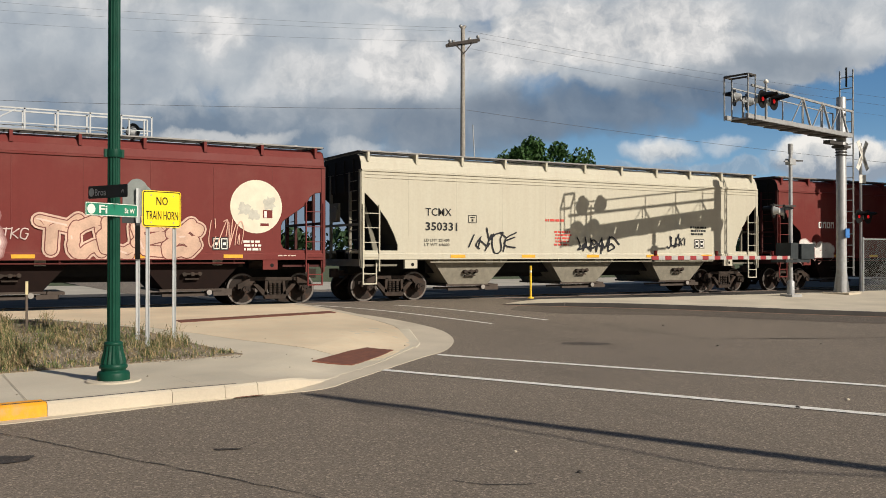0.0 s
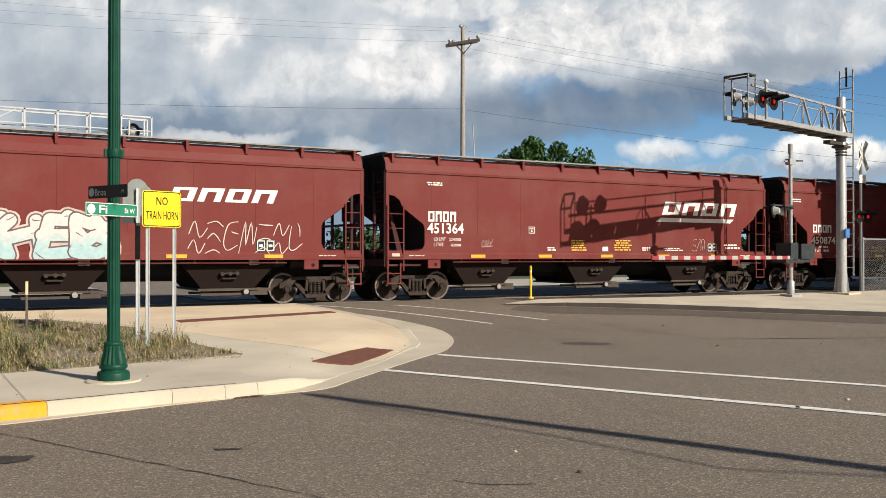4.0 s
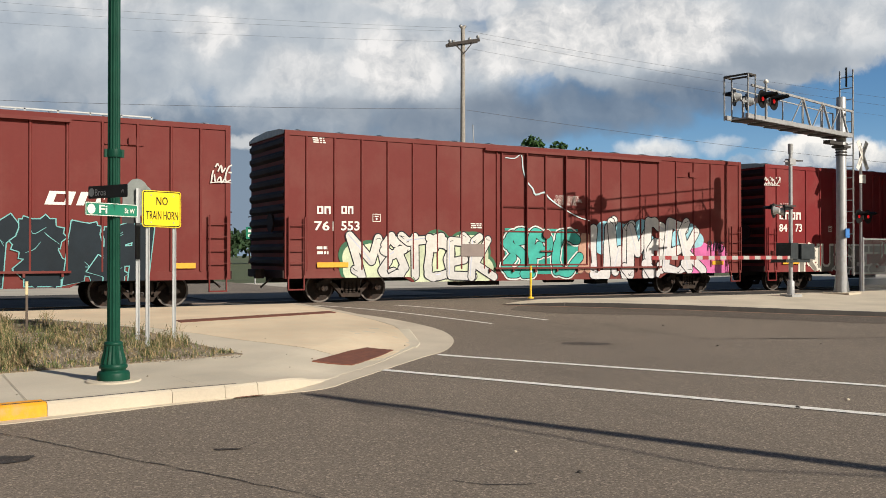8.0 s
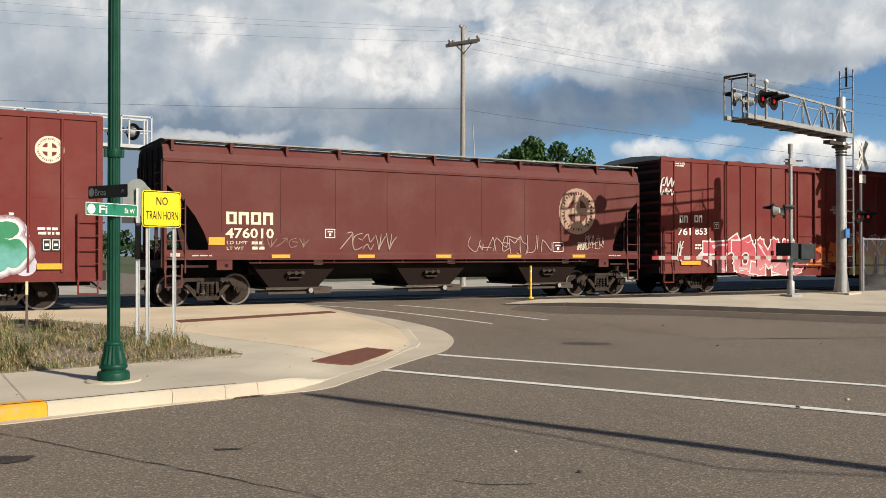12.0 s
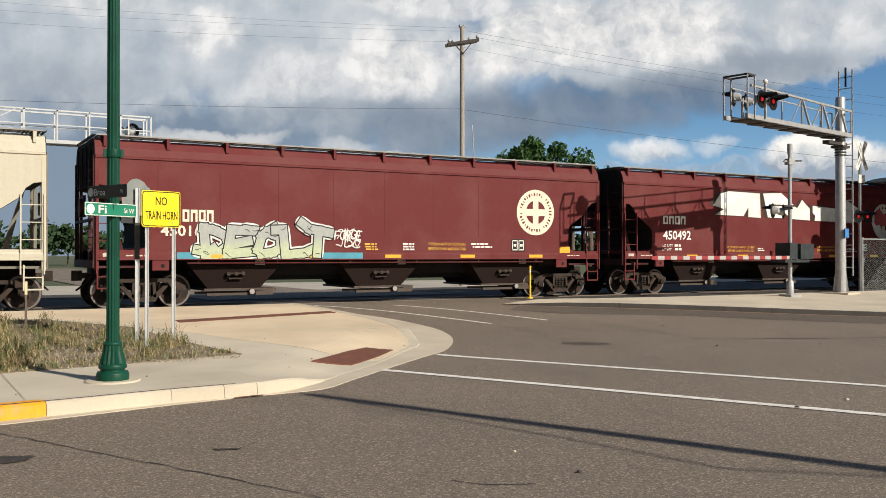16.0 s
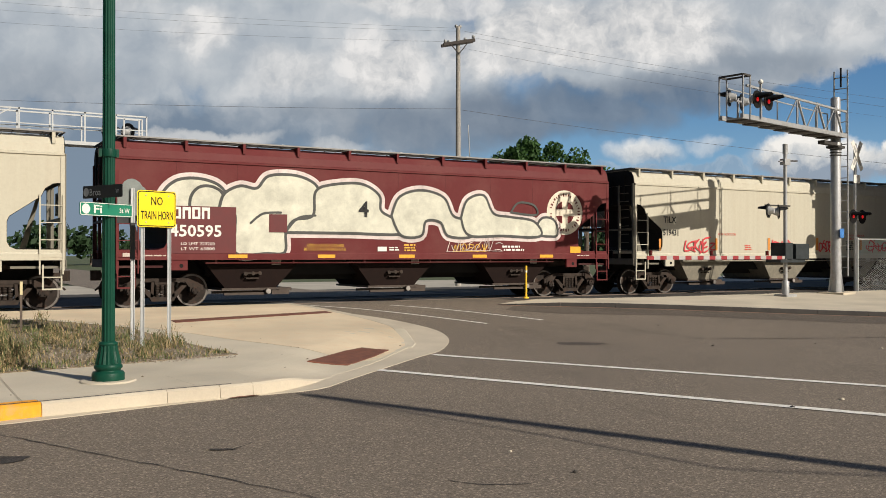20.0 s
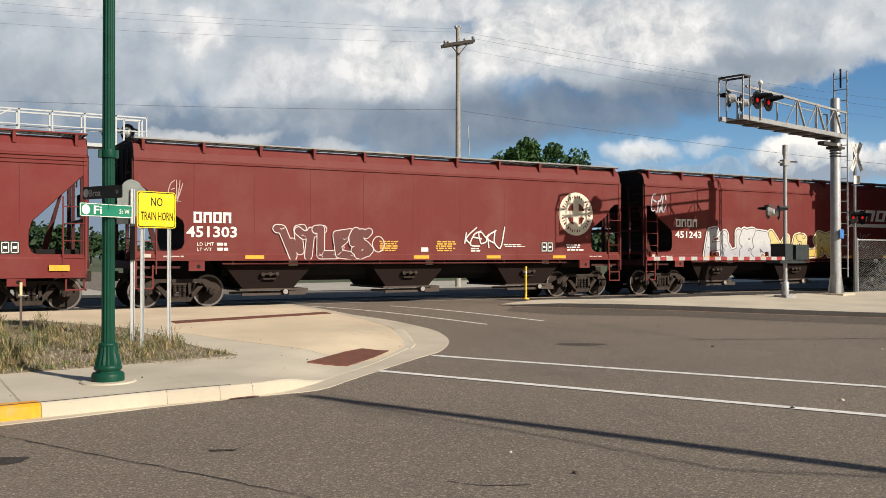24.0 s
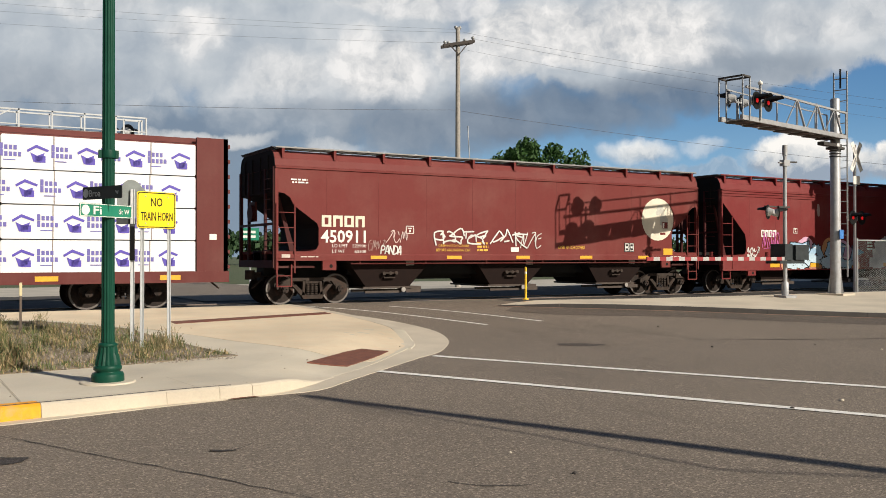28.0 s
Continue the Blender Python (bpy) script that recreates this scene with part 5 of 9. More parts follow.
# outlines of sprayed block forms in a unit box, each with an optional counter
def tag(car, x0, x1, z0, z1, col, seed, n=5, w=0.035, y=None):
    """A quick sprayed scrawl of thin strokes, some of them underlined."""
    rnd = random.Random(seed)
    if y is None:
        y = -SIDE - (0.045 if car.name.startswith("boxcar") else 0.022)
    m = Mesh()
    gw, h = (x1 - x0) / n, z1 - z0
    for i in range(n):
        for s in GLYPHS[rnd.randrange(len(GLYPHS))]:
            c = [(x0 + gw * (i + 0.08 + px * 0.98) + 0.12 * h * (pz - 0.5) + rnd.uniform(-0.05, 0.05) * gw, z0 + h * min(1.0, max(0.0, pz + rnd.uniform(-0.08, 0.08)))) for px, pz in s]
            ribbon(m, curve_pts(c, 4), w, y - 0.0006 * i, 0.3)
    if rnd.random() < 0.4:
        ribbon(m, curve_pts([(x0, z0), ((x0 + x1) / 2, z0 + 0.08 * h), (x1, z0 + 0.02)], 4), w * 0.8, y - 0.005, 0.6)
    return part("spray_tag", m, spray(col), car)


# letter skeletons of sprayed writing: strokes through points of an 8 x 8 grid, each point as two digits
STROKES = {"A": "00 38 58 80/22 62", "B": "00 08 58 77 76 54 04/54 73 71 50 00", "C": "87 68 28 06 02 20 60 81", "D": "00 08 48 86 82 40 00",
           "E": "88 08 00 80/04 64", "F": "00 08 88/04 64", "G": "87 68 28 06 02 20 60 82 84 54", "H": "00 08/80 88/04 84", "I": "40 48",
           "J": "88 82 60 20 02", "K": "00 08/88 14 80", "L": "08 00 80", "M": "00 08 43 88 80", "N": "00 08 80 88", "O": "28 06 02 20 60 82 86 68 28",
           "P": "00 08 58 77 75 54 04", "R": "00 08 58 77 75 54 04/44 80", "S": "87 68 28 06 25 64 82 60 20 01", "T": "08 88/48 40", "U": "08 02 20 60 82 88",
           "V": "08 40 88", "W": "08 20 45 60 88", "Y": "08 44 88/44 40", "Z": "08 88 00 80", "8": "44 16 28 68 76 44 12 20 60 72 44", "4": "60 68 03 83"}
ROUNDED = "BCDGJOPRSU8"


def skeleton(ch, x0, x1, z0, z1, lean=0.0, rnd=None, smooth=True):
    """The strokes of one letter in a box."""
    out = []
    for run in STROKES[ch].split("/"):
        pts = [(int(p[0]) / 8, int(p[1]) / 8) for p in run.split()]
        if rnd:
            pts = [(a + rnd.uniform(-0.05, 0.05), b + rnd.uniform(-0.04, 0.04)) for a, b in pts]
        pts = [(x0 + a * (x1 - x0) + lean * (b - 0.5) * (z1 - z0), z0 + b * (z1 - z0)) for a, b in pts]
        out.append(curve_pts(pts, 3) if ch in ROUNDED and smooth else pts)
    return out


def dabs(m, strokes, w, y, square=False):
    """Fat strokes with round ends, or square ones; each dab lies a hair over the one before."""
    i, e = 0, 0.00002
    for pts in strokes:
        for (ax, az), (bx, bz) in zip(pts[:-1], pts[1:]):
            d = math.hypot(bx - ax, bz - az) or 1e-6
            ux, uz = (bx - ax) / d * w / 2, (bz - az) / d * w / 2
            k = 1 if square else 0
            yy = y - i * e
            m.add([(ax - k * ux - uz, yy, az - k * uz + ux), (ax - k * ux + uz, yy, az - k * uz - ux), (bx + k * ux + uz, yy, bz + k * uz - ux), (bx + k * ux - uz, yy, bz + k * uz + ux)], [(0, 1, 2, 3)])
            i += 1
        if not square:
            for px, pz in pts:
                m.disc(px, pz, y - i * e, w / 2, 12)
                i += 1
    return m


FADES = {}


def spray_fade(top, low, z, soft):
    """Sprayed paint that passes from one colour to another at a height."""
    key = (top, low, round(z, 2), round(soft, 2))
    if key not in FADES:
        m, n, l, p = node_mat("spray_paint_fade")
        c = coords(n, l)
        sep = n.new("ShaderNodeSeparateXYZ")
        l.new(c, sep.inputs[0])
        cloud = texnoise(n, l, c, 2.4, 4, 0.6)
        f = mth(n, l, "MULTIPLY_ADD", sep.outputs[2], 1 / soft, 0.5 - z / soft)
        f = mth(n, l, "MULTIPLY_ADD", mth(n, l, "SUBTRACT", cloud, 0.5), 2.2, f, True)
        col = mixc(n, l, f, low, top)
        col = mixc(n, l, 1.0, col, ramp(n, l, texnoise(n, l, c, 9.0, 4, 0.6), [(0.3, (0.84, 0.84, 0.84)), (0.65, (1, 1, 1))]), "MULTIPLY")
        l.new(col, p.inputs["Base Color"])
        p.inputs["Roughness"].default_value = 0.6
        FADES[key] = m
    return FADES[key]


def trimmed(m, car):
    """Cuts a coat of paint off at the lower edge of the car's side."""
    if car.name.startswith("boxcar"):
        m.v = [(x, y, max(z, 0.605 if abs(x) < 5.1 else 0.765)) for x, y, z in m.v]
    else:
        low = 0.885 if car in (c_604, c_b) else 1.315
        m.v = [(x, y, max(z, low)) for x, y, z in m.v]
    return m


def side_of(car, z0):
    return -SIDE - (0.026 if car.name.startswith("boxcar") else 0.037 if z0 < 1.5 else 0.006)


def piece(car, text, x0, x1, z0, z1, fill, line, weight=0.26, lw=0.05, halo=None, glow=0.0, low=None, square=False, seed=1, lean=0.0, gap=1.0, shine=None, wild=0.0):
    """Sprayed lettering: halo, outline, fill and shine coats of fat letters side by side; wild: how far they bend, tilt and overlap."""
    rnd = random.Random(seed)
    y, n, hgt = side_of(car, z0), len(text), z1 - z0
    gw = (x1 - x0) / n
    w = weight * hgt
    r = w / 2 + lw
    gap *= 1 - 1.1 * wild
    shapes = []
    for i, ch in enumerate(text):
        a, b = x0 + i * gw + r * 0.9 * gap, x0 + (i + 1) * gw - r * 0.9 * gap
        if b - a < 0.16 * hgt:
            mid = (a + b) / 2
            a, b = mid - 0.08 * hgt, mid + 0.08 * hgt
        top = z1 - r - (0 if square and not wild else rnd.uniform(0, 0.10) * hgt)
        tilt = lean + (0 if square and not wild else rnd.uniform(-0.10, 0.10) * (1 + 3 * wild))
        sh = skeleton(ch, a, b, z0 + r, top, tilt, None if square and not wild else rnd, not square)
        if wild:
            sh = [[(px + rnd.gauss(0, 0.11 * wild) * gw, max(z0 + r * 0.7, min(z1 - r * 0.7, pz + rnd.gauss(0, 0.10 * wild) * hgt))) for px, pz in run] for run in sh]
            # barbs that run out of the letters
            ax, az = sh[0][0]
            if rnd.random() < 0.7:
                sh.append([(ax, az), (ax - 0.30 * gw, az + rnd.uniform(-0.04, 0.16) * hgt)])
            ax, az = sh[0][-1]
            if rnd.random() < 0.7:
                sh.append([(ax, az), (ax + 0.28 * gw, min(z1 - r * 0.7, az + rnd.uniform(0.02, 0.22) * hgt))])
        shapes.append(sh)
    if halo:
        wide = 0.0
        if glow:
            body = body_colour(car)
            wide = glow
            for k, q in ((1.0, 0.25), (0.72, 0.5), (0.45, 0.75)):
                m = Mesh()
                for sh in shapes:
                    dabs(m, sh, w + 2 * lw + 2.4 * glow * k, y + 0.0012 * k)
                part("spray_mist", trimmed(m, car), spray(tuple(q * h + (1 - q) * c for h, c in zip(halo, body))), car)
        m = Mesh()
        for sh in shapes:
            dabs(m, sh, w + 2 * lw + (0.4 * wide or 0.10), y - 0.001)
        part("spray_halo", trimmed(m, car), spray(halo), car)
    for i, sh in enumerate(shapes):
        yy = y - 0.0022 - 0.0026 * i
        edge = part("spray_outline", trimmed(dabs(Mesh(), sh, w + 2 * lw, yy, square), car), spray(line), car)
        mat = spray_fade(fill, low, (z0 + z1) / 2 - 0.06 * hgt, 0.30 * hgt) if low else spray(fill)
        part("spray_coat", trimmed(dabs(Mesh(), sh, w, yy - 0.0011, square), car), mat, edge)
        if wild:
            m = Mesh()
            for k in range(3):
                run = rnd.choice(sh)
                px, pz = rnd.choice(run)
                ribbon(m, curve_pts([(px - 0.3 * w, pz + rnd.uniform(-0.2, 0.3) * w), (px + rnd.uniform(-0.2, 0.2) * w, pz), (px + 0.4 * w, pz + rnd.uniform(-0.5, 0.5) * w)], 3), lw * 0.7, yy - 0.0017, 0.6)
            part("spray_line", m, spray(line), edge)
        if shine:
            p = sh[0]
            k = len(p) // 2
            q = [(px - 0.22 * w, pz + 0.18 * w) for px, pz in p[max(0, k - 1):k + 1]]
            if len(q) > 1:
                part("spray_highlight", dabs(Mesh(), [q], w * 0.16, yy - 0.0020), spray(shine), edge)


def scrawl(car, text, x0, x1, z0, z1, col, w=0.04, seed=1, lean=0.15, loose=0.0):
    """A quick hand-drawn word."""
    rnd = random.Random(seed)
    y = side_of(car, z0) - 0.024
    gw = (x1 - x0) / len(text)
    m = Mesh()
    for i, ch in enumerate(text):
        if ch != " ":
            k = rnd.uniform(-0.06, 0.06) * (z1 - z0)
            runs = skeleton(ch, x0 + (i + 0.06) * gw, x0 + (i + 0.86 + loose) * gw, z0 + k, z1 + k, lean, rnd)
            if loose:
                runs = [curve_pts([(px + rnd.gauss(0, loose) * 0.5 * gw, pz + rnd.gauss(0, loose) * 0.5 * (z1 - z0)) for px, pz in run[::3 if len(run) > 8 else 1]], 3) for run in runs]
            dabs(m, runs, w, y - 0.0012 * (i % 2))
    return tagged(part("spray_tag", m, spray(col), car), kind="stuff")


def cloud(car, x0, x1, z0, z1, col, seed, n=9, out=0.0):
    """A billowing sprayed background."""
    rnd = random.Random(seed)
    y = side_of(car, z0) + 0.0035 - out
    h = z1 - z0
    m = Mesh()
    for i in range(n):
        r = h * rnd.uniform(0.26, 0.40)
        x = x0 + r + (x1 - x0 - 2 * r) * (i + rnd.uniform(0.1, 0.9)) / n
        m.disc(x, z0 + r + (h - 2 * r) * rnd.random() ** 0.7, y - 0.00003 * i, r, 26)
    for i in range(2 * n):
        r = h * rnd.uniform(0.18, 0.28)
        m.disc(x0 + r + (x1 - x0 - 2 * r) * (i + 0.5) / (2 * n), z0 + r * rnd.uniform(0.7, 1.2), y - 0.0004 - 0.00003 * i, r, 20)
    return part("spray_cloud", trimmed(m, car), spray(col), car)


def panel(car, x0, x1, z0, z1, material, out=0.014):
    """A painted patch on the side."""
    return part("paint_patch", Mesh().quad(x0, x1, z0, z1, -SIDE - out), material, car)


def bubble(car, x0, x1, z0, z1, outline, inner, fill, line, lw, depth, halo=None, round_off=6):
    """One throw-up letter: a filled outline in a unit box, with inner strokes."""
    y = -SIDE - (0.036 if z0 < 1.45 else 0.007) - 0.003 * depth
    place = lambda p: (x0 + p[0] * (x1 - x0), z0 + p[1] * (z1 - z0))
    loop = [place(p) for p in outline + outline[:1]]
    if round_off:
        loop = curve_pts(loop, round_off)
    m = Mesh()
    if halo:
        part("spray_coat", ribbon_mesh(loop, lw * 3.6, y + 0.0028 + 0.00265 * depth), spray(halo), car)
    part("spray_coat", Mesh().add([(a, y - 0.0005, b) for a, b in loop[:-1]], [tuple(range(len(loop) - 1))]), spray(fill), car)
    ribbon(m, loop, lw, y - 0.001)
    for s in inner:
        ribbon(m, curve_pts([place(p) for p in s], 5), lw * 0.8, y - 0.0024)
    part("spray_outline", m, spray(line), car)


def ribbon_mesh(pts, w, y):
    m = Mesh()
    ribbon(m, pts, w, y)
    return m


def body_colour(car):
    return next(c for c in car.children if c.name.startswith("body")).color[:3]


def code_box(car, x0, x1, z0, z1):
    """A small outlined square with a letter in it."""
    m = Mesh()
    y, t = FACE, 0.02
    m.quad(x0, x1, z0, z0 + t, y).quad(x0, x1, z1 - t, z1, y).quad(x0, x0 + t, z0 + t, z1 - t, y).quad(x1 - t, x1, z0 + t, z1 - t, y)
    w, h = x1 - x0, z1 - z0
    m.quad(x0 + 0.25 * w, x1 - 0.25 * w, z1 - 0.38 * h, z1 - 0.25 * h, y).quad(x0 + 0.4 * w, x1 - 0.4 * w, z0 + 0.2 * h, z0 + 0.5 * h, y)
    light = body_colour(car)[0] < 0.4
    return part("code_box", m, LETTERW if light else LETTERK, car)


def data_label(car, x0, x1, z0, z1):
    """The black maintenance label with its white frames."""
    o = part("data_label", Mesh().quad(x0, x1, z0, z1, FACE), LETTERK, car, "black maintenance label")
    m = Mesh()
    w, h, y = x1 - x0, z1 - z0, FACE - 0.003
    for i in range(2):
        a = x0 + w * (0.06 + 0.48 * i)
        b = a + w * 0.40
        m.quad(a, b, z0 + 0.08 * h, z0 + 0.16 * h, y).quad(a, b, z1 - 0.16 * h, z1 - 0.08 * h, y).quad(a, a + 0.05 * w, z0 + 0.1 * h, z1 - 0.1 * h, y).quad(b - 0.05 * w, b, z0 + 0.1 * h, z1 - 0.1 * h, y)
        m.quad(a + 0.1 * w, b - 0.1 * w, z0 + 0.4 * h, z0 + 0.6 * h, y)
    part("label_lines", m, LETTERW, car)
    return o


def streak(car, pts, w, col):
    """A painted or scraped streak."""
    m = Mesh()
    ribbon(m, curve_pts(pts, 3), w, -SIDE - 0.03, 0.5)
    return part("paint_streak", m, spray(col), car)


def scoop(car, x0, x1, z0, z1):
    """A sprayed round ball with a black edge above a cone."""
    cx, r = (x0 + x1) / 2, (x1 - x0) / 2
    part("spray_outline", Mesh().disc(cx, z0 + r * 0.55, -SIDE - 0.056, r * 1.10, 24).disc(cx, z0 + r * 0.2, -SIDE - 0.0565, r * 0.6, 20), spray((0.03, 0.03, 0.03)), car)
    part("spray_coat", Mesh().disc(cx, z0 + r * 0.6, -SIDE - 0.059, r * 0.92, 24), spray((0.30, 0.60, 0.62)), car)

# ---- the train, from its front to its rear ----
V = 13.70


c_front = hopper("weathered red covered hopper car with pale graffiti at the lower end", 30.08, 46.88, MAROON)
c_cream = hopper("cream covered hopper car with black stencilled numbers and a few tags", 11.68, 28.84, CREAM, curved=True, lined=True)
c_870 = hopper("maroon covered hopper car with silver and peach graffiti", -6.36, 10.45, MAROON)
c_874 = hopper("maroon covered hopper car with a white disc and small tags", -24.32, -7.52, MAROON)
c_364 = hopper("maroon covered hopper car with a slanted white owner mark", -42.30, -25.52, MAROON)
c_471 = hopper("maroon covered hopper car with pastel graffiti along the lower side", -60.30, -43.10, MAROON)
b_atw = boxcar("bright red ribbed boxcar with silver block graffiti", -80.35, -61.70, BRIGHT)
b_553 = boxcar("red-brown ribbed boxcar with white and turquoise graffiti", -100.40, -81.68, MAROON)
b_u = boxcar("red-brown ribbed boxcar with green, purple and dark teal graffiti", -120.60, -101.97, MAROON)
b_853 = boxcar("red-brown ribbed boxcar with pink and yellow-orange graffiti", -140.70, -122.05, MAROON)
c_476 = hopper("dark brown covered hopper car with a round emblem", -158.64, -141.70, BROWNRED, curved=True)
b_834 = boxcar("red-brown panelled boxcar with green and lilac graffiti", -178.89, -160.18, MAROON, "panelled")
c_492 = hopper("dark red covered hopper car with big white letters", -197.18, -180.31, DKRED)
c_167 = hopper("dark red covered hopper car with grey-green graffiti", -215.15, -198.34, DKRED)
c_403 = hopper("cream covered hopper car with orange strips", -233.22, -216.36, CREAM, reflectors=())
c_431 = hopper("cream covered hopper car with red scrawls along the lower side", -251.29, -234.45, CREAM, reflectors=())
c_595 = hopper("dark red covered hopper car with large cream bubble graffiti", -269.31, -252.55, DKRED)
c_398 = hopper("cream covered hopper car with orange strips and a clean side", -287.40, -270.57, CREAM, reflectors=())
c_243 = hopper("maroon covered hopper car with silver and yellow graffiti", -305.57, -288.60, MAROON)
c_303 = hopper("maroon covered hopper car with white outlined graffiti", -323.64, -306.77, MAROON)
c_604 = hopper("maroon covered hopper car, deep side sill, white graffiti", -340.05, -324.81, (0.172, 0.022, 0.019), deep=True)
c_b = hopper("maroon covered hopper car with a deep side sill and pastel graffiti", -356.46, -341.26, (0.185, 0.020, 0.020), deep=True)
c_911 = hopper("maroon covered hopper car with a white scrawl and a pale disc", -374.51, -357.71, MAROON)



# ---- markings, lettering and graffiti ----
FACE = -SIDE - 0.012
FACE2 = -SIDE - 0.034

# outlines of throw-up letters in a unit box
HUMP = [(0.02, 0.05), (0.05, 0.55), (0.25, 0.92), (0.55, 1.0), (0.85, 0.85), (1.0, 0.5), (0.98, 0.05), (0.6, 0.0), (0.3, 0.02)]
ROUND = [(0.0, 0.45), (0.12, 0.85), (0.45, 1.0), (0.8, 0.9), (1.0, 0.5), (0.95, 0.05), (0.6, 0.0), (0.2, 0.02)]
FORM_G = [(0.0, 0.56), (0.05, 0.74), (0.20, 0.84), (0.36, 0.82), (0.48, 0.98), (0.75, 1.0), (0.95, 0.90), (1.0, 0.72), (0.97, 0.48), (0.86, 0.32), (0.66, 0.30), (0.64, 0.02), (0.46, 0.0), (0.16, 0.0), (0.15, 0.30), (0.14, 0.50)]
FORM_H = [(0.0, 0.0), (0.07, 0.24), (0.22, 0.34), (0.24, 0.80), (0.36, 0.95), (0.62, 1.0), (0.78, 0.78), (0.80, 0.46), (0.95, 0.26), (1.0, 0.0), (0.5, 0.0)]
FORM_I = [(0.0, 0.42), (0.10, 0.84), (0.36, 1.0), (0.64, 0.86), (0.76, 0.46), (0.95, 0.34), (1.0, 0.0), (0.70, 0.0), (0.60, 0.30), (0.42, 0.32), (0.36, 0.0), (0.12, 0.0)]
FORM_J = [(0.0, 0.42), (0.08, 0.88), (0.28, 1.0), (0.40, 0.56), (0.62, 0.48), (0.92, 0.38), (1.0, 0.0), (0.5, 0.0), (0.10, 0.0)]
FORM_A = [(0.08, 0.0), (0.0, 0.85), (0.30, 1.0), (0.36, 0.62), (0.62, 0.86), (0.98, 0.92), (0.62, 0.5), (1.0, 0.02), (0.68, 0.0), (0.40, 0.32), (0.36, 0.0)]
FORM_B = [(0.30, 0.0), (0.0, 0.95), (0.5, 1.0), (1.0, 0.95), (0.75, 0.0)]
FORM_C = [(0.05, 0.0), (0.0, 0.9), (0.45, 1.0), (0.5, 0.45), (0.98, 0.48), (1.0, 0.02)]
FORM_D = [(0.10, 0.02), (0.0, 0.42), (0.32, 0.50), (0.40, 0.42), (0.85, 1.0), (1.0, 0.75), (0.5, 0.0)]
FORM_E = [(0.0, 0.25), (0.1, 0.45), (0.02, 0.75), (0.3, 1.0), (0.95, 0.95), (0.92, 0.7), (1.0, 0.4), (0.85, 0.05), (0.3, 0.0)]
FORM_F = [(0.0, 0.3), (0.02, 1.0), (0.45, 0.95), (0.6, 0.98), (1.0, 1.0), (0.98, 0.25), (0.7, 0.0), (0.3, 0.0)]
block_mark(c_front, -5.99, -4.98, 2.57, 2.83, FACE, LETTERW, 4, 0.0)
piece(c_front, "SB", -7.25, -5.02, 0.90, 2.10, (0.66, 0.63, 0.59), (0.45, 0.30, 0.28), 0.28, 0.04, seed=3, wild=0.3)
letters("lettering", "TCMX", -6.40, -5.45, 2.69, 0.24, FACE, LETTERK, c_cream, 0.012)
letters("lettering", "350331", -6.40, -5.24, 2.23, 0.25, FACE, LETTERK, c_cream, 0.03)
letters("lettering", "LD LMT 221400", -6.44, -5.53, 1.87, 0.09, FACE, LETTERK, c_cream, 0)
letters("lettering", "LT WT 64600", -6.44, -5.53, 1.73, 0.09, FACE, LETTERK, c_cream, 0)
code_box(c_cream, -4.82, -4.51, 2.48, 2.74)
bars(c_cream, -1.88, -0.63, 2.56, 2.70, FACE, 1, LETTERR, 2)
bars(c_cream, -1.40, -0.60, 1.75, 2.29, FACE, 5, LETTERR, 3)
data_label(c_cream, 5.15, 5.68, 1.70, 2.04)
bars(c_cream, 4.92, 5.80, 2.17, 2.55, FACE, 3, LETTERK, 4)
block_mark(c_870, -6.88, -5.42, 2.36, 2.70, FACE, LETTERW, 4, 0.0)
letters("lettering", "450870", -6.79, -5.36, 1.93, 0.31, FACE, LETTERW, c_870, 0.03)
letters("lettering", "LD LMT", -6.69, -6.23, 1.75, 0.09, FACE, LETTERW, c_870, 0)
letters("lettering", "LT WT", -6.69, -6.29, 1.60, 0.09, FACE, LETTERW, c_870, 0)
letters("lettering", "220400", -6.1, -5.62, 1.75, 0.09, FACE, LETTERW, c_870, 0)
letters("lettering", "62600", -6.02, -5.62, 1.6, 0.09, FACE, LETTERW, c_870, 0)
emblem(c_870, 6.33, 2.82, 0.76, True, MAROON)
tag(c_870, 4.95, 5.94, 1.65, 2.46, (0.62, 0.36, 0.28), 14, 4, 0.03)
data_label(c_870, 5.07, 5.52, 1.58, 1.94)
letters("lettering", "OPEN HATCH COVERS", 1.75, 2.77, 1.44, 0.07, FACE, LETTERY, c_870, 0)
bars(c_870, 5.94, 6.57, 1.55, 1.88, FACE, 3, LETTERW, 1)
letters("lettering", "450874", -6.83, -5.31, 1.92, 0.29, FACE, LETTERW, c_874, 0.03)
block_mark(c_874, -6.74, -5.54, 2.38, 2.71, FACE, LETTERW, 4, 0.0)
bars(c_874, -8.04, -7.34, 3.59, 3.76, FACE, 2, LETTERW, 1)
letters("lettering", "LD LMT", -6.68, -6.18, 1.73, 0.10, FACE, LETTERW, c_874, 0)
letters("lettering", "LT WT", -6.68, -6.26, 1.58, 0.09, FACE, LETTERW, c_874, 0)
bars(c_874, -6.10, -5.71, 1.56, 1.85, FACE, 2, LETTERW, 1)
emblem(c_874, 6.32, 2.79, 0.76, True, MAROON)
tag(c_874, -5.31, -4.22, 1.63, 1.91, (0.45,0.30,0.27), 15, 5, 0.02)
tag(c_874, -4.08, -3.17, 1.63, 2.20, (0.5,0.36,0.33), 16, 4, 0.02)
tag(c_874, -0.70, 0.61, 1.64, 2.21, (0.66, 0.63, 0.59), 17, 5, 0.05)
tag(c_874, 2.63, 4.31, 1.80, 2.20, (0.5,0.4,0.36), 18, 6, 0.025)
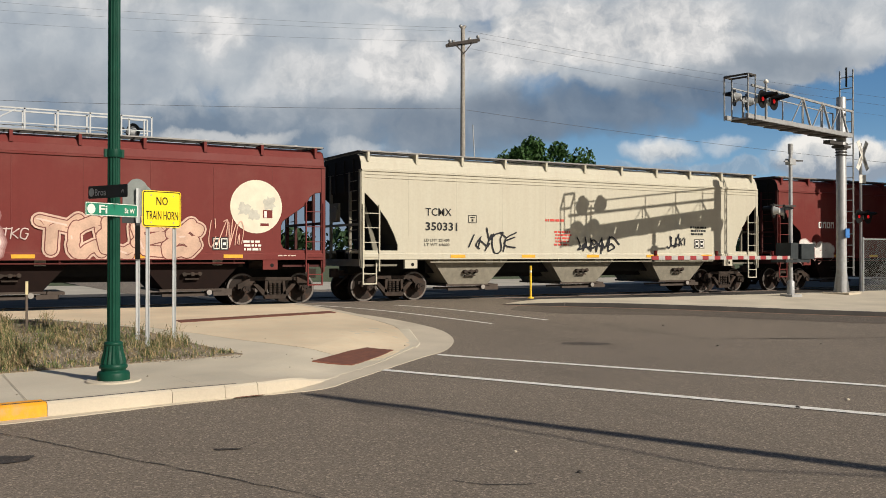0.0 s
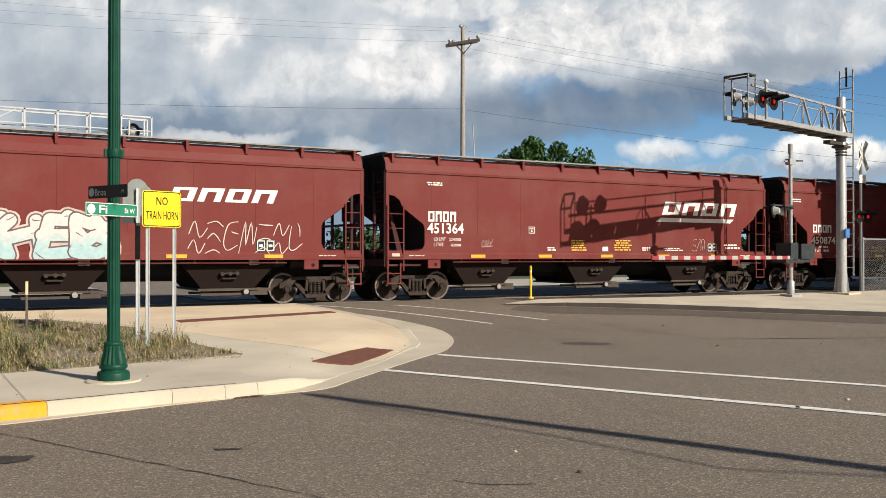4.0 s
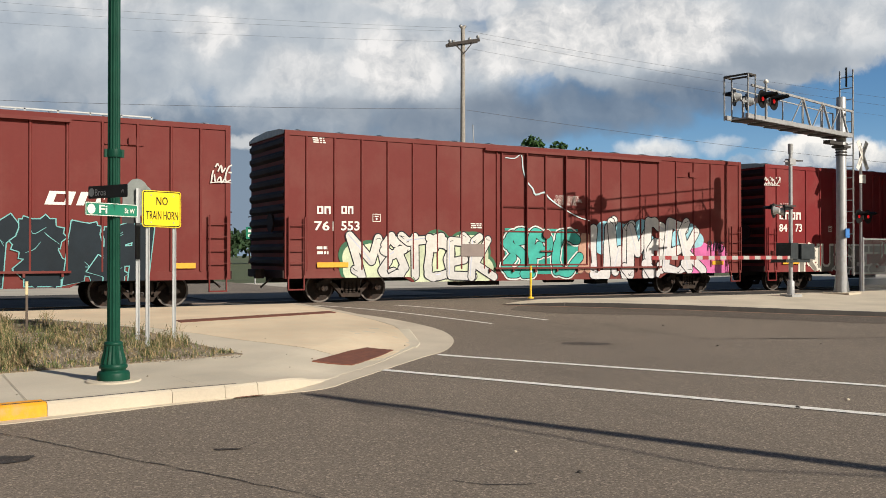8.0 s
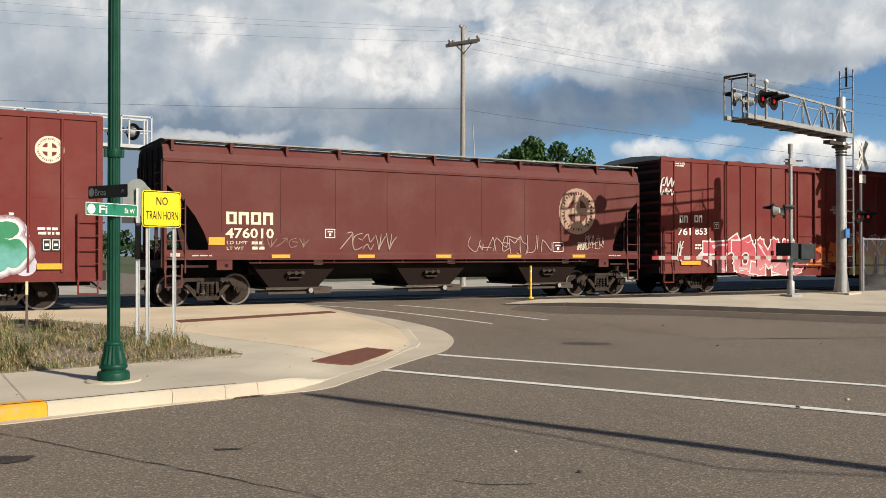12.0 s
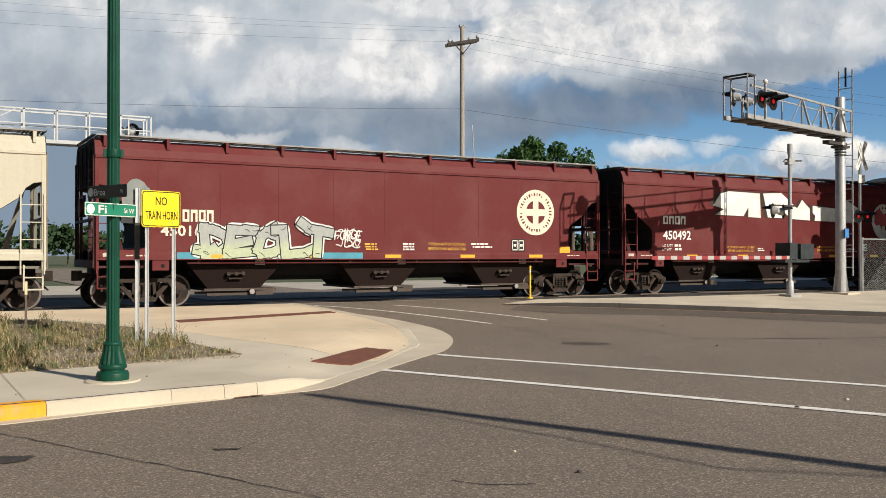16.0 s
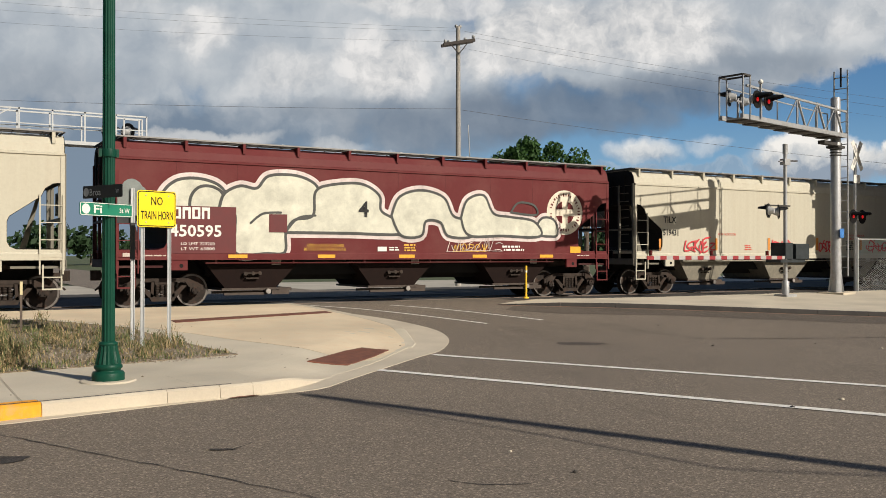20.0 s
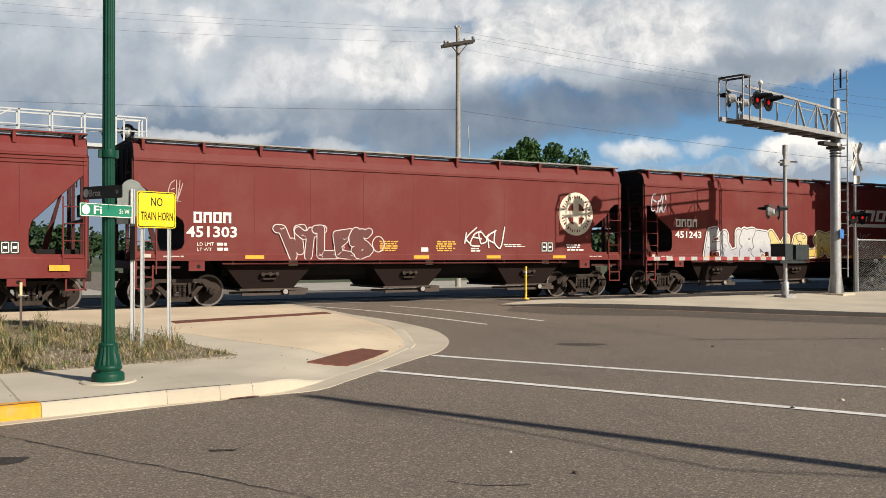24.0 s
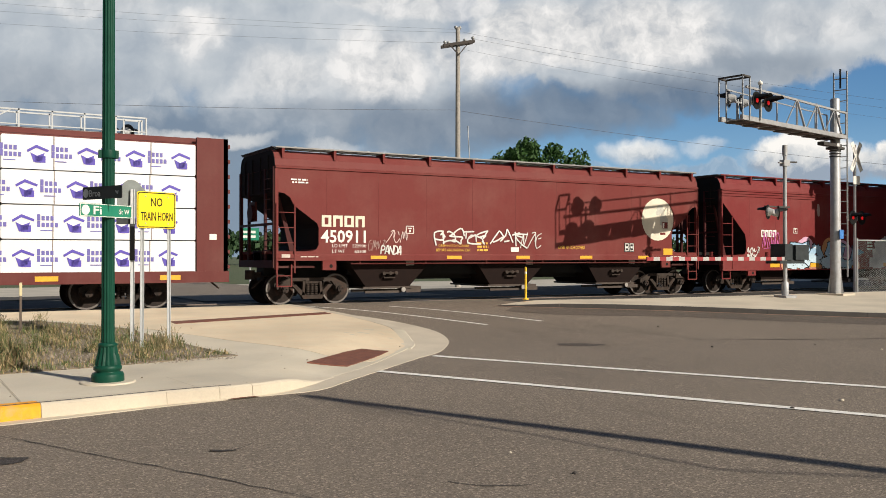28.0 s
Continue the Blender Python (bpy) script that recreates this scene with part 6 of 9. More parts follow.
letters("lettering", "OPEN HATCH COVERS", -2.95, -1.70, 1.73, 0.09, FACE, LETTERY, c_874, 0)
letters("lettering", "BEFORE UNLOADING CAR", -2.95, -1.70, 1.60, 0.08, FACE, LETTERY, c_874, 0)
letters("lettering", "OPEN HATCH COVERS", 1.84, 3.14, 1.76, 0.09, FACE, LETTERY, c_874, 0)
letters("lettering", "BEFORE UNLOADING CAR", 1.84, 3.14, 1.62, 0.09, FACE, LETTERY, c_874, 0)
bars(c_874, -1.31, -0.78, 1.57, 1.87, FACE, 3, LETTERY, 6)
bars(c_874, 0.98, 1.41, 1.58, 1.74, FACE, 2, LETTERW, 1)
data_label(c_874, 4.81, 5.32, 1.59, 1.96)
bars(c_874, 5.93, 6.62, 1.61, 1.90, FACE, 3, LETTERW, 1)
code_box(c_874, -3.74, -3.51, 2.20, 2.43)
block_mark(c_364, -6.95, -5.89, 2.50, 2.83, FACE, LETTERW, 4, 0.0)
letters("lettering", "451364", -6.97, -5.63, 2.14, 0.32, FACE, LETTERW, c_364, 0.03)
letters("lettering", "LD LMT", -6.73, -6.30, 1.90, 0.11, FACE, LETTERW, c_364, 0)
letters("lettering", "LT WT", -6.73, -6.38, 1.72, 0.12, FACE, LETTERW, c_364, 0)
letters("lettering", "224000", -6.18, -5.74, 1.9, 0.09, FACE, LETTERW, c_364, 0)
letters("lettering", "62000", -6.10, -5.74, 1.72, 0.09, FACE, LETTERW, c_364, 0)
bars(c_364, -6.99, -6.28, 3.63, 3.76, FACE, 2, LETTERW, 1)
wedge_mark(c_364, 2.60, 6.74, 2.67, 3.42)
code_box(c_364, -3.08, -2.83, 2.17, 2.40)
bars(c_364, -1.35, -0.54, 1.58, 1.98, FACE, 5, LETTERY, 694)
bars(c_364, 0.62, 1.49, 1.59, 2.00, FACE, 5, LETTERY, 792)
bars(c_364, -2.32, -1.89, 1.58, 1.73, FACE, 2, LETTERW, 1)
bars(c_364, 1.92, 2.43, 1.59, 1.74, FACE, 2, LETTERW, 1)
bars(c_364, 2.96, 3.99, 1.59, 1.72, FACE, 2, LETTERW, 1)
tag(c_364, -4.97, -4.54, 1.70, 1.96, (0.5,0.34,0.3), 19, 3, 0.02)
tag(c_364, 4.41, 5.06, 1.56, 2.06, (0.5,0.36,0.33), 20, 3, 0.02)
data_label(c_364, 5.20, 5.72, 1.56, 1.91)
bars(c_364, 6.09, 7.00, 1.66, 1.88, FACE, 2, LETTERW, 1)
panel(c_364, 0.09, 0.35, 1.58, 1.74, LETTERW)
panel(c_471, -7.34, -5.55, 1.52, 2.87, DARKPATCH)
block_mark(c_471, -7.18, -5.99, 2.49, 2.81, FACE, LETTERW, 4, 0.0)
letters("lettering", "451471", -7.27, -5.85, 2.08, 0.30, FACE, LETTERW, c_471, 0.03)
bars(c_471, -6.87, -5.92, 1.69, 1.95, FACE, 2, LETTERW, 1)
block_mark(c_471, 2.77, 5.84, 2.92, 3.30, FACE, LETTERW, 4, 0.4)
tag(c_471, 3.31, 6.67, 1.49, 2.38, (0.6,0.5,0.47), 21, 7, 0.03)
data_label(c_471, 5.26, 5.84, 1.53, 1.89)
bars(c_471, -7.23, -6.53, 3.60, 3.72, FACE, 1, LETTERW, 1)
block_mark(b_atw, -8.47, -7.14, 2.89, 3.19, FACE, LETTERW, 4, 0.0)
letters("lettering", "841", -8.47, -7.83, 2.40, 0.30, FACE, LETTERW, b_atw, 0.03)
letters("lettering", "73", -7.51, -7.10, 2.41, 0.31, FACE, LETTERW, b_atw, 0.03)
code_box(b_atw, -5.47, -5.23, 2.43, 2.67)
tag(b_atw, -9.37, -8.47, 4.22, 4.56, (0.66, 0.63, 0.59), 22, 5, 0.05)
tag(b_atw, -8.47, -7.92, 3.35, 3.54, (0.6,0.45,0.42), 23, 5, 0.02)
tag(b_atw, -1.08, -0.29, 1.57, 1.93, (0.66, 0.63, 0.59), 24, 4, 0.04)
tag(b_atw, -1.64, -1.18, 1.69, 2.15, (0.66, 0.63, 0.59), 25, 3, 0.04)
tag(b_atw, 1.23, 1.76, 1.57, 2.19, (0.66, 0.63, 0.59), 26, 3, 0.04)
tag(b_atw, -8.50, -7.78, 1.16, 1.63, (0.66, 0.63, 0.59), 27, 4, 0.03)
letters("lettering", "CLOSE AND LOCK", -1.08, -0.03, 4.34, 0.09, FACE, LETTERW, b_atw, 0)
letters("lettering", "BOTH DOORS BEFORE", -1.16, -0.03, 4.22, 0.09, FACE, LETTERW, b_atw, 0)
letters("lettering", "MOVING CAR", -1.08, -0.16, 4.09, 0.09, FACE, LETTERW, b_atw, 0)
bars(b_atw, 6.24, 6.90, 2.65, 3.26, FACE, 4, LETTERW, 1)
bars(b_atw, 6.01, 6.48, 1.64, 1.80, FACE, 1, LETTERW, 1)
data_label(b_atw, 7.03, 7.51, 1.11, 1.52)
bars(b_atw, -8.42, -7.78, 1.54, 1.82, FACE, 2, LETTERW, 1)
block_mark(b_553, -8.36, -7.89, 2.66, 2.89, FACE, LETTERW, 2, 0.0)
block_mark(b_553, -7.58, -7.16, 2.68, 2.91, FACE, LETTERW, 2, 0.0)
letters("lettering", "761", -8.43, -7.78, 2.18, 0.26, FACE, LETTERW, b_553, 0.03)
letters("lettering", "553", -7.58, -6.97, 2.19, 0.27, FACE, LETTERW, b_553, 0.03)
code_box(b_553, -6.54, -6.27, 2.46, 2.70)
bars(b_553, -8.50, -8.02, 4.74, 4.92, FACE, 3, LETTERW, 1)
bars(b_553, -8.36, -7.91, 1.44, 1.73, FACE, 2, LETTERW, 1)
streak(b_553, [(-1.71, 4.67), (-1.33, 4.66), (-1.06, 4.80), (-0.99, 4.31), (-0.83, 3.91), (-0.60, 3.69), (-0.48, 3.48), (-0.10, 3.57), (0.06, 3.40), (0.42, 3.18), (0.78, 3.00), (1.32, 2.77), (1.89, 2.63)], 0.06, (0.50, 0.62, 0.64))
letters("lettering", "CLOSE AND LOCK", 0.37, 1.37, 3.39, 0.10, FACE, LETTERW, b_553, 0)
letters("lettering", "BOTH DOORS BEFORE", 0.30, 1.50, 3.27, 0.10, FACE, LETTERW, b_553, 0)
letters("lettering", "MOVING CAR", 0.49, 1.27, 3.16, 0.09, FACE, LETTERW, b_553, 0)
bars(b_553, -3.05, -2.51, 2.30, 2.49, FACE, 3, LETTERW, 1)
panel(b_553, -3.05, -2.51, 1.55, 1.92, GREYPATCH)
tag(b_u, -5.69, -5.18, 2.84, 3.15, (0.45,0.5,0.12), 50, 3, 0.04)
tag(b_u, -4.87, -4.13, 2.77, 3.10, (0.5,0.55,0.1), 51, 4, 0.05)
tag(b_u, -3.87, -3.28, 2.82, 3.21, (0.45,0.55,0.1), 52, 3, 0.05)
tag(b_u, 8.72, 9.33, 3.44, 3.98, (0.66, 0.63, 0.59), 53, 3, 0.05)
block_mark(b_u, 4.45, 7.47, 2.73, 3.08, FACE, LETTERW, 4, 0.35)
bars(b_u, -8.49, -7.93, 4.83, 5.02, FACE, 3, LETTERW, 1)
block_mark(b_u, -8.44, -7.68, 2.71, 2.94, FACE, LETTERW, 4, 0.0)
letters("lettering", "761", -8.40, -7.68, 2.32, 0.24, FACE, LETTERW, b_u, 0.03)
letters("lettering", "CLOSE AND LOCK", 0.50, 1.48, 3.42, 0.09, FACE, LETTERW, b_u, 0)
letters("lettering", "BOTH DOORS BEFORE", 0.40, 1.60, 3.31, 0.09, FACE, LETTERW, b_u, 0)
letters("lettering", "MOVING CAR", 0.66, 1.32, 3.21, 0.09, FACE, LETTERW, b_u, 0)
tag(b_853, -9.36, -8.68, 3.67, 4.34, (0.66, 0.63, 0.59), 61, 3, 0.06)
block_mark(b_853, -8.37, -7.91, 2.66, 2.93, FACE, LETTERW, 2, 0.0)
block_mark(b_853, -7.61, -7.17, 2.68, 2.95, FACE, LETTERW, 2, 0.0)
letters("lettering", "761", -8.44, -7.78, 2.20, 0.26, FACE, LETTERW, b_853, 0.03)
letters("lettering", "853", -7.57, -6.94, 2.22, 0.25, FACE, LETTERW, b_853, 0.03)
code_box(b_853, -6.58, -6.30, 2.45, 2.70)
bars(b_853, -7.57, -6.94, 1.64, 1.88, FACE, 2, LETTERW, 3)
bars(b_853, -8.59, -8.00, 4.74, 4.97, FACE, 3, LETTERW, 1)
block_mark(b_853, 4.49, 7.34, 2.89, 3.10, FACE, LETTERW, 4, 0.35)
tag(b_853, -1.64, -1.25, 1.29, 1.86, (0.66, 0.63, 0.59), 65, 2, 0.04)
tag(b_853, 8.73, 9.46, 2.93, 3.42, (0.66, 0.63, 0.59), 66, 3, 0.05)
data_label(b_853, 7.09, 7.48, 1.57, 1.92)
tag(b_853, -8.48, -8.22, 1.22, 1.98, (0.66, 0.63, 0.59), 67, 2, 0.06)
letters("lettering", "CLOSE AND LOCK", 0.31, 1.31, 3.41, 0.10, FACE, LETTERW, b_853, 0)
letters("lettering", "BOTH DOORS BEFORE", 0.24, 1.43, 3.29, 0.10, FACE, LETTERW, b_853, 0)
letters("lettering", "MOVING CAR", 0.41, 1.21, 3.17, 0.10, FACE, LETTERW, b_853, 0)
block_mark(c_476, -6.75, -5.33, 2.31, 2.66, FACE, CREAMLOGO, 4, 0.0)
letters("lettering", "476010", -6.75, -5.34, 1.93, 0.27, FACE, CREAMLOGO, c_476, 0.03)
emblem(c_476, 5.64, 2.96, 0.80, False, BROWNRED, simple_once("faded_emblem", (0.40, 0.26, 0.19), 0.65))
tag(c_476, -3.28, -1.45, 1.60, 2.12, (0.40,0.30,0.25), 71, 5, 0.03)
tag(c_476, -5.93, -4.30, 1.66, 1.94, (0.3,0.2,0.15), 72, 5, 0.02)
scrawl(c_476, "ULANEMDUIN", 1.30, 4.36, 1.60, 1.98, (0.46, 0.34, 0.29), 0.022, 73, loose=0.45)
scrawl(c_476, "EMUDA", 5.98, 6.74, 1.72, 2.06, (0.46, 0.36, 0.32), 0.022, 74, loose=0.45)
code_box(c_476, 4.58, 5.03, 1.55, 1.88)
bars(c_476, 5.62, 6.14, 1.62, 1.90, FACE, 4, CREAMLOGO, 476)
code_box(c_476, -3.76, -3.44, 1.95, 2.22)
letters("lettering", "LD LMT", -6.71, -6.12, 1.75, 0.09, FACE, CREAMLOGO, c_476, 0)
letters("lettering", "LT WT", -6.71, -6.23, 1.59, 0.09, FACE, CREAMLOGO, c_476, 0)
bars(c_476, -6.00, -5.57, 1.57, 1.86, FACE, 2, CREAMLOGO, 1)
panel(c_476, -7.22, -6.77, 1.73, 1.94, ORANGE)
emblem(b_834, 8.07, 4.13, 0.35, False, MAROON)
data_label(b_834, 7.89, 8.34, 1.54, 1.87)
bars(b_834, 6.57, 6.85, 1.96, 2.52, FACE, 5, LETTERW, 1)
bars(b_834, 7.13, 7.27, 1.96, 2.53, FACE, 5, LETTERW, 1)
bars(b_834, 7.78, 8.41, 1.94, 2.17, FACE, 2, LETTERW, 1)
tag(b_834, 4.92, 5.09, 2.22, 2.48, (0.66, 0.63, 0.59), 84, 2, 0.05)
block_mark(b_834, -8.23, -7.56, 2.32, 2.60, FACE, LETTERW, 2, 0.0)
block_mark(b_834, -7.12, -6.56, 2.34, 2.62, FACE, LETTERW, 2, 0.0)
letters("lettering", "760", -8.28, -7.56, 1.78, 0.30, FACE, LETTERW, b_834, 0.03)
letters("lettering", "834", -7.14, -6.56, 1.79, 0.30, FACE, LETTERW, b_834, 0.03)
tag(b_834, -5.91, -3.20, 2.28, 2.96, (0.66, 0.63, 0.59), 86, 6, 0.03)
tag(b_834, -4.37, -1.23, 0.84, 2.52, (0.66, 0.63, 0.59), 87, 6, 0.03)
bars(b_834, -1.22, 0.12, 3.89, 4.07, FACE, 1, LETTERW, 1)
letters("lettering", "450492", -6.57, -5.17, 2.03, 0.32, FACE, LETTERW, c_492, 0.03)
block_mark(c_492, -6.59, -5.42, 2.59, 2.90, FACE, LETTERW, 4, 0.0)
emblem(c_492, 6.39, 2.91, 0.77, False, DKRED)
letters("lettering", "MUST OPEN HATCH COVERS", -3.26, -1.75, 1.71, 0.08, FACE, LETTERY, c_492, 0)
letters("lettering", "BEFORE UNLOADING CAR", -3.21, -1.79, 1.58, 0.08, FACE, LETTERY, c_492, 0)
letters("lettering", "MUST OPEN HATCH COVERS", 1.94, 3.42, 1.74, 0.08, FACE, LETTERY, c_492, 0)
letters("lettering", "BEFORE UNLOADING CAR", 2.00, 3.38, 1.60, 0.09, FACE, LETTERY, c_492, 0)
bars(c_492, -1.56, -1.12, 1.59, 1.73, FACE, 2, LETTERW, 1)
bars(c_492, 0.15, 0.67, 1.58, 1.79, FACE, 3, LETTERY, 1)
data_label(c_492, 4.82, 5.28, 1.59, 1.95)
letters("lettering", "LD LMT", -6.60, -6.09, 1.76, 0.09, FACE, LETTERW, c_492, 0)
letters("lettering", "LT WT", -6.60, -6.16, 1.60, 0.10, FACE, LETTERW, c_492, 0)
bars(c_492, -6.01, -5.61, 1.59, 1.87, FACE, 2, LETTERW, 1)
panel(c_492, -0.54, -0.23, 1.61, 1.75, LETTERW)
panel(c_492, 6.65, 7.14, 1.54, 1.74, ORANGE)
bars(c_492, 3.66, 4.61, 1.55, 1.75, FACE, 2, LETTERW, 1)
block_mark(c_167, -6.16, -5.27, 2.36, 2.69, FACE, CREAMLOGO, 4, 0.0)
letters("lettering", "450167", -6.73, -5.37, 1.97, 0.28, FACE, CREAMLOGO, c_167, 0.03)
emblem(c_167, 5.67, 2.88, 0.77, False, DKRED)
tag(c_167, -1.61, -0.83, 1.70, 2.24, (0.66, 0.63, 0.59), 103, 4, 0.035)
data_label(c_167, 4.68, 5.21, 1.57, 1.97)
letters("lettering", "OPEN HATCH COVERS", 1.53, 2.91, 1.75, 0.09, FACE, LETTERY, c_167, 0)
letters("lettering", "BEFORE UNLOADING CAR", 1.53, 2.91, 1.60, 0.09, FACE, LETTERY, c_167, 0)
bars(c_167, -0.68, -0.17, 1.58, 1.82, FACE, 3, LETTERY, 1)
bars(c_167, 0.61, 1.13, 1.58, 1.83, FACE, 3, LETTERW, 1)
bars(c_167, 3.10, 3.97, 1.66, 1.85, FACE, 2, LETTERW, 1)
panel(c_167, 6.67, 7.11, 1.52, 1.73, ORANGE)
letters("lettering", "TILX", -6.92, -6.26, 2.64, 0.24, FACE, LETTERK, c_403, 0.03)
letters("lettering", "519403", -6.98, -5.91, 2.13, 0.25, FACE, LETTERK, c_403, 0.03)
panel(c_403, -4.39, -4.28, 1.60, 2.04, STRIPORANGE)
panel(c_403, -1.44, -1.32, 1.61, 2.08, STRIPORANGE)
panel(c_403, 1.48, 1.62, 1.62, 2.12, STRIPORANGE)
panel(c_403, 4.35, 4.51, 1.63, 2.15, STRIPORANGE)
panel(c_403, 7.19, 7.36, 1.64, 2.19, STRIPORANGE)
letters("lettering", "OPEN HATCH COVERS", 3.48, 4.70, 2.24, 0.08, FACE, LETTERR, c_403, 0)
letters("lettering", "BEFORE UNLOADING CAR", 3.48, 4.70, 2.12, 0.08, FACE, LETTERR, c_403, 0)
bars(c_403, 3.46, 4.01, 1.65, 2.04, FACE, 5, LETTERK, 1)
bars(c_403, 2.49, 2.91, 1.64, 1.85, FACE, 3, LETTERR, 1)
bars(c_403, -4.48, -3.31, 2.15, 2.31, FACE, 2, LETTERR, 1)
bars(c_403, 6.39, 7.15, 1.66, 2.11, FACE, 3, LETTERK, 1)
bars(c_403, 0.74, 1.17, 1.61, 1.74, FACE, 2, LETTERK, 1)
panel(c_403, -0.06, 0.24, 1.62, 1.78, GREYPATCH)
code_box(c_403, -5.34, -5.15, 2.39, 2.59)
letters("lettering", "TILX", -7.02, -6.38, 2.65, 0.23, FACE, LETTERK, c_431, 0.03)
letters("lettering", "519431", -7.03, -6.27, 2.18, 0.22, FACE, LETTERK, c_431, 0.03)
panel(c_431, -7.25, -7.14, 1.62, 2.05, STRIPORANGE)
panel(c_431, -4.35, -4.22, 1.63, 2.09, STRIPORANGE)
panel(c_431, -1.39, -1.25, 1.64, 2.13, STRIPORANGE)
panel(c_431, 1.53, 1.69, 1.65, 2.17, STRIPORANGE)
panel(c_431, 4.40, 4.57, 1.66, 2.20, STRIPORANGE)
panel(c_431, 7.27, 7.45, 1.82, 2.39, STRIPORANGE)
letters("lettering", "OPEN HATCH COVERS", 3.53, 4.74, 2.24, 0.09, FACE, LETTERR, c_431, 0)
letters("lettering", "BEFORE UNLOADING CAR", 3.53, 4.74, 2.11, 0.09, FACE, LETTERR, c_431, 0)
letters("lettering", "BEFORE UNLOADING CAR", -4.18, -3.21, 2.21, 0.09, FACE, LETTERR, c_431, 0)
bars(c_431, -2.72, -2.30, 1.63, 1.86, FACE, 3, LETTERR, 1)
bars(c_431, 3.47, 4.10, 1.64, 2.05, FACE, 5, LETTERK, 1)
bars(c_431, 6.38, 7.06, 1.67, 2.14, FACE, 4, LETTERK, 1)
bubble(c_595, -7.26, -5.41, 2.64, 3.56, HUMP, [], (0.60, 0.585, 0.48), (0.085, 0.085, 0.08), 0.085, 0, (0.66, 0.56, 0.53))
bubble(c_595, -6.47, -5.47, 2.65, 3.36, HUMP, [], (0.60, 0.585, 0.48), (0.085, 0.085, 0.08), 0.085, 1, (0.66, 0.56, 0.53))
bubble(c_595, 5.23, 6.13, 2.08, 2.73, HUMP, [], (0.60, 0.585, 0.48), (0.085, 0.085, 0.08), 0.085, 2, (0.66, 0.56, 0.53))
bubble(c_595, -5.63, -2.62, 1.49, 3.76, FORM_G, [[(0.30, 0.38), (0.42, 0.50), (0.60, 0.52)]], (0.60, 0.585, 0.48), (0.085, 0.085, 0.08), 0.085, 3, (0.66, 0.56, 0.53))
bubble(c_595, -3.69, 0.18, 2.10, 3.60, FORM_H, [[(0.0, 0.0), (0.10, 0.28), (0.24, 0.34)]], (0.60, 0.585, 0.48), (0.085, 0.085, 0.08), 0.085, 4, (0.66, 0.56, 0.53))
bubble(c_595, -0.26, 2.66, 2.05, 3.48, FORM_I, [], (0.60, 0.585, 0.48), (0.085, 0.085, 0.08), 0.085, 5, (0.66, 0.56, 0.53))
bubble(c_595, 2.25, 5.39, 2.08, 3.39, FORM_J, [[(0.62, 0.60), (0.72, 0.85), (0.92, 0.80), (0.95, 0.55), (0.62, 0.60)]], (0.60, 0.585, 0.48), (0.085, 0.085, 0.08), 0.085, 6, (0.66, 0.56, 0.53))
panel(c_595, -7.05, -5.15, 1.49, 2.79, CARPATCH, 0.03)
block_mark(c_595, -6.93, -5.87, 2.44, 2.76, FACE2, LETTERW, 4, 0.0)
letters("lettering", "450595", -7.00, -5.57, 1.96, 0.31, FACE2, LETTERW, c_595, 0.03)
letters("lettering", "LD LMT 223200", -6.69, -5.76, 1.72, 0.08, FACE2, LETTERW, c_595, 0)
letters("lettering", "LT WT 63800", -6.69, -5.76, 1.58, 0.08, FACE2, LETTERW, c_595, 0)
panel(c_595, -4.18, -3.64, 2.10, 2.62, CARPATCH, 0.03)
letters("lettering", "4", -1.37, -1.03, 2.61, 0.46, FACE2, LETTERK, c_595, 0.03)
emblem(c_595, 6.46, 2.91, 0.77, False, DKRED)
tag(c_595, 1.68, 3.89, 1.55, 2.07, (0.55,0.45,0.42), 126, 6, 0.03)
tag(c_595, 1.93, 3.27, 1.55, 1.81, (0.7,0.4,0.05), 127, 5, 0.03)
letters("lettering", "OPEN HATCH COVERS", -3.01, -1.85, 1.69, 0.09, FACE, LETTERY, c_595, 0)
letters("lettering", "BEFORE UNLOADING CAR", -3.11, -1.78, 1.58, 0.08, FACE, LETTERY, c_595, 0)
panel(c_595, -0.72, -0.41, 1.56, 1.70, LETTERW)
bars(c_595, -0.34, 0.06, 1.57, 1.71, FACE, 2, LETTERW, 1)
bars(c_595, 0.18, 0.70, 1.55, 1.80, FACE, 3, LETTERY, 1)
bars(c_595, 3.85, 4.76, 1.56, 1.78, FACE, 2, LETTERW, 1)
panel(c_595, 6.69, 7.14, 1.52, 1.74, ORANGE)
letters("lettering", "519398", -7.01, -5.94, 2.15, 0.23, FACE, LETTERK, c_398, 0.03)
letters("lettering", "TILX", -7.06, -6.34, 2.61, 0.23, FACE, LETTERK, c_398, 0.03)
panel(c_398, -7.23, -7.11, 1.60, 1.99, STRIPORANGE)
panel(c_398, -4.32, -4.19, 1.60, 2.02, STRIPORANGE)
panel(c_398, -1.42, -1.27, 1.61, 2.06, STRIPORANGE)
panel(c_398, 1.47, 1.64, 1.62, 2.09, STRIPORANGE)
panel(c_398, 4.34, 4.52, 1.63, 2.05, STRIPORANGE)
letters("lettering", "OPEN HATCH COVERS", -4.39, -3.16, 2.29, 0.08, FACE, LETTERR, c_398, 0)
letters("lettering", "BEFORE UNLOADING CAR", -4.39, -3.16, 2.16, 0.08, FACE, LETTERR, c_398, 0)
letters("lettering", "OPEN HATCH COVERS", 3.49, 4.62, 2.42, 0.09, FACE, LETTERR, c_398, 0)
letters("lettering", "BEFORE UNLOADING CAR", 3.49, 4.62, 2.27, 0.09, FACE, LETTERR, c_398, 0)
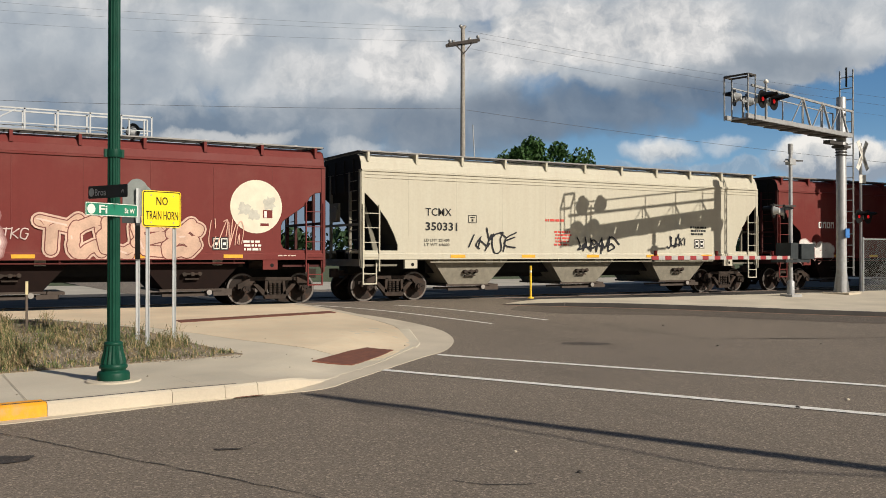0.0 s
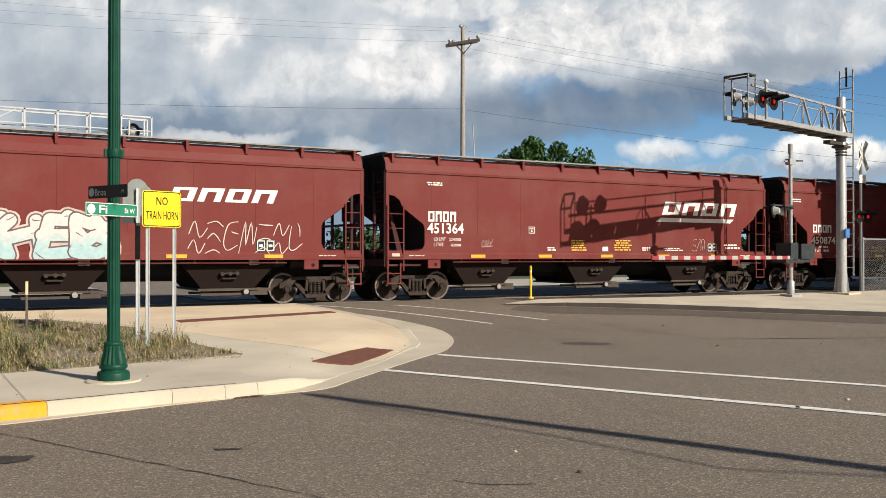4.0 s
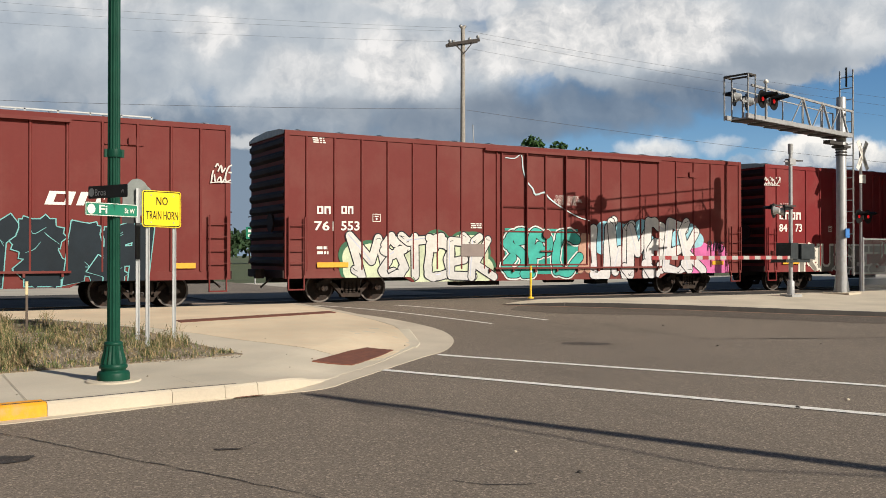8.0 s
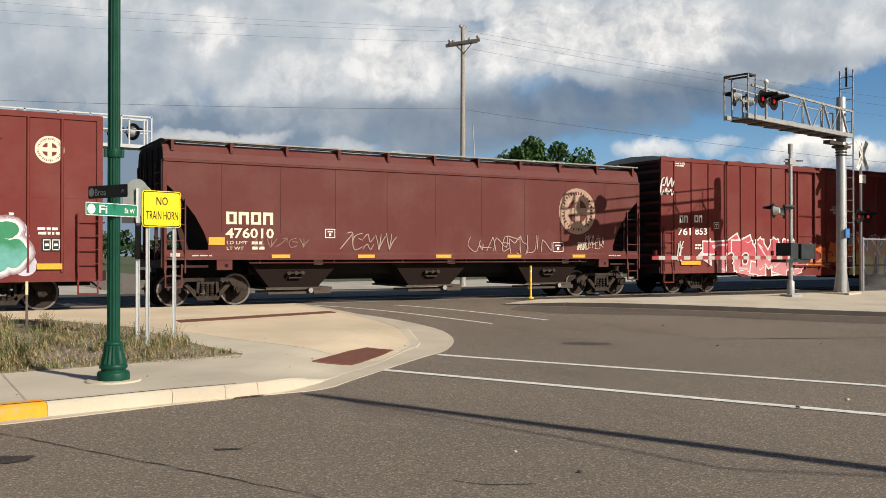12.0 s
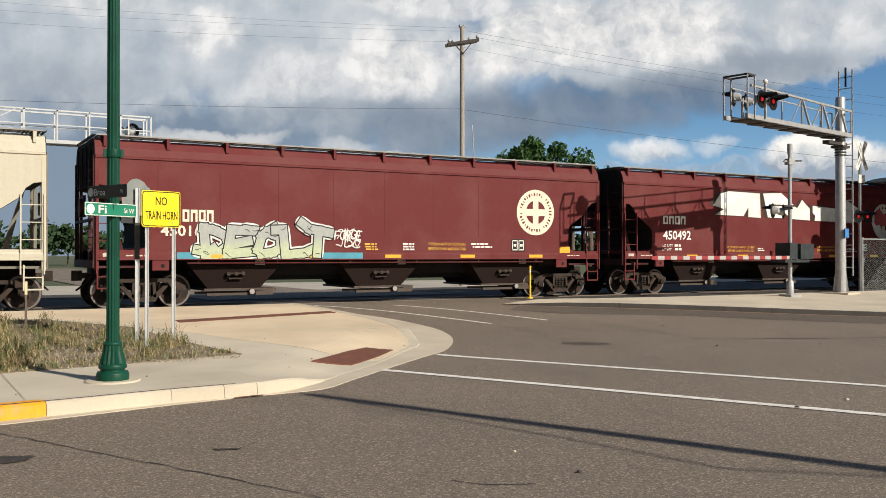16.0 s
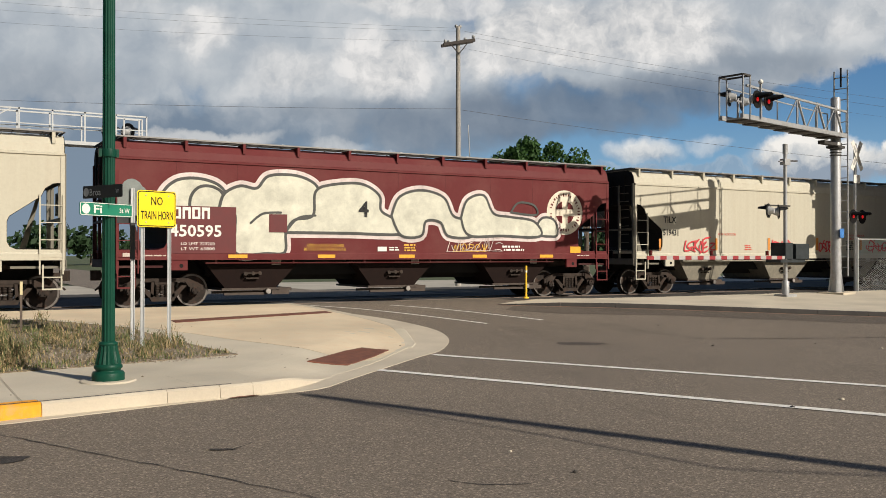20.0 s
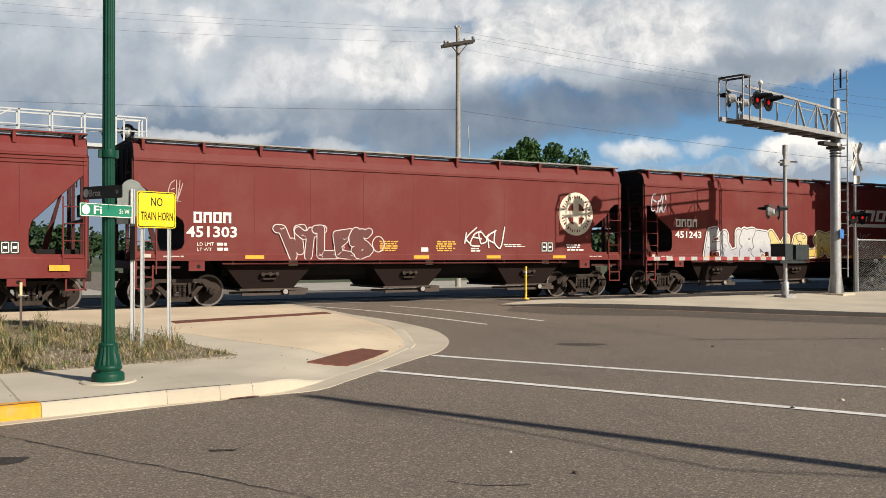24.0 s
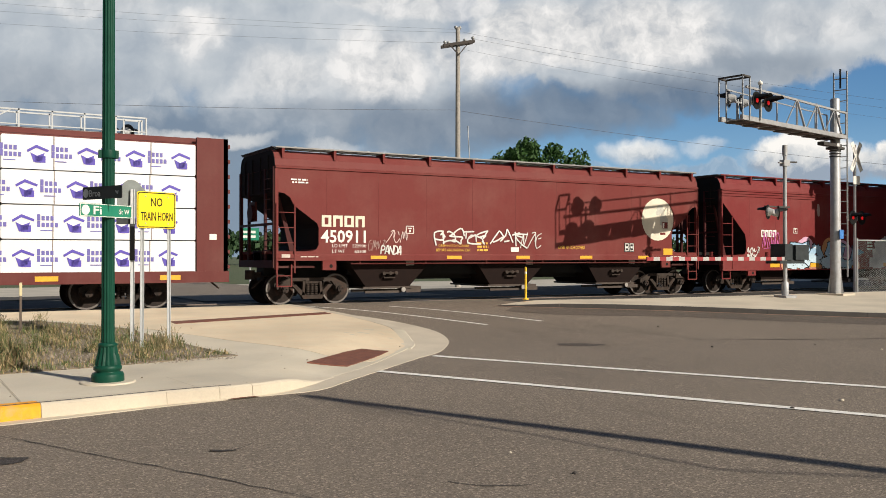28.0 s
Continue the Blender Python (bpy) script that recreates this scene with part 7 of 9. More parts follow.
bars(c_398, -2.74, -2.33, 1.64, 1.89, FACE, 3, LETTERR, 1)
bars(c_398, 2.46, 2.88, 1.64, 1.85, FACE, 3, LETTERR, 1)
bars(c_398, 3.38, 4.03, 1.63, 2.11, FACE, 5, LETTERK, 1)
bars(c_398, -3.66, -3.23, 1.62, 1.77, FACE, 2, LETTERK, 1)
bars(c_398, 0.74, 1.19, 1.64, 1.78, FACE, 2, LETTERK, 1)
code_box(c_398, -5.26, -5.03, 2.38, 2.60)
bars(c_398, -7.05, -6.22, 1.75, 2.01, FACE, 3, LETTERK, 1)
bars(c_398, 6.43, 6.72, 1.68, 2.26, FACE, 3, LETTERK, 1)
panel(c_398, -0.01, 0.23, 1.62, 1.78, GREYPATCH)
block_mark(c_243, -6.99, -5.85, 2.53, 2.83, FACE, LETTERW, 4, 0.0)
letters("lettering", "451243", -7.01, -5.65, 2.13, 0.24, FACE, LETTERW, c_243, 0.03)
wedge_mark(c_243, 3.04, 6.43, 2.69, 3.44)
tag(c_243, -8.25, -7.44, 3.04, 3.74, (0.45,0.42,0.46), 133, 3, 0.07)
tag(c_243, 3.34, 4.55, 1.75, 2.45, (0.5,0.4,0.38), 134, 4, 0.03)
block_mark(c_303, -6.88, -5.78, 2.36, 2.66, FACE, LETTERW, 4, 0.0)
letters("lettering", "451303", -7.06, -5.64, 1.97, 0.29, FACE, LETTERW, c_303, 0.03)
letters("lettering", "LD LMT", -6.76, -6.30, 1.73, 0.09, FACE, LETTERW, c_303, 0)
letters("lettering", "LT WT", -6.76, -6.36, 1.58, 0.09, FACE, LETTERW, c_303, 0)
bars(c_303, -6.22, -5.86, 1.56, 1.84, FACE, 2, LETTERW, 1)
emblem(c_303, 6.43, 2.90, 0.75, False, MAROON)
data_label(c_303, 4.92, 5.44, 1.57, 1.93)
bars(c_303, -1.19, -0.49, 1.58, 1.92, FACE, 5, LETTERY, 440)
bars(c_303, 0.80, 1.55, 1.58, 1.93, FACE, 5, LETTERY, 556)
panel(c_303, 0.28, 0.53, 1.58, 1.71, LETTERW)
bars(c_303, 2.11, 2.52, 1.57, 1.72, FACE, 2, LETTERW, 1)
bars(c_303, 3.39, 4.29, 1.73, 1.85, FACE, 2, LETTERW, 1)
bars(c_303, 5.99, 6.77, 1.61, 1.87, FACE, 3, LETTERW, 1)
tag(c_303, -7.58, -7.20, 2.90, 3.54, (0.45,0.3,0.28), 144, 2, 0.03)
letters("lettering", "403604", -5.35, -3.72, 2.04, 0.29, FACE, LETTERW, c_604, 0.03)
block_mark(c_604, -5.25, -4.00, 2.49, 2.83, FACE, LETTERW, 4, 0.0)
bubble(c_604, -3.63, -2.24, 0.90, 2.14, FORM_A, [], (0.68, 0.65, 0.58), (0.025, 0.025, 0.025), 0.10, 0, (0.30, 0.58, 0.62), 0)
bubble(c_604, -2.62, -1.91, 0.89, 1.72, FORM_B, [], (0.68, 0.65, 0.58), (0.025, 0.025, 0.025), 0.10, 1, (0.30, 0.58, 0.62), 0)
bubble(c_604, -1.78, -0.77, 0.88, 2.16, FORM_C, [], (0.68, 0.65, 0.58), (0.025, 0.025, 0.025), 0.10, 2, (0.30, 0.58, 0.62), 0)
bubble(c_604, -1.21, 0.32, 0.87, 2.06, FORM_D, [], (0.68, 0.65, 0.58), (0.025, 0.025, 0.025), 0.10, 3, (0.30, 0.58, 0.62), 0)
bubble(c_604, 0.46, 1.42, 0.93, 2.01, FORM_E, [], (0.70, 0.67, 0.58), (0.025, 0.025, 0.025), 0.075, 3, (0.66, 0.60, 0.55))
bubble(c_604, 1.23, 2.06, 0.92, 1.94, FORM_F, [[(0.5, 0.95), (0.5, 0.45)]], (0.70, 0.67, 0.58), (0.025, 0.025, 0.025), 0.075, 4, (0.66, 0.60, 0.55))
bubble(c_604, 1.94, 2.71, 0.91, 1.95, FORM_F, [[(0.5, 0.95), (0.5, 0.45)]], (0.70, 0.67, 0.58), (0.025, 0.025, 0.025), 0.075, 5, (0.66, 0.60, 0.55))
bubble(c_604, 2.59, 3.34, 0.91, 1.96, ROUND, [[(0.30, 0.5), (0.5, 0.62), (0.7, 0.5)], [(0.35, 0.3), (0.5, 0.22), (0.65, 0.3)]], (0.70, 0.67, 0.58), (0.025, 0.025, 0.025), 0.075, 6, (0.66, 0.60, 0.55))
bubble(c_604, 3.18, 3.95, 0.90, 2.03, FORM_E, [[(0.2, 0.6), (0.6, 0.6)]], (0.70, 0.67, 0.58), (0.025, 0.025, 0.025), 0.075, 7, (0.66, 0.60, 0.55))
scoop(c_604, -2.62, -1.75, 1.65, 2.32)
emblem(c_604, 4.68, 2.96, 0.76, False, MAROON)
tag(c_604, -4.56, -3.84, 0.94, 1.25, (0.66, 0.63, 0.59), 154, 4, 0.04)
tag(c_604, 4.11, 5.75, 1.00, 1.29, (0.03, 0.03, 0.035), 155, 6, 0.05)
code_box(c_604, -3.19, -2.97, 2.34, 2.56)
data_label(c_604, 5.56, 6.01, 1.49, 1.82)
bars(c_604, 4.94, 5.49, 1.56, 1.81, FACE, 3, LETTERW, 1)
panel(c_604, -6.43, -6.01, 1.08, 1.20, ORANGE, 0.085)
panel(c_604, -3.72, -3.26, 1.06, 1.18, ORANGE, 0.085)
panel(c_604, -1.14, -0.63, 1.04, 1.17, ORANGE, 0.085)
panel(c_604, 1.45, 2.02, 1.02, 1.16, ORANGE, 0.085)
panel(c_604, 4.11, 4.73, 1.00, 1.14, ORANGE, 0.085)
panel(c_604, 6.68, 7.17, 1.06, 1.21, ORANGE, 0.085)
bars(c_604, -5.35, -4.65, 1.40, 1.70, FACE, 2, LETTERW, 1)
streak(c_604, [(2.19, 3.74), (2.17, 3.31), (2.23, 2.62)], 0.10, (0.40, 0.34, 0.30))
block_mark(c_b, -5.37, -4.45, 2.22, 2.50, FACE, LETTERW, 4, 0.0)
emblem(c_b, 4.67, 2.94, 0.77, False, MAROON)
tag(c_b, -5.30, -4.32, 1.73, 2.43, (0.5,0.1,0.3), 165, 4, 0.04)
tag(c_b, -6.19, -5.52, 1.37, 1.80, (0.66, 0.63, 0.59), 166, 4, 0.04)
code_box(c_b, -3.44, -3.21, 2.38, 2.60)
data_label(c_b, 5.50, 6.00, 1.47, 1.83)
bars(c_b, 1.33, 1.76, 1.68, 2.11, FACE, 3, LETTERW, 1)
streak(c_b, [(-1.91, 3.63), (-1.91, 3.37), (-1.89, 3.11)], 0.20, (0.42, 0.30, 0.26))
letters("sprayed_number", "86/46", 3.00, 4.24, 1.38, 0.54, -SIDE - 0.060, spray((0.02, 0.17, 0.075)), c_b, 0.03)
block_mark(c_911, -6.99, -5.53, 2.32, 2.66, FACE, CREAMLOGO, 4, 0.0)
letters("lettering", "450911", -6.99, -5.53, 1.86, 0.36, FACE, LETTERW, c_911, 0.03)
letters("lettering", "LD LMT", -6.63, -6.13, 1.71, 0.10, FACE, LETTERW, c_911, 0)
letters("lettering", "LT WT", -6.63, -6.22, 1.54, 0.10, FACE, LETTERW, c_911, 0)
letters("lettering", "222900", -5.98, -5.52, 1.71, 0.09, FACE, LETTERW, c_911, 0)
letters("lettering", "63100", -5.90, -5.52, 1.54, 0.09, FACE, LETTERW, c_911, 0)
tag(c_911, -4.84, -4.11, 1.86, 2.24, (0.6,0.45,0.42), 172, 3, 0.03)
tag(c_911, 0.17, 1.05, 1.71, 2.24, (0.66, 0.63, 0.59), 174, 3, 0.04)
tag(c_911, -5.47, -4.90, 1.60, 1.94, (0.4,0.25,0.22), 175, 4, 0.02)
emblem(c_911, 6.36, 2.80, 0.78, True, MAROON)
bars(c_911, -7.94, -7.26, 3.56, 3.72, FACE, 2, LETTERW, 1)
letters("lettering", "OPEN HATCH COVERS", -2.98, -1.84, 1.75, 0.07, FACE, LETTERY, c_911, 0)
letters("lettering", "BEFORE UNLOADING CAR", -3.06, -1.79, 1.60, 0.09, FACE, LETTERY, c_911, 0)
bars(c_911, -1.55, -1.01, 1.59, 1.92, FACE, 3, LETTERY, 1)
panel(c_911, -0.20, 0.12, 1.59, 1.74, LETTERW)
letters("lettering", "OPEN HATCH COVERS", 1.77, 2.93, 1.69, 0.12, FACE, LETTERY, c_911, 0)
data_label(c_911, 4.74, 5.20, 1.60, 1.93)
panel(c_911, 6.63, 7.08, 1.48, 1.73, ORANGE)
code_box(c_911, -4.15, -3.87, 2.15, 2.39)
# ---- sprayed pieces, car by car ----
INK = (0.022, 0.022, 0.028)
CHALK = (0.68, 0.65, 0.61)
scrawl(c_cream, "KHYOTE", -4.72, -3.10, 1.66, 2.12, INK, 0.045, 1, loose=0.42)
scrawl(c_cream, "UUSAMS", -0.40, 1.20, 1.64, 1.98, INK, 0.055, 2, loose=0.42)
scrawl(c_cream, "JUAH", 3.78, 4.60, 1.78, 2.10, INK, 0.045, 3, loose=0.42)
piece(c_870, "SRAYS", -4.63, -0.35, 1.33, 2.86, (0.075, 0.075, 0.08), (0.70, 0.63, 0.62), 0.16, 0.045, halo=(0.58, 0.40, 0.38), glow=0.12, low=(0.44, 0.39, 0.54), seed=5, wild=0.4)
for x, z in ((-4.2, 1.55), (-3.4, 1.75), (-2.9, 1.5), (-2.2, 1.85), (-1.5, 1.55), (-0.9, 1.7)):
    panel(c_870, x, x + 0.09, z, z + 0.22, spray((0.16, 0.32, 0.62)), 0.056)
piece(c_870, "TCUES", 0.55, 4.70, 1.33, 2.48, (0.58, 0.38, 0.28), (0.17, 0.045, 0.035), 0.24, 0.028, halo=(0.62, 0.42, 0.33), seed=6, shine=(0.66, 0.50, 0.42), wild=0.55)
scrawl(c_870, "JHDEF", -5.30, -4.55, 1.60, 2.10, (0.55, 0.40, 0.37), 0.025, 7, loose=0.42)
scrawl(c_870, "TKG", -0.22, 0.42, 1.86, 2.12, (0.60, 0.46, 0.43), 0.03, 8)
cloud(c_471, -5.6, -2.0, 1.28, 2.55, (0.58, 0.42, 0.42), 70)
piece(c_471, "RAKE", -5.55, -2.10, 1.30, 2.66, (0.66, 0.66, 0.68), (0.14, 0.16, 0.24), 0.26, 0.04, halo=(0.70, 0.66, 0.64), low=(0.36, 0.52, 0.64), seed=7, wild=0.6, square=True)
piece(c_471, "SHEB", -2.15, 1.40, 1.30, 2.52, (0.66, 0.63, 0.60), (0.12, 0.08, 0.08), 0.25, 0.04, halo=(0.56, 0.42, 0.38), low=(0.40, 0.58, 0.60), seed=8, wild=0.6)
piece(b_atw, "RUSEZ", -7.30, -1.70, 0.62, 1.92, (0.21, 0.19, 0.16), (0.70, 0.66, 0.57), 0.20, 0.085, square=True, seed=9, gap=0.85)
piece(b_atw, "CHBIL", 1.95, 6.72, 0.60, 1.95, (0.22, 0.20, 0.16), (0.70, 0.66, 0.57), 0.20, 0.085, square=True, seed=10, gap=0.85)
panel(b_atw, -3.90, -3.15, 1.25, 1.70, GREYPATCH, 0.056)
panel(b_atw, -2.80, -2.05, 1.10, 1.50, CARPATCH, 0.056)
cloud(b_553, -7.75, -1.95, 0.60, 2.28, (0.03, 0.13, 0.06), 31, 12)
cloud(b_553, -7.62, -2.05, 0.56, 2.16, (0.56, 0.62, 0.42), 31, 12, 0.001)
piece(b_553, "MSTOEK", -7.00, -2.25, 0.62, 2.14, (0.68, 0.65, 0.60), INK, 0.165, 0.036, low=(0.58, 0.57, 0.55), seed=31, shine=(0.50, 0.52, 0.62), wild=0.7)
panel(b_553, -3.42, -2.55, 1.40, 1.80, GREYPATCH, 0.056)
panel(b_553, -1.72, 1.32, 0.80, 2.34, spray((0.02, 0.30, 0.24)), 0.022)
piece(b_553, "SPC", -1.80, 1.30, 0.72, 2.40, (0.035, 0.38, 0.31), INK, 0.19, 0.03, halo=(0.62, 0.66, 0.62), seed=33, wild=0.2)
piece(b_553, "A", 1.25, 1.98, 0.75, 2.30, (0.46, 0.26, 0.18), (0.16, 0.05, 0.04), 0.22, 0.035, seed=35)
cloud(b_553, 6.35, 8.75, 0.55, 1.95, (0.62, 0.13, 0.34), 36, 6)
cloud(b_553, 2.0, 5.0, 1.5, 2.75, (0.26, 0.56, 0.66), 37, 7)
cloud(b_553, 5.6, 7.4, 1.7, 2.65, (0.30, 0.56, 0.64), 39, 5)
piece(b_553, "UWMBEK", 1.85, 7.15, 0.58, 2.80, (0.72, 0.70, 0.67), INK, 0.15, 0.034, low=(0.64, 0.62, 0.62), seed=34, shine=(0.55, 0.55, 0.60), wild=0.5)
scrawl(b_553, "RING", 7.55, 8.40, 1.62, 1.95, INK, 0.04, 38)
scrawl(b_u, "REST", -9.22, -8.30, 4.02, 4.42, CHALK, 0.055, 41, loose=0.12)
scrawl(b_u, "IN", -9.00, -8.60, 3.74, 3.92, CHALK, 0.05, 42, loose=0.12)
scrawl(b_u, "PEACE", -9.24, -8.30, 3.42, 3.68, CHALK, 0.055, 43, loose=0.12)
tag(b_u, -9.24, -7.90, 3.02, 3.32, CHALK, 43, 6, 0.05)
cloud(b_u, -9.28, -7.4, 0.70, 2.20, (0.16, 0.48, 0.34), 44, 5)
cloud(b_u, -6.9, -4.6, 1.40, 3.02, (0.34, 0.62, 0.58), 45, 6)
cloud(b_u, -5.2, -1.9, 1.30, 2.75, (0.10, 0.42, 0.24), 46, 8)
cloud(b_u, -3.0, -1.0, 1.60, 3.05, (0.30, 0.60, 0.62), 47, 5)
cloud(b_u, -1.2, 0.75, 0.60, 2.05, (0.04, 0.32, 0.16), 48, 5)
for x, z, r in ((-7.9, 1.85, 0.62), (-4.5, 2.10, 0.62), (-2.6, 2.05, 0.60)):
    for k in range(3):
        q = r - 0.2 * k
        part("spray_arc", ribbon_mesh([(x + q * math.cos(math.pi * i / 9), z + q * math.sin(math.pi * i / 9)) for i in range(10)], 0.05, -SIDE - 0.0262), spray((0.46, 0.70, 0.56)), b_u)
cloud(b_u, -8.5, -1.3, 0.70, 2.10, (0.10, 0.085, 0.13), 49, 12, 0.0016)
panel(b_u, -8.9, -0.9, 0.60, 1.02, spray((0.30, 0.22, 0.42)), 0.0275)
piece(b_u, "AESRAE", -9.0, -0.85, 0.66, 2.42, (0.045, 0.038, 0.055), (0.72, 0.71, 0.70), 0.19, 0.075, halo=(0.30, 0.22, 0.36), glow=0.06, low=(0.24, 0.18, 0.32), seed=45, lean=0.12, wild=0.6, square=True)
for k in range(16):
    rnd = random.Random(900 + k)
    part("spray_dot", Mesh().disc(rnd.uniform(-8.6, -1.2), rnd.uniform(0.8, 1.9), -SIDE - 0.0505, rnd.uniform(0.03, 0.08), 12), spray((0.56, 0.20, 0.38) if k % 2 else (0.60, 0.56, 0.66)), b_u)
piece(b_u, "UISAH", 1.75, 7.05, 0.62, 2.40, (0.014, 0.022, 0.030), (0.16, 0.42, 0.42), 0.29, 0.028, seed=48, wild=0.16, square=True)
scrawl(b_u, "SFB", -0.95, 0.05, 2.48, 2.92, CHALK, 0.10, 49, 0.0)
piece(b_853, "TOMA", -6.8, -1.7, 0.58, 2.16, (0.54, 0.085, 0.11), (0.72, 0.64, 0.62), 0.27, 0.06, low=(0.60, 0.24, 0.25), seed=62, shine=(0.66, 0.50, 0.50), wild=0.05, square=True)
part("spray_coat", Mesh().add([(-7.45, -SIDE - 0.0275, 1.40), (-6.75, -SIDE - 0.0275, 2.12), (-6.70, -SIDE - 0.0275, 1.02)], [(0, 1, 2)]), spray((0.68, 0.56, 0.55)), b_853)
piece(b_853, "DAF", -1.05, 1.70, 0.90, 1.98, (0.60, 0.12, 0.03), (0.22, 0.05, 0.02), 0.24, 0.025, low=(0.64, 0.20, 0.04), seed=63, wild=0.12, square=True)
cloud(b_853, 1.35, 2.4, 1.0, 2.5, (0.30, 0.27, 0.27), 65, 3)
cloud(b_853, 6.2, 6.95, 0.70, 1.9, (0.42, 0.42, 0.44), 66, 4)
piece(b_853, "NYAP", 1.85, 6.45, 0.55, 2.34, (0.64, 0.17, 0.03), (0.05, 0.09, 0.20), 0.20, 0.05, halo=(0.62, 0.62, 0.58), low=(0.74, 0.58, 0.15), seed=64, shine=(0.66, 0.66, 0.66), wild=0.2, square=True)
part("spray_coat", Mesh().add([(6.05, -SIDE - 0.045, 1.55), (6.25, -SIDE - 0.045, 1.95), (6.55, -SIDE - 0.045, 2.36), (6.72, -SIDE - 0.045, 2.10), (6.66, -SIDE - 0.045, 1.72), (6.92, -SIDE - 0.045, 1.60), (6.55, -SIDE - 0.045, 1.42)], [tuple(range(7))]), spray((0.40, 0.37, 0.12)), b_853, "olive sprayed spike")
part("spray_coat", ribbon_mesh([(6.05, 1.55), (6.25, 1.95), (6.55, 2.36), (6.72, 2.10), (6.66, 1.72), (6.92, 1.60), (6.55, 1.42)], 0.05, -SIDE - 0.047), spray((0.62, 0.60, 0.54)), b_853)
cloud(b_834, 0.9, 7.9, 0.98, 2.42, (0.58, 0.55, 0.66), 80, 14)
piece(b_834, "MEHS", 1.7, 7.35, 1.02, 2.36, (0.03, 0.25, 0.11), (0.68, 0.72, 0.68), 0.27, 0.045, halo=(0.66, 0.65, 0.72), glow=0.1, low=(0.14, 0.42, 0.37), seed=81, wild=0.5)
for k in range(9):
    rnd = random.Random(830 + k)
    x, z = rnd.uniform(2.0, 7.0), rnd.uniform(1.5, 2.2)
    dabs(m := Mesh(), [[(x - 0.12, z), (x + 0.12, z)], [(x, z - 0.12), (x, z + 0.12)], [(x - 0.08, z - 0.08), (x + 0.08, z + 0.08)]], 0.015, -SIDE - 0.044)
    part("spray_star", m, spray((0.62, 0.72, 0.62)), b_834)
piece(b_834, "TUD", -6.18, -1.85, 0.98, 2.25, (0.05, 0.32, 0.20), (0.66, 0.68, 0.66), 0.26, 0.05, halo=(0.55, 0.60, 0.52), seed=85)
WHITEFILL, SMOKE = (0.74, 0.74, 0.69), (0.045, 0.035, 0.032)
CUT_A = [(0.0, 0.45), (0.15, 0.9), (0.32, 1.0), (0.98, 0.97), (1.0, 0.03), (0.73, 0.05), (0.73, 0.42), (0.63, 0.08), (0.04, 0.10), (0.22, 0.32)]
CUT_B = [(0.0, 0.95), (0.38, 1.0), (0.72, 0.45), (0.83, 0.78), (1.0, 0.45), (1.0, 0.0), (0.59, 0.04), (0.38, 0.38), (0.40, 0.06), (0.10, 0.07)]
CUT_C = [(0.0, 0.9), (0.98, 0.8), (1.0, 0.0), (0.08, 0.04), (0.10, 0.35), (0.0, 0.5)]
CUT_D = [(0.12, 1.0), (1.0, 0.38), (0.86, 0.0), (0.0, 0.03)]
for k, (form, x0, x1, z0, z1) in enumerate(((CUT_A, -4.01, -1.38, 2.89, 3.92), (CUT_B, -1.26, 1.53, 2.87, 3.95), (CUT_C, 1.70, 3.22, 2.84, 3.55), (CUT_D, 3.30, 5.05, 2.85, 3.95))):
    bubble(c_492, x0 - 0.20, x1 - 0.10, z0, z1 + 0.05, form, [], SMOKE, (0.09, 0.03, 0.028), 0.05, k, None, 0)
    bubble(c_492, x0, x1, z0, z1, form, [], WHITEFILL, (0.30, 0.26, 0.24), 0.012, k + 4, None, 0)
part("spray_coat", Mesh().add([(5.55, -SIDE - 0.012, 2.85), (6.10, -SIDE - 0.012, 2.88), (6.30, -SIDE - 0.012, 2.45), (7.05, -SIDE - 0.012, 2.30), (6.60, -SIDE - 0.012, 2.10), (6.05, -SIDE - 0.012, 2.25)], [tuple(range(6))]), spray(WHITEFILL), c_492)
cloud(c_492, 5.7, 6.9, 2.75, 3.5, (0.50, 0.10, 0.10), 93, 4, 0.014)
panel(c_167, -6.30, -0.75, 1.31, 1.52, spray((0.06, 0.28, 0.37)), 0.034)
piece(c_167, "DEOLT", -5.60, -1.80, 1.32, 2.34, (0.38, 0.40, 0.38), INK, 0.25, 0.032, halo=(0.66, 0.66, 0.62), low=(0.48, 0.54, 0.36), seed=101, lean=0.1, wild=0.45, square=True)
scrawl(c_167, "FORGE", -1.66, -0.78, 1.92, 2.16, CHALK, 0.04, 102)
scrawl(c_167, "DC", -1.35, -0.80, 1.68, 1.88, CHALK, 0.035, 103)
for x0, x1, word in ((-5.96, -4.50, "LEKOEZ"), (-1.24, -0.06, "IENORB"), (1.69, 2.80, "DODER"), (4.80, 6.42, "LEKOEZ")):
    scrawl(c_431, word, x0, x1, 1.66, 1.96, (0.60, 0.05, 0.06), 0.06, int(x1 * 10), loose=0.42)
piece(c_243, "HUSR", -5.30, -1.80, 1.30, 2.50, (0.60, 0.60, 0.60), (0.16, 0.12, 0.14), 0.25, 0.035, halo=(0.70, 0.68, 0.66), low=(0.46, 0.46, 0.50), seed=131, wild=0.6)
piece(c_243, "MILR", -1.75, 1.95, 1.36, 2.46, (0.66, 0.56, 0.24), (0.20, 0.10, 0.05), 0.25, 0.035, halo=(0.70, 0.64, 0.45), low=(0.66, 0.46, 0.10), seed=132, wild=0.6)
piece(c_303, "WTLES", -4.25, -1.55, 1.34, 2.34, (0.120, 0.026, 0.022), (0.70, 0.62, 0.60), 0.22, 0.024, seed=141, wild=0.6)
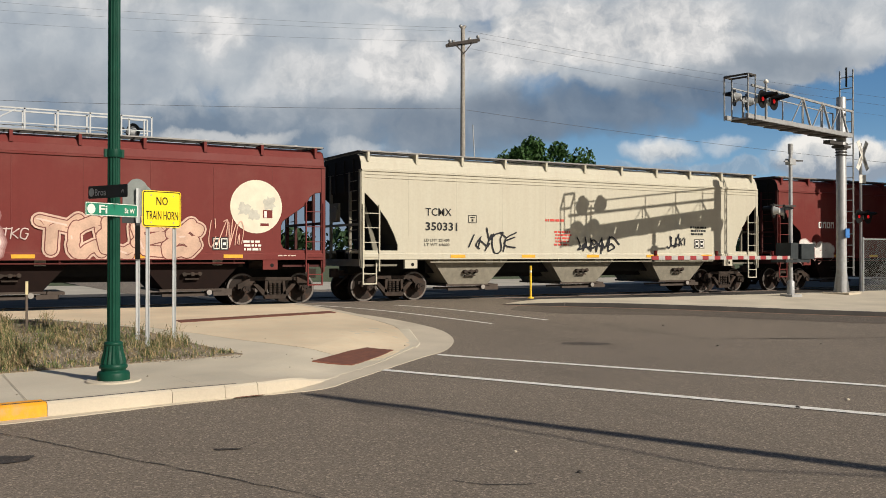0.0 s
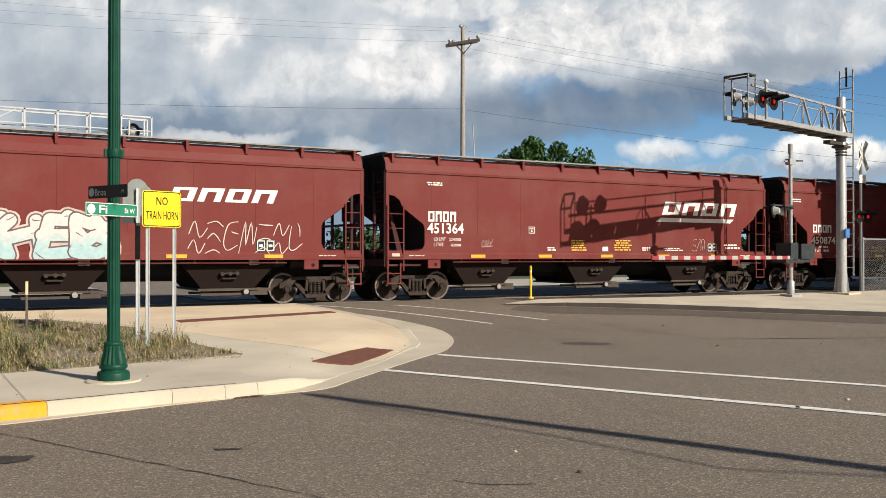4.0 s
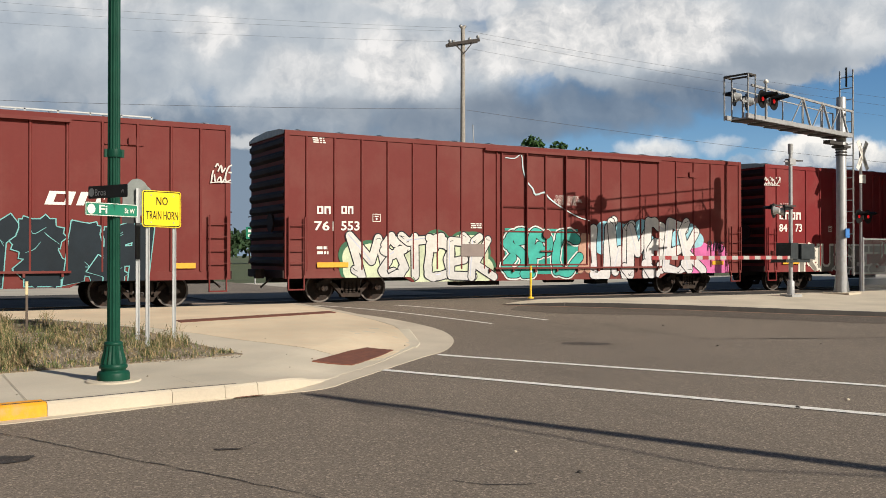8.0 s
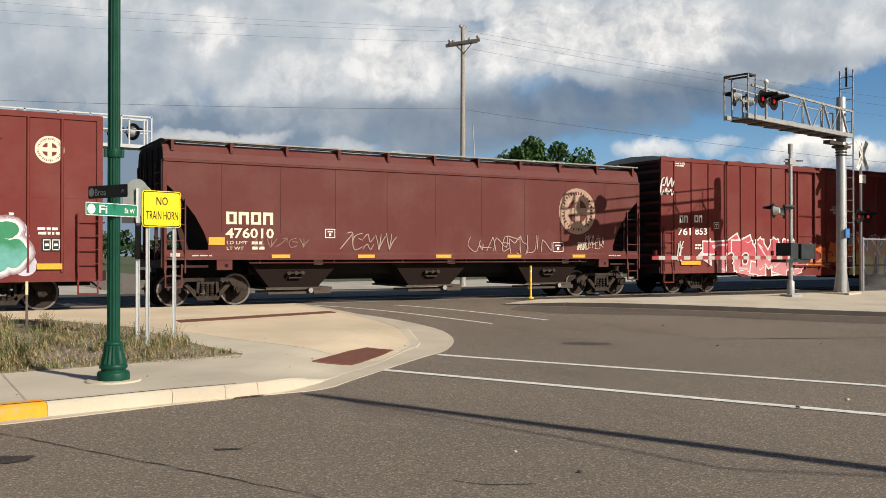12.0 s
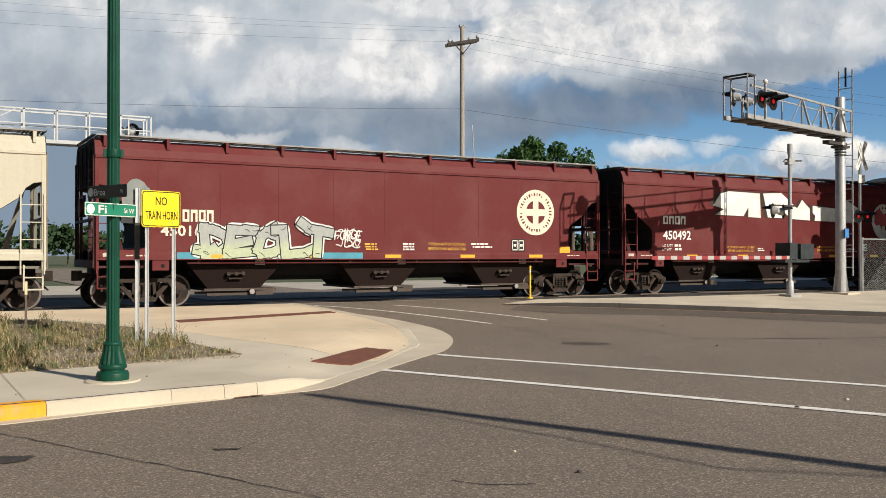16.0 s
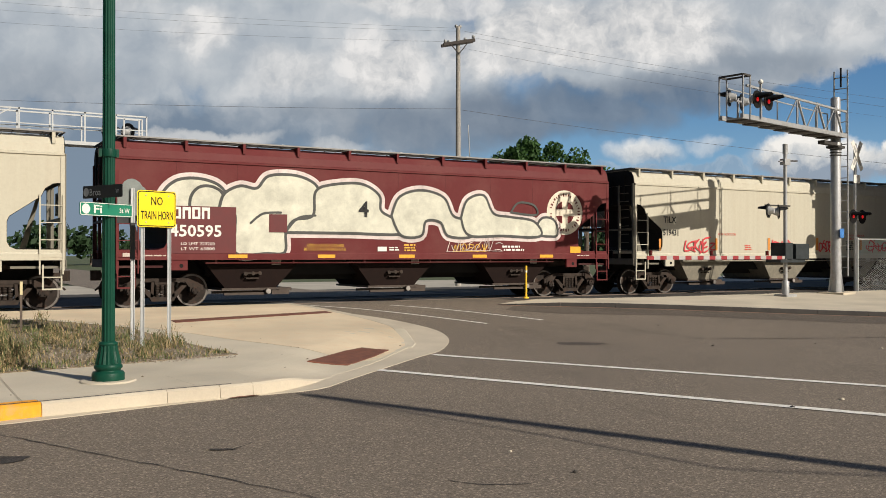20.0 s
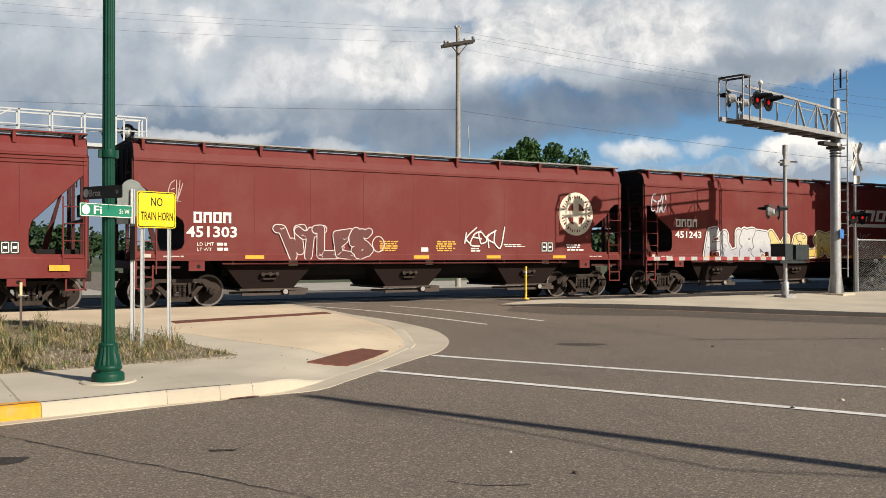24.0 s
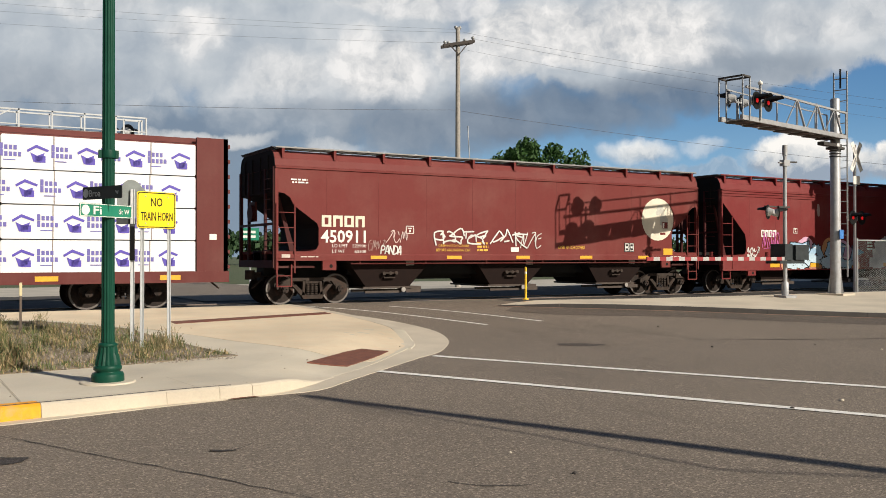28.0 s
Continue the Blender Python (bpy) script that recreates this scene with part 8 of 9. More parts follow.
part("spray_ring", ribbon_mesh([(-1.22 + 0.20 * math.cos(2 * math.pi * i / 16), 1.80 + 0.24 * math.sin(2 * math.pi * i / 16)) for i in range(17)], 0.03, -SIDE - 0.02), spray((0.66, 0.56, 0.54)), c_303)
scrawl(c_303, "KECKU", 1.81, 3.29, 1.78, 2.22, CHALK, 0.045, 143, loose=0.42)
cloud(c_b, -4.35, 0.95, 0.92, 1.80, (0.52, 0.25, 0.14), 160, 9)
cloud(c_b, -3.55, -1.9, 1.10, 2.28, (0.62, 0.36, 0.48), 161, 5, 0.001)
cloud(c_b, -1.7, -0.7, 1.10, 2.34, (0.56, 0.27, 0.12), 162, 4, 0.0015)
cloud(c_b, -0.8, 0.55, 1.10, 2.25, (0.62, 0.36, 0.48), 163, 4, 0.002)
for tip, root in ((-4.05, -3.2), (1.12, 0.25)):
    y = -SIDE - 0.0365
    part("spray_arrow", Mesh().add([(tip, y, 1.62), (root, y, 1.92), (root, y, 1.32)], [(0, 1, 2)]), spray((0.08, 0.11, 0.20)), c_b)
piece(c_b, "BASU", -3.55, 0.50, 0.94, 2.06, (0.34, 0.52, 0.68), INK, 0.27, 0.04, low=(0.56, 0.70, 0.78), seed=164, lean=0.12, shine=(0.70, 0.74, 0.78), wild=0.55, square=True)
piece(c_b, "BLAH", 1.85, 5.40, 0.94, 2.20, (0.70, 0.68, 0.62), (0.68, 0.65, 0.59), 0.30, 0.03, seed=165, wild=0.3, square=True)
scrawl(c_911, "POSTER DATE", -3.14, 0.35, 1.88, 2.20, CHALK, 0.05, 171, loose=0.42)
scrawl(c_911, "PANDA", -5.02, -4.30, 1.52, 1.76, CHALK, 0.04, 172)
# ---- things at the corner ----
def lamp_post():
    t = thing("lamp_post", "dark green fluted cast-iron lamp post on the pavement", "lamp post", (2.165, 12.12, 0.15))
    part("base", Mesh().lathe(0, 0, [(0.198, 0), (0.200, 0.015), (0.198, 0.10), (0.185, 0.125), (0.150, 0.135), (0.150, 0.15), (0.172, 0.17), (0.172, 0.20), (0.150, 0.225)], 28), GREEN, t)
    part("base_cone", Mesh().lathe(0, 0, [(0.158, 0.225), (0.150, 0.27), (0.122, 0.38), (0.112, 0.455)], 64, 16, 0.09), GREEN, t)
    part("collar", Mesh().lathe(0, 0, [(0.112, 0.455), (0.118, 0.462), (0.116, 0.49), (0.085, 0.505)], 24), GREEN, t)
    part("shaft", Mesh().lathe(0, 0, [(0.081, 0.49), (0.072, 6.6)], 64, 12, 0.10), GREEN, t)
    part("clamp_band", Mesh().lathe(0, 0, [(0.092, 2.83), (0.095, 2.85), (0.095, 2.91), (0.092, 2.93)], 20).box(-0.12, 0.12, -0.035, 0.035, 2.83, 2.93), GREEN, t)
    part("plinth", Mesh().lathe(0, 0, [(0.34, -0.01), (0.34, 0.012), (0.32, 0.02)], 28), KERB, t, "round concrete footing")
    return t


lamp_post()


def rounded(x0, x1, z0, z1, r, k=5):
    out = []
    for cx, cz, a in ((x1 - r, z0 + r, -90), (x1 - r, z1 - r, 0), (x0 + r, z1 - r, 90), (x0 + r, z0 + r, 180)):
        out += [(cx + r * math.cos(radians(a + 90 * i / k)), cz + r * math.sin(radians(a + 90 * i / k))) for i in range(k + 1)]
    return out


def street_signs():
    t = thing("street_sign", "black street-name blade fixed to the lamp post", "street sign", (2.165, 12.12, 2.46), -63)
    part("blade", Mesh().prism(rounded(-0.38, 0.39, 0.0, 0.16, 0.02), "y", -0.10, -0.092), simple_once("dark_sign", (0.022, 0.026, 0.028), 0.4), t)
    grey = simple_once("sign_grey", (0.30, 0.32, 0.33), 0.5)
    part("disc", Mesh().disc(-0.31, 0.08, -0.103, 0.055, 18), grey, t)
    letters("lettering", "Broa", -0.24, -0.02, 0.035, 0.085, -0.103, grey, t)
    letters("lettering", "W", 0.27, 0.33, 0.05, 0.05, -0.103, grey, t)
    part("bracket", Mesh().box(-0.05, 0.05, -0.095, 0.0, 0.04, 0.12), GREEN, t)
    t = thing("street_sign", "green street-name blade with a white disc fixed to the lamp post", "street sign", (2.165, 12.12, 2.225), 33)
    part("blade", Mesh().prism(rounded(-0.54, 0.30, 0.0, 0.165, 0.02), "y", -0.10, -0.092), SIGNGREEN, t)
    o, i = rounded(-0.537, 0.297, 0.003, 0.162, 0.02), rounded(-0.527, 0.287, 0.012, 0.153, 0.015)
    k = len(o)
    part("border", Mesh().add([(x, -0.103, z) for x, z in o] + [(x, -0.103, z) for x, z in i], [(j, (j + 1) % k, (j + 1) % k + k, j + k) for j in range(k)]), WHITE, t)
    part("disc", Mesh().disc(-0.45, 0.082, -0.104, 0.062, 22), LETTERW, t)
    letters("lettering", "Fi", -0.33, -0.20, 0.035, 0.10, -0.104, LETTERW, t, 0.03)
    letters("lettering", "St W", 0.08, 0.25, 0.05, 0.06, -0.104, LETTERW, t, 0.02)
    part("bracket", Mesh().box(-0.05, 0.05, -0.095, 0.0, 0.05, 0.13), GREEN, t)


street_signs()


def channel_post(m, x, y, z0, z1):
    """A folded steel sign post."""
    u = [(-0.037, -0.022), (-0.026, -0.022), (-0.016, 0.0), (0.016, 0.0), (0.026, -0.022), (0.037, -0.022), (0.037, -0.016), (0.030, -0.016), (0.020, 0.006), (-0.020, 0.006), (-0.030, -0.016), (-0.037, -0.016)]
    return m.prism([(x + a, y + b) for a, b in u], "z", z0, z1)


def horn_sign():
    t = thing("warning_sign", "yellow road sign with black words on two galvanised posts", "road sign", (3.56, 15.74, 0.14), 20)
    part("panel", Mesh().prism(rounded(-0.37, 0.37, 2.07, 2.68, 0.05), "y", -0.05, -0.042), YELLOW, t)
    m = Mesh()
    o, i = rounded(-0.357, 0.357, 2.083, 2.667, 0.045), rounded(-0.343, 0.343, 2.097, 2.653, 0.04)
    k = len(o)
    m.add([(x, -0.053, z) for x, z in o] + [(x, -0.053, z) for x, z in i], [(j, (j + 1) % k, (j + 1) % k + k, j + k) for j in range(k)])
    part("border", m, SIGNBLACK, t)
    letters("lettering", "NO", -0.11, 0.11, 2.44, 0.14, -0.054, SIGNBLACK, t)
    letters("lettering", "TRAIN HORN", -0.30, 0.31, 2.20, 0.14, -0.054, SIGNBLACK, t)
    for x in (-0.25, 0.26):
        part("post", channel_post(Mesh(), x, 0, -0.05, 2.6), GALV, t)
    for x, z in ((-0.21, 2.15), (0.22, 2.15), (-0.21, 2.6), (0.22, 2.6)):
        part("bolt", Mesh().tube((x, -0.06, z), (x, -0.05, z), 0.012, 8), GALV, t)


horn_sign()


def back_sign():
    t = thing("route_sign", "grey back of an arched route sign on a galvanised post", "road sign", (3.37, 16.63, 0.17), 8)
    prof = [(-0.25, 2.27), (0.26, 2.27), (0.26, 2.72), (0.24, 2.76), (0.19, 2.79), (0.14, 2.86), (0.07, 2.905), (0.0, 2.92), (-0.07, 2.905), (-0.13, 2.86), (-0.18, 2.79), (-0.23, 2.76), (-0.25, 2.72)]
    part("panel", Mesh().prism(prof, "y", 0.04, 0.048), simple_once("sign_back", (0.20, 0.22, 0.21), 0.6, 0.3), t)
    part("plate", Mesh().box(-0.26, 0.08, 0.04, 0.048, 2.13, 2.24), simple_once("plate_dark", (0.045, 0.048, 0.05), 0.6), t, "dark back of a small plate")
    part("post", channel_post(Mesh(), 0.0, 0.0, -0.05, 2.75), GALV, t)
    part("sleeve", Mesh().box(-0.04, 0.04, -0.026, 0.012, 1.50, 2.14), simple_once("post_section_dark", (0.06, 0.062, 0.062), 0.65, 0.3), t, "dark section of the post")


back_sign()


def stake():
    t = thing("marker_stake", "slim marker stake with a pale top in the weeds", "stake", (1.75, 18.3, 0.40))
    part("pole", Mesh().box(-0.02, 0.02, -0.015, 0.015, -0.1, 0.62), simple_once("stake_brown", (0.12, 0.09, 0.07), 0.8), t)
    part("cap", Mesh().box(-0.023, 0.023, -0.018, 0.018, 0.62, 0.86), simple_once("stake_cap", (0.65, 0.55, 0.32), 0.7), t)


stake()


def bollard():
    t = thing("bollard", "slim yellow delineator post at the pavement tip", "bollard", (16.05, 22.6, 0.44))
    part("post", Mesh().tube((0, 0, 0), (0, 0, 0.97), 0.034, 14).tube((0, 0, 0.97), (0, 0, 0.985), 0.028, 14), simple_once("bollard_yellow", (0.80, 0.50, 0.03), 0.5), t)
    part("base", Mesh().lathe(0, 0, [(0.10, 0), (0.10, 0.02), (0.045, 0.05)], 16), simple_once("bollard_yellow", (0.80, 0.50, 0.03), 0.5), t)
    part("band", Mesh().lathe(0, 0, [(0.036, 0.78), (0.036, 0.84)], 14), LETTERW, t)


bollard()


# ---- crossing signals ----
LAMPBACK = simple("lamp_back", (0.50, 0.50, 0.49), 0.45, 0.3, 0.1, 6, 0.1, 40)


def flasher(t, x, y, z, face, lit=True, hood=0.30, size=1.0):
    """A round signal lamp with its backing disc and hood; face: the way it looks, degrees about z, 0 is towards -y."""
    e = new("signal_lamp", Mesh().tube((0, 0.02, 0), (0, 0.0, 0), 0.26, 24).data("signal_lamp", SIGNBLACK))
    e.parent = t
    e.matrix_basis = pose(x, y, z, 0, 0, face) @ Matrix.Diagonal((size, size, size, 1))
    part("housing", Mesh().tube((0, 0.05, 0), (0, 0.02, 0), 0.16, 16).tube((0, 0.22, 0), (0, 0.05, 0), 0.09, 16, 0.15), LAMPBACK, e, "bare aluminium back")
    m = Mesh()
    n = 14
    vs = []
    for yy, q in ((0.0, 1.30), (-hood, 1.05), (-hood, 0.98), (0.0, 1.22)):
        vs += [(0.15 * math.cos(a) * q, yy, 0.15 * math.sin(a) * q) for a in (radians((10 if yy == 0 else 35) + (160 if yy == 0 else 110) * i / (n - 1)) for i in range(n))]
    m.add(vs, [(k * n + i, k * n + i + 1, k * n + i + 1 + n, k * n + i + n) for k in range(3) for i in range(n - 1)])
    part("hood", m, SIGNBLACK, e)
    part("lens", Mesh().lathe(0, 0, [(0.066, 0), (0.058, 0.02), (0.03, 0.03)], 18), LENSRED if lit else LENSDARK, e).rotation_euler = (radians(90), 0, 0)
    return e


def cantilever():
    t = thing("cantilever_signal", "grey steel railway cantilever signal with flashing red lamps", "railway signal", (28.39, 21.06, 0.40), 11.8)
    part("mast", Mesh().lathe(0, 0, [(0.185, 0.0), (0.165, 6.90), (0.14, 6.94)], 20), ALU, t)
    for a in range(4):
        c, s = math.cos(a * math.pi / 2 + 0.4), math.sin(a * math.pi / 2 + 0.4)
        m = Mesh().add([(0.18 * c, 0.18 * s, 0.02), (0.27 * c, 0.27 * s, 0.02), (0.18 * c, 0.18 * s, 0.75), (0.18 * c - 0.03 * s, 0.18 * s + 0.03 * c, 0.02), (0.27 * c - 0.03 * s, 0.27 * s + 0.03 * c, 0.02), (0.18 * c - 0.03 * s, 0.18 * s + 0.03 * c, 0.75)], [(0, 1, 2), (5, 4, 3), (0, 3, 4, 1), (1, 4, 5, 2), (2, 5, 3, 0)])
        part("gusset", m, ALU, t)
    part("footing", Mesh().box(-0.48, 0.48, -0.48, 0.48, -0.3, 0.03), KERB, t, "concrete footing")
    A, H, B, T = 6.97, 0.34, 5.55, 6.50
    for y in (-H, H):
        part("lower_chord", Mesh().beam((0.10, y, B), (-A, y, B), 0.07, 0.14), ALU, t)
        w = 0.065 if y < 0 else 0.035
        part("upper_chord", Mesh().beam((0.10, y, T - 0.1), (-A + 0.3, y, T), w, w), ALU, t)
        part("end_post", Mesh().beam((0.10, y, B), (0.10, y, T - 0.1), 0.04, 0.04), ALU, t)
        for x in (-0.2, -1.5, -2.9):
            if y < 0:
                part("diagonal", Mesh().beam((x - 0.55, y, T - 0.05), (x, y, B), 0.06, 0.05), ALU, t)
            if y < 0:
                part("brace", Mesh().beam((x - 0.6, y, T - 0.05), (x - 1.35, y, B), 0.03, 0.03), ALU, t)
            part("vertical", Mesh().beam((x - 0.6, y, B), (x - 0.6, y, T), 0.035, 0.035), ALU, t)
    for k in range(7):
        x = 0.1 - k * 0.98
        part("deck_panel", Mesh().box(x - 0.93, x, -H + 0.05, H - 0.05, B - 0.05, B - 0.01), ALU, t)
        # darker steel here puts the deck's shaded underside into the brackets' colour
        part("deck_bracket", Mesh().prism([(x - 0.9, B - 0.05), (x - 0.86, B - 0.10), (x - 0.05, B - 0.06), (x - 0.05, B - 0.05)], "y", -H - 0.03, H + 0.03), GRATE, t)
    x0, x1 = -A, -A + 0.42
    for x in (x0, x1):
        for y in (-H - 0.06, H + 0.06):
            part("cage_post", Mesh().beam((x, y, B - 0.08), (x, y, 6.80), 0.036, 0.036), ALU, t)
        part("cage_rail", Mesh().beam((x, -H - 0.06, 6.80), (x, H + 0.06, 6.80), 0.06, 0.05), GRATE, t)
    for y in (-H - 0.06, H + 0.06):
        part("cage_rail", Mesh().beam((x0, y, 6.80), (x1, y, 6.80), 0.06, 0.05), GRATE, t)
    for y in (-0.24, 0.24):
        part("ladder_rail", Mesh().beam((0.42, y, 0.6), (0.42, y, 7.95), 0.04, 0.04), ALU, t)
    for k in range(18):
        part("ladder_rung", Mesh().beam((0.42, -0.24, 0.9 + k * 0.4), (0.42, 0.24, 0.9 + k * 0.4), 0.03, 0.03), ALU, t)
    part("antenna", Mesh().tube((0.42, 0, 7.36), (0.42, 0, 8.05), 0.036, 8), SIGNBLACK, t)
    part("knee_brace", Mesh().box(-1.1, 0.25, -0.12, 0.12, B - 0.34, B - 0.22).box(-0.27, 0.27, -0.22, 0.22, B - 0.42, B - 0.34), GRATE, t, "dark steel bracket")
    for k in range(3):
        part("collar", Mesh().lathe(0, 0, [(0.198, 4.86 + k * 0.10), (0.198, 4.90 + k * 0.10)], 16), GRATE, t)
    part("notice", Mesh().box(-0.15, 0.15, -0.225, -0.205, 1.96, 2.28), simple_once("notice_blue", (0.06, 0.20, 0.52), 0.5), t, "small blue notice")
    for x, y, z, face, lit in ((-6.25, 0.50, 6.28, -163, False), (-5.50, 0.50, 6.22, -163, False), (-6.30, -0.50, 6.10, 2, True), (-5.62, -0.50, 6.10, 2, True)):
        flasher(t, x, y, z, face, lit, 0.42 if lit else 0.30, 1.06)
    part("lamp_bar", Mesh().beam((-6.45, -0.40, 6.1), (-5.4, -0.40, 6.1), 0.05, 0.05).beam((-5.92, -0.40, B), (-5.92, -0.40, 6.62), 0.06, 0.06), ALU, t)
    part("lamp_bar", Mesh().beam((-6.4, 0.40, 6.2), (-5.35, 0.40, 6.2), 0.05, 0.05).beam((-5.88, 0.40, B), (-5.88, 0.40, 6.3), 0.06, 0.06), ALU, t)
    part("bell", Mesh().lathe(-5.92, -0.40, [(0.02, 6.62), (0.075, 6.65), (0.08, 6.71), (0.02, 6.77)], 14), WHITE, t)
    return t


cantilever()


DULLWHITE = simple("dull_white", (0.42, 0.40, 0.38), 0.6, 0, 0.15, 8, 0.1, 40)

DULLRED = simple("dull_red", (0.30, 0.025, 0.03), 0.6, 0, 0.15, 8, 0.0)


def gate_signal():
    t = thing("crossing_gate", "grey crossing gate mast with lowered red and white arm", "crossing gate", (25.3, 20.7, 0.40))
    part("mast", Mesh().lathe(0, 0, [(0.070, 0), (0.060, 5.0)], 16), ALU, t)
    part("base", Mesh().box(-0.25, 0.25, -0.25, 0.25, -0.2, 0.04).lathe(0, 0, [(0.12, 0.04), (0.12, 0.45), (0.08, 0.5)], 14), ALU, t)
    part("cap", Mesh().lathe(0, 0, [(0.085, 4.72), (0.085, 5.06)], 12), ALU, t)
    part("crossarm", Mesh().beam((-0.30, 0, 4.46), (0.1, 0, 4.50), 0.07, 0.045).box(-0.14, 0.14, -0.1, 0.1, 4.36, 4.56), ALU, t)
    part("crossarm", Mesh().beam((0.0, 0, 4.50), (0.58, 0, 4.52), 0.07, 0.045), GRATE, t)
    part("crossarm", Mesh().beam((-1.1, -0.1, 2.98), (0.10, -0.1, 2.98), 0.05, 0.05), GRATE, t)
    part("mechanism", Mesh().box(-0.42, -0.06, -0.35, 0.25, 1.22, 1.75).box(-0.6, 0.6, -0.3, 0.3, 1.10, 1.22), simple_once("mechanism_grey", (0.048, 0.056, 0.060), 0.5, 0.3), t)
    part("counterweight", Mesh().box(0.1, 0.75, -0.35, 0.2, 1.22, 1.72), simple_once("mechanism_grey", (0.048, 0.056, 0.060), 0.5, 0.3), t)
    for k in range(24):
        x = -0.3 - k * 0.256
        part("gate_arm", Mesh().box(x - 0.256, x, -0.33, -0.29, 1.205, 1.32), DULLRED if k % 2 else DULLWHITE, t, "red and white striped arm")
    for k in (0, 6, 12):
        part("arm_lamp", Mesh().tube((-6.3 + k * 0.42, -0.31, 1.33), (-6.3 + k * 0.42, -0.31, 1.48), 0.055, 10), LENSDARK, t)
    flasher(t, -0.98, -0.12, 2.80, -158, False, 0.34, 0.92)
    flasher(t, -0.46, -0.12, 2.78, 50, False, 0.3, 0.92)


gate_signal()


def crossbuck_mast():
    t = thing("crossbuck_signal", "slim grey mast with white crossbuck and two red lamps", "railway signal", (33.3, 23.8, 0.29), 3.0)
    part("mast", Mesh().lathe(0, 0, [(0.065, 0), (0.06, 6.0)], 14), ALU, t)
    for s in (-1, 1):
        c = part("crossbuck_blade", Mesh().prism([(-0.66, -0.11), (0.66, -0.11), (0.66, 0.11), (-0.66, 0.11)], "y", -0.09 - 0.012 * s, -0.08 - 0.012 * s), WHITE, t)
        c.location, c.rotation_euler = (0, 0, 5.50), (0, radians(60 * s), 0)
        b = part("blade_lettering", Mesh().quad(-0.45, -0.15, -0.05, 0.05, -0.094 - 0.012 * s).quad(0.15, 0.45, -0.05, 0.05, -0.094 - 0.012 * s), simple_once("faded_print", (0.40, 0.39, 0.37), 0.6), c)
    part("plate", Mesh().box(-0.22, 0.22, -0.09, -0.08, 4.38, 4.72), WHITE, t)
    part("crossarm", Mesh().beam((-0.55, 0, 3.05), (0.55, 0, 3.05), 0.05, 0.05), ALU, t)
    flasher(t, -0.3, -0.12, 3.02, 4, True, 0.3, 1.1)
    flasher(t, 0.32, -0.12, 3.02, 4, True, 0.3, 1.1)


crossbuck_mast()


def fence():
    t = thing("chainlink_fence", "grey chain-link fence with pipe posts", "fence", (30.5, 21.7, 0.36), -8)
    for k in range(5):
        part("post", Mesh().tube((k * 2.4, 0, 0), (k * 2.4, 0, 2.05), 0.035, 10), GALV, t)
    part("top_rail", Mesh().tube((0, 0, 1.98), (9.6, 0, 1.98), 0.022, 8), GALV, t)
    m = Mesh()
    for k in range(120):
        x = k * 0.08
        for s in (-1, 1):
            a, b = x, x + s * 1.9
            za, zb = 0.05, 1.95
            if b < 0:
                zb = za + (a - 0) / 1.9 * 1.9
                b = 0
            if b > 9.6:
                zb = za + (9.6 - a)
                b = 9.6
            m.beam((a, 0, za), (b, 0, zb), 0.0035, 0.0035)
    part("mesh", m, GALV, t)


fence()


# ---- beyond the track ----
def utility_pole():
    t = thing("utility_pole", "weathered wooden utility pole with crossarm and insulators", "utility pole", (27.2, 45.0, 0.0), -12)
    part("pole", Mesh().lathe(0, 0, [(0.17, -0.2), (0.12, 14.9)], 14), WOODPOLE, t)
    for y in (-0.2, 0.2):
        part("crossarm", Mesh().beam((-0.95, y, 13.75), (0.95, y, 14.15), 0.12, 0.17), simple_once("dark_arm", (0.07, 0.06, 0.055), 0.85), t)
    for x, y, z in ((-0.85, -0.2, 13.9), (-0.5, 0.2, 13.98), (0.5, 0.2, 14.2), (0.85, -0.2, 14.27), (-0.12, 0, 14.85), (0.12, 0, 14.85)):
        part("insulator", Mesh().lathe(x, y, [(0.04, z - 0.05), (0.10, z + 0.03), (0.10, z + 0.09), (0.05, z + 0.14)], 10), ALU, t)
    for sx in (-1, 1):
        part("brace", Mesh().beam((sx * 0.6, -0.26, 13.95 + 0.12 * sx), (0, -0.17, 13.3), 0.05, 0.05), simple_once("dark_arm", (0.07, 0.06, 0.055), 0.85), t)
    part("conduit", Mesh().tube((0.9, 0.3, 6.0), (0.72, 0.3, 9.3), 0.03, 8), GALV, t)


utility_pole()


def wire(name, a, b, sag, r=0.012):
    cu = bpy.data.curves.new(name, "CURVE")
    cu.dimensions, cu.bevel_depth, cu.bevel_resolution = "3D", r, 1
    sp = cu.splines.new("POLY")
    k = 24
    sp.points.add(k)
    a, b = Vector(a), Vector(b)
    for i in range(k + 1):
        u = i / k
        p = a + (b - a) * u
        p.z -= sag * 4 * u * (1 - u)
        sp.points[i].co = (*p, 1)
    cu.materials.append(WIRE)
    return tagged(new(name, cu), "thin black overhead wire", "wire", "overhead wires")


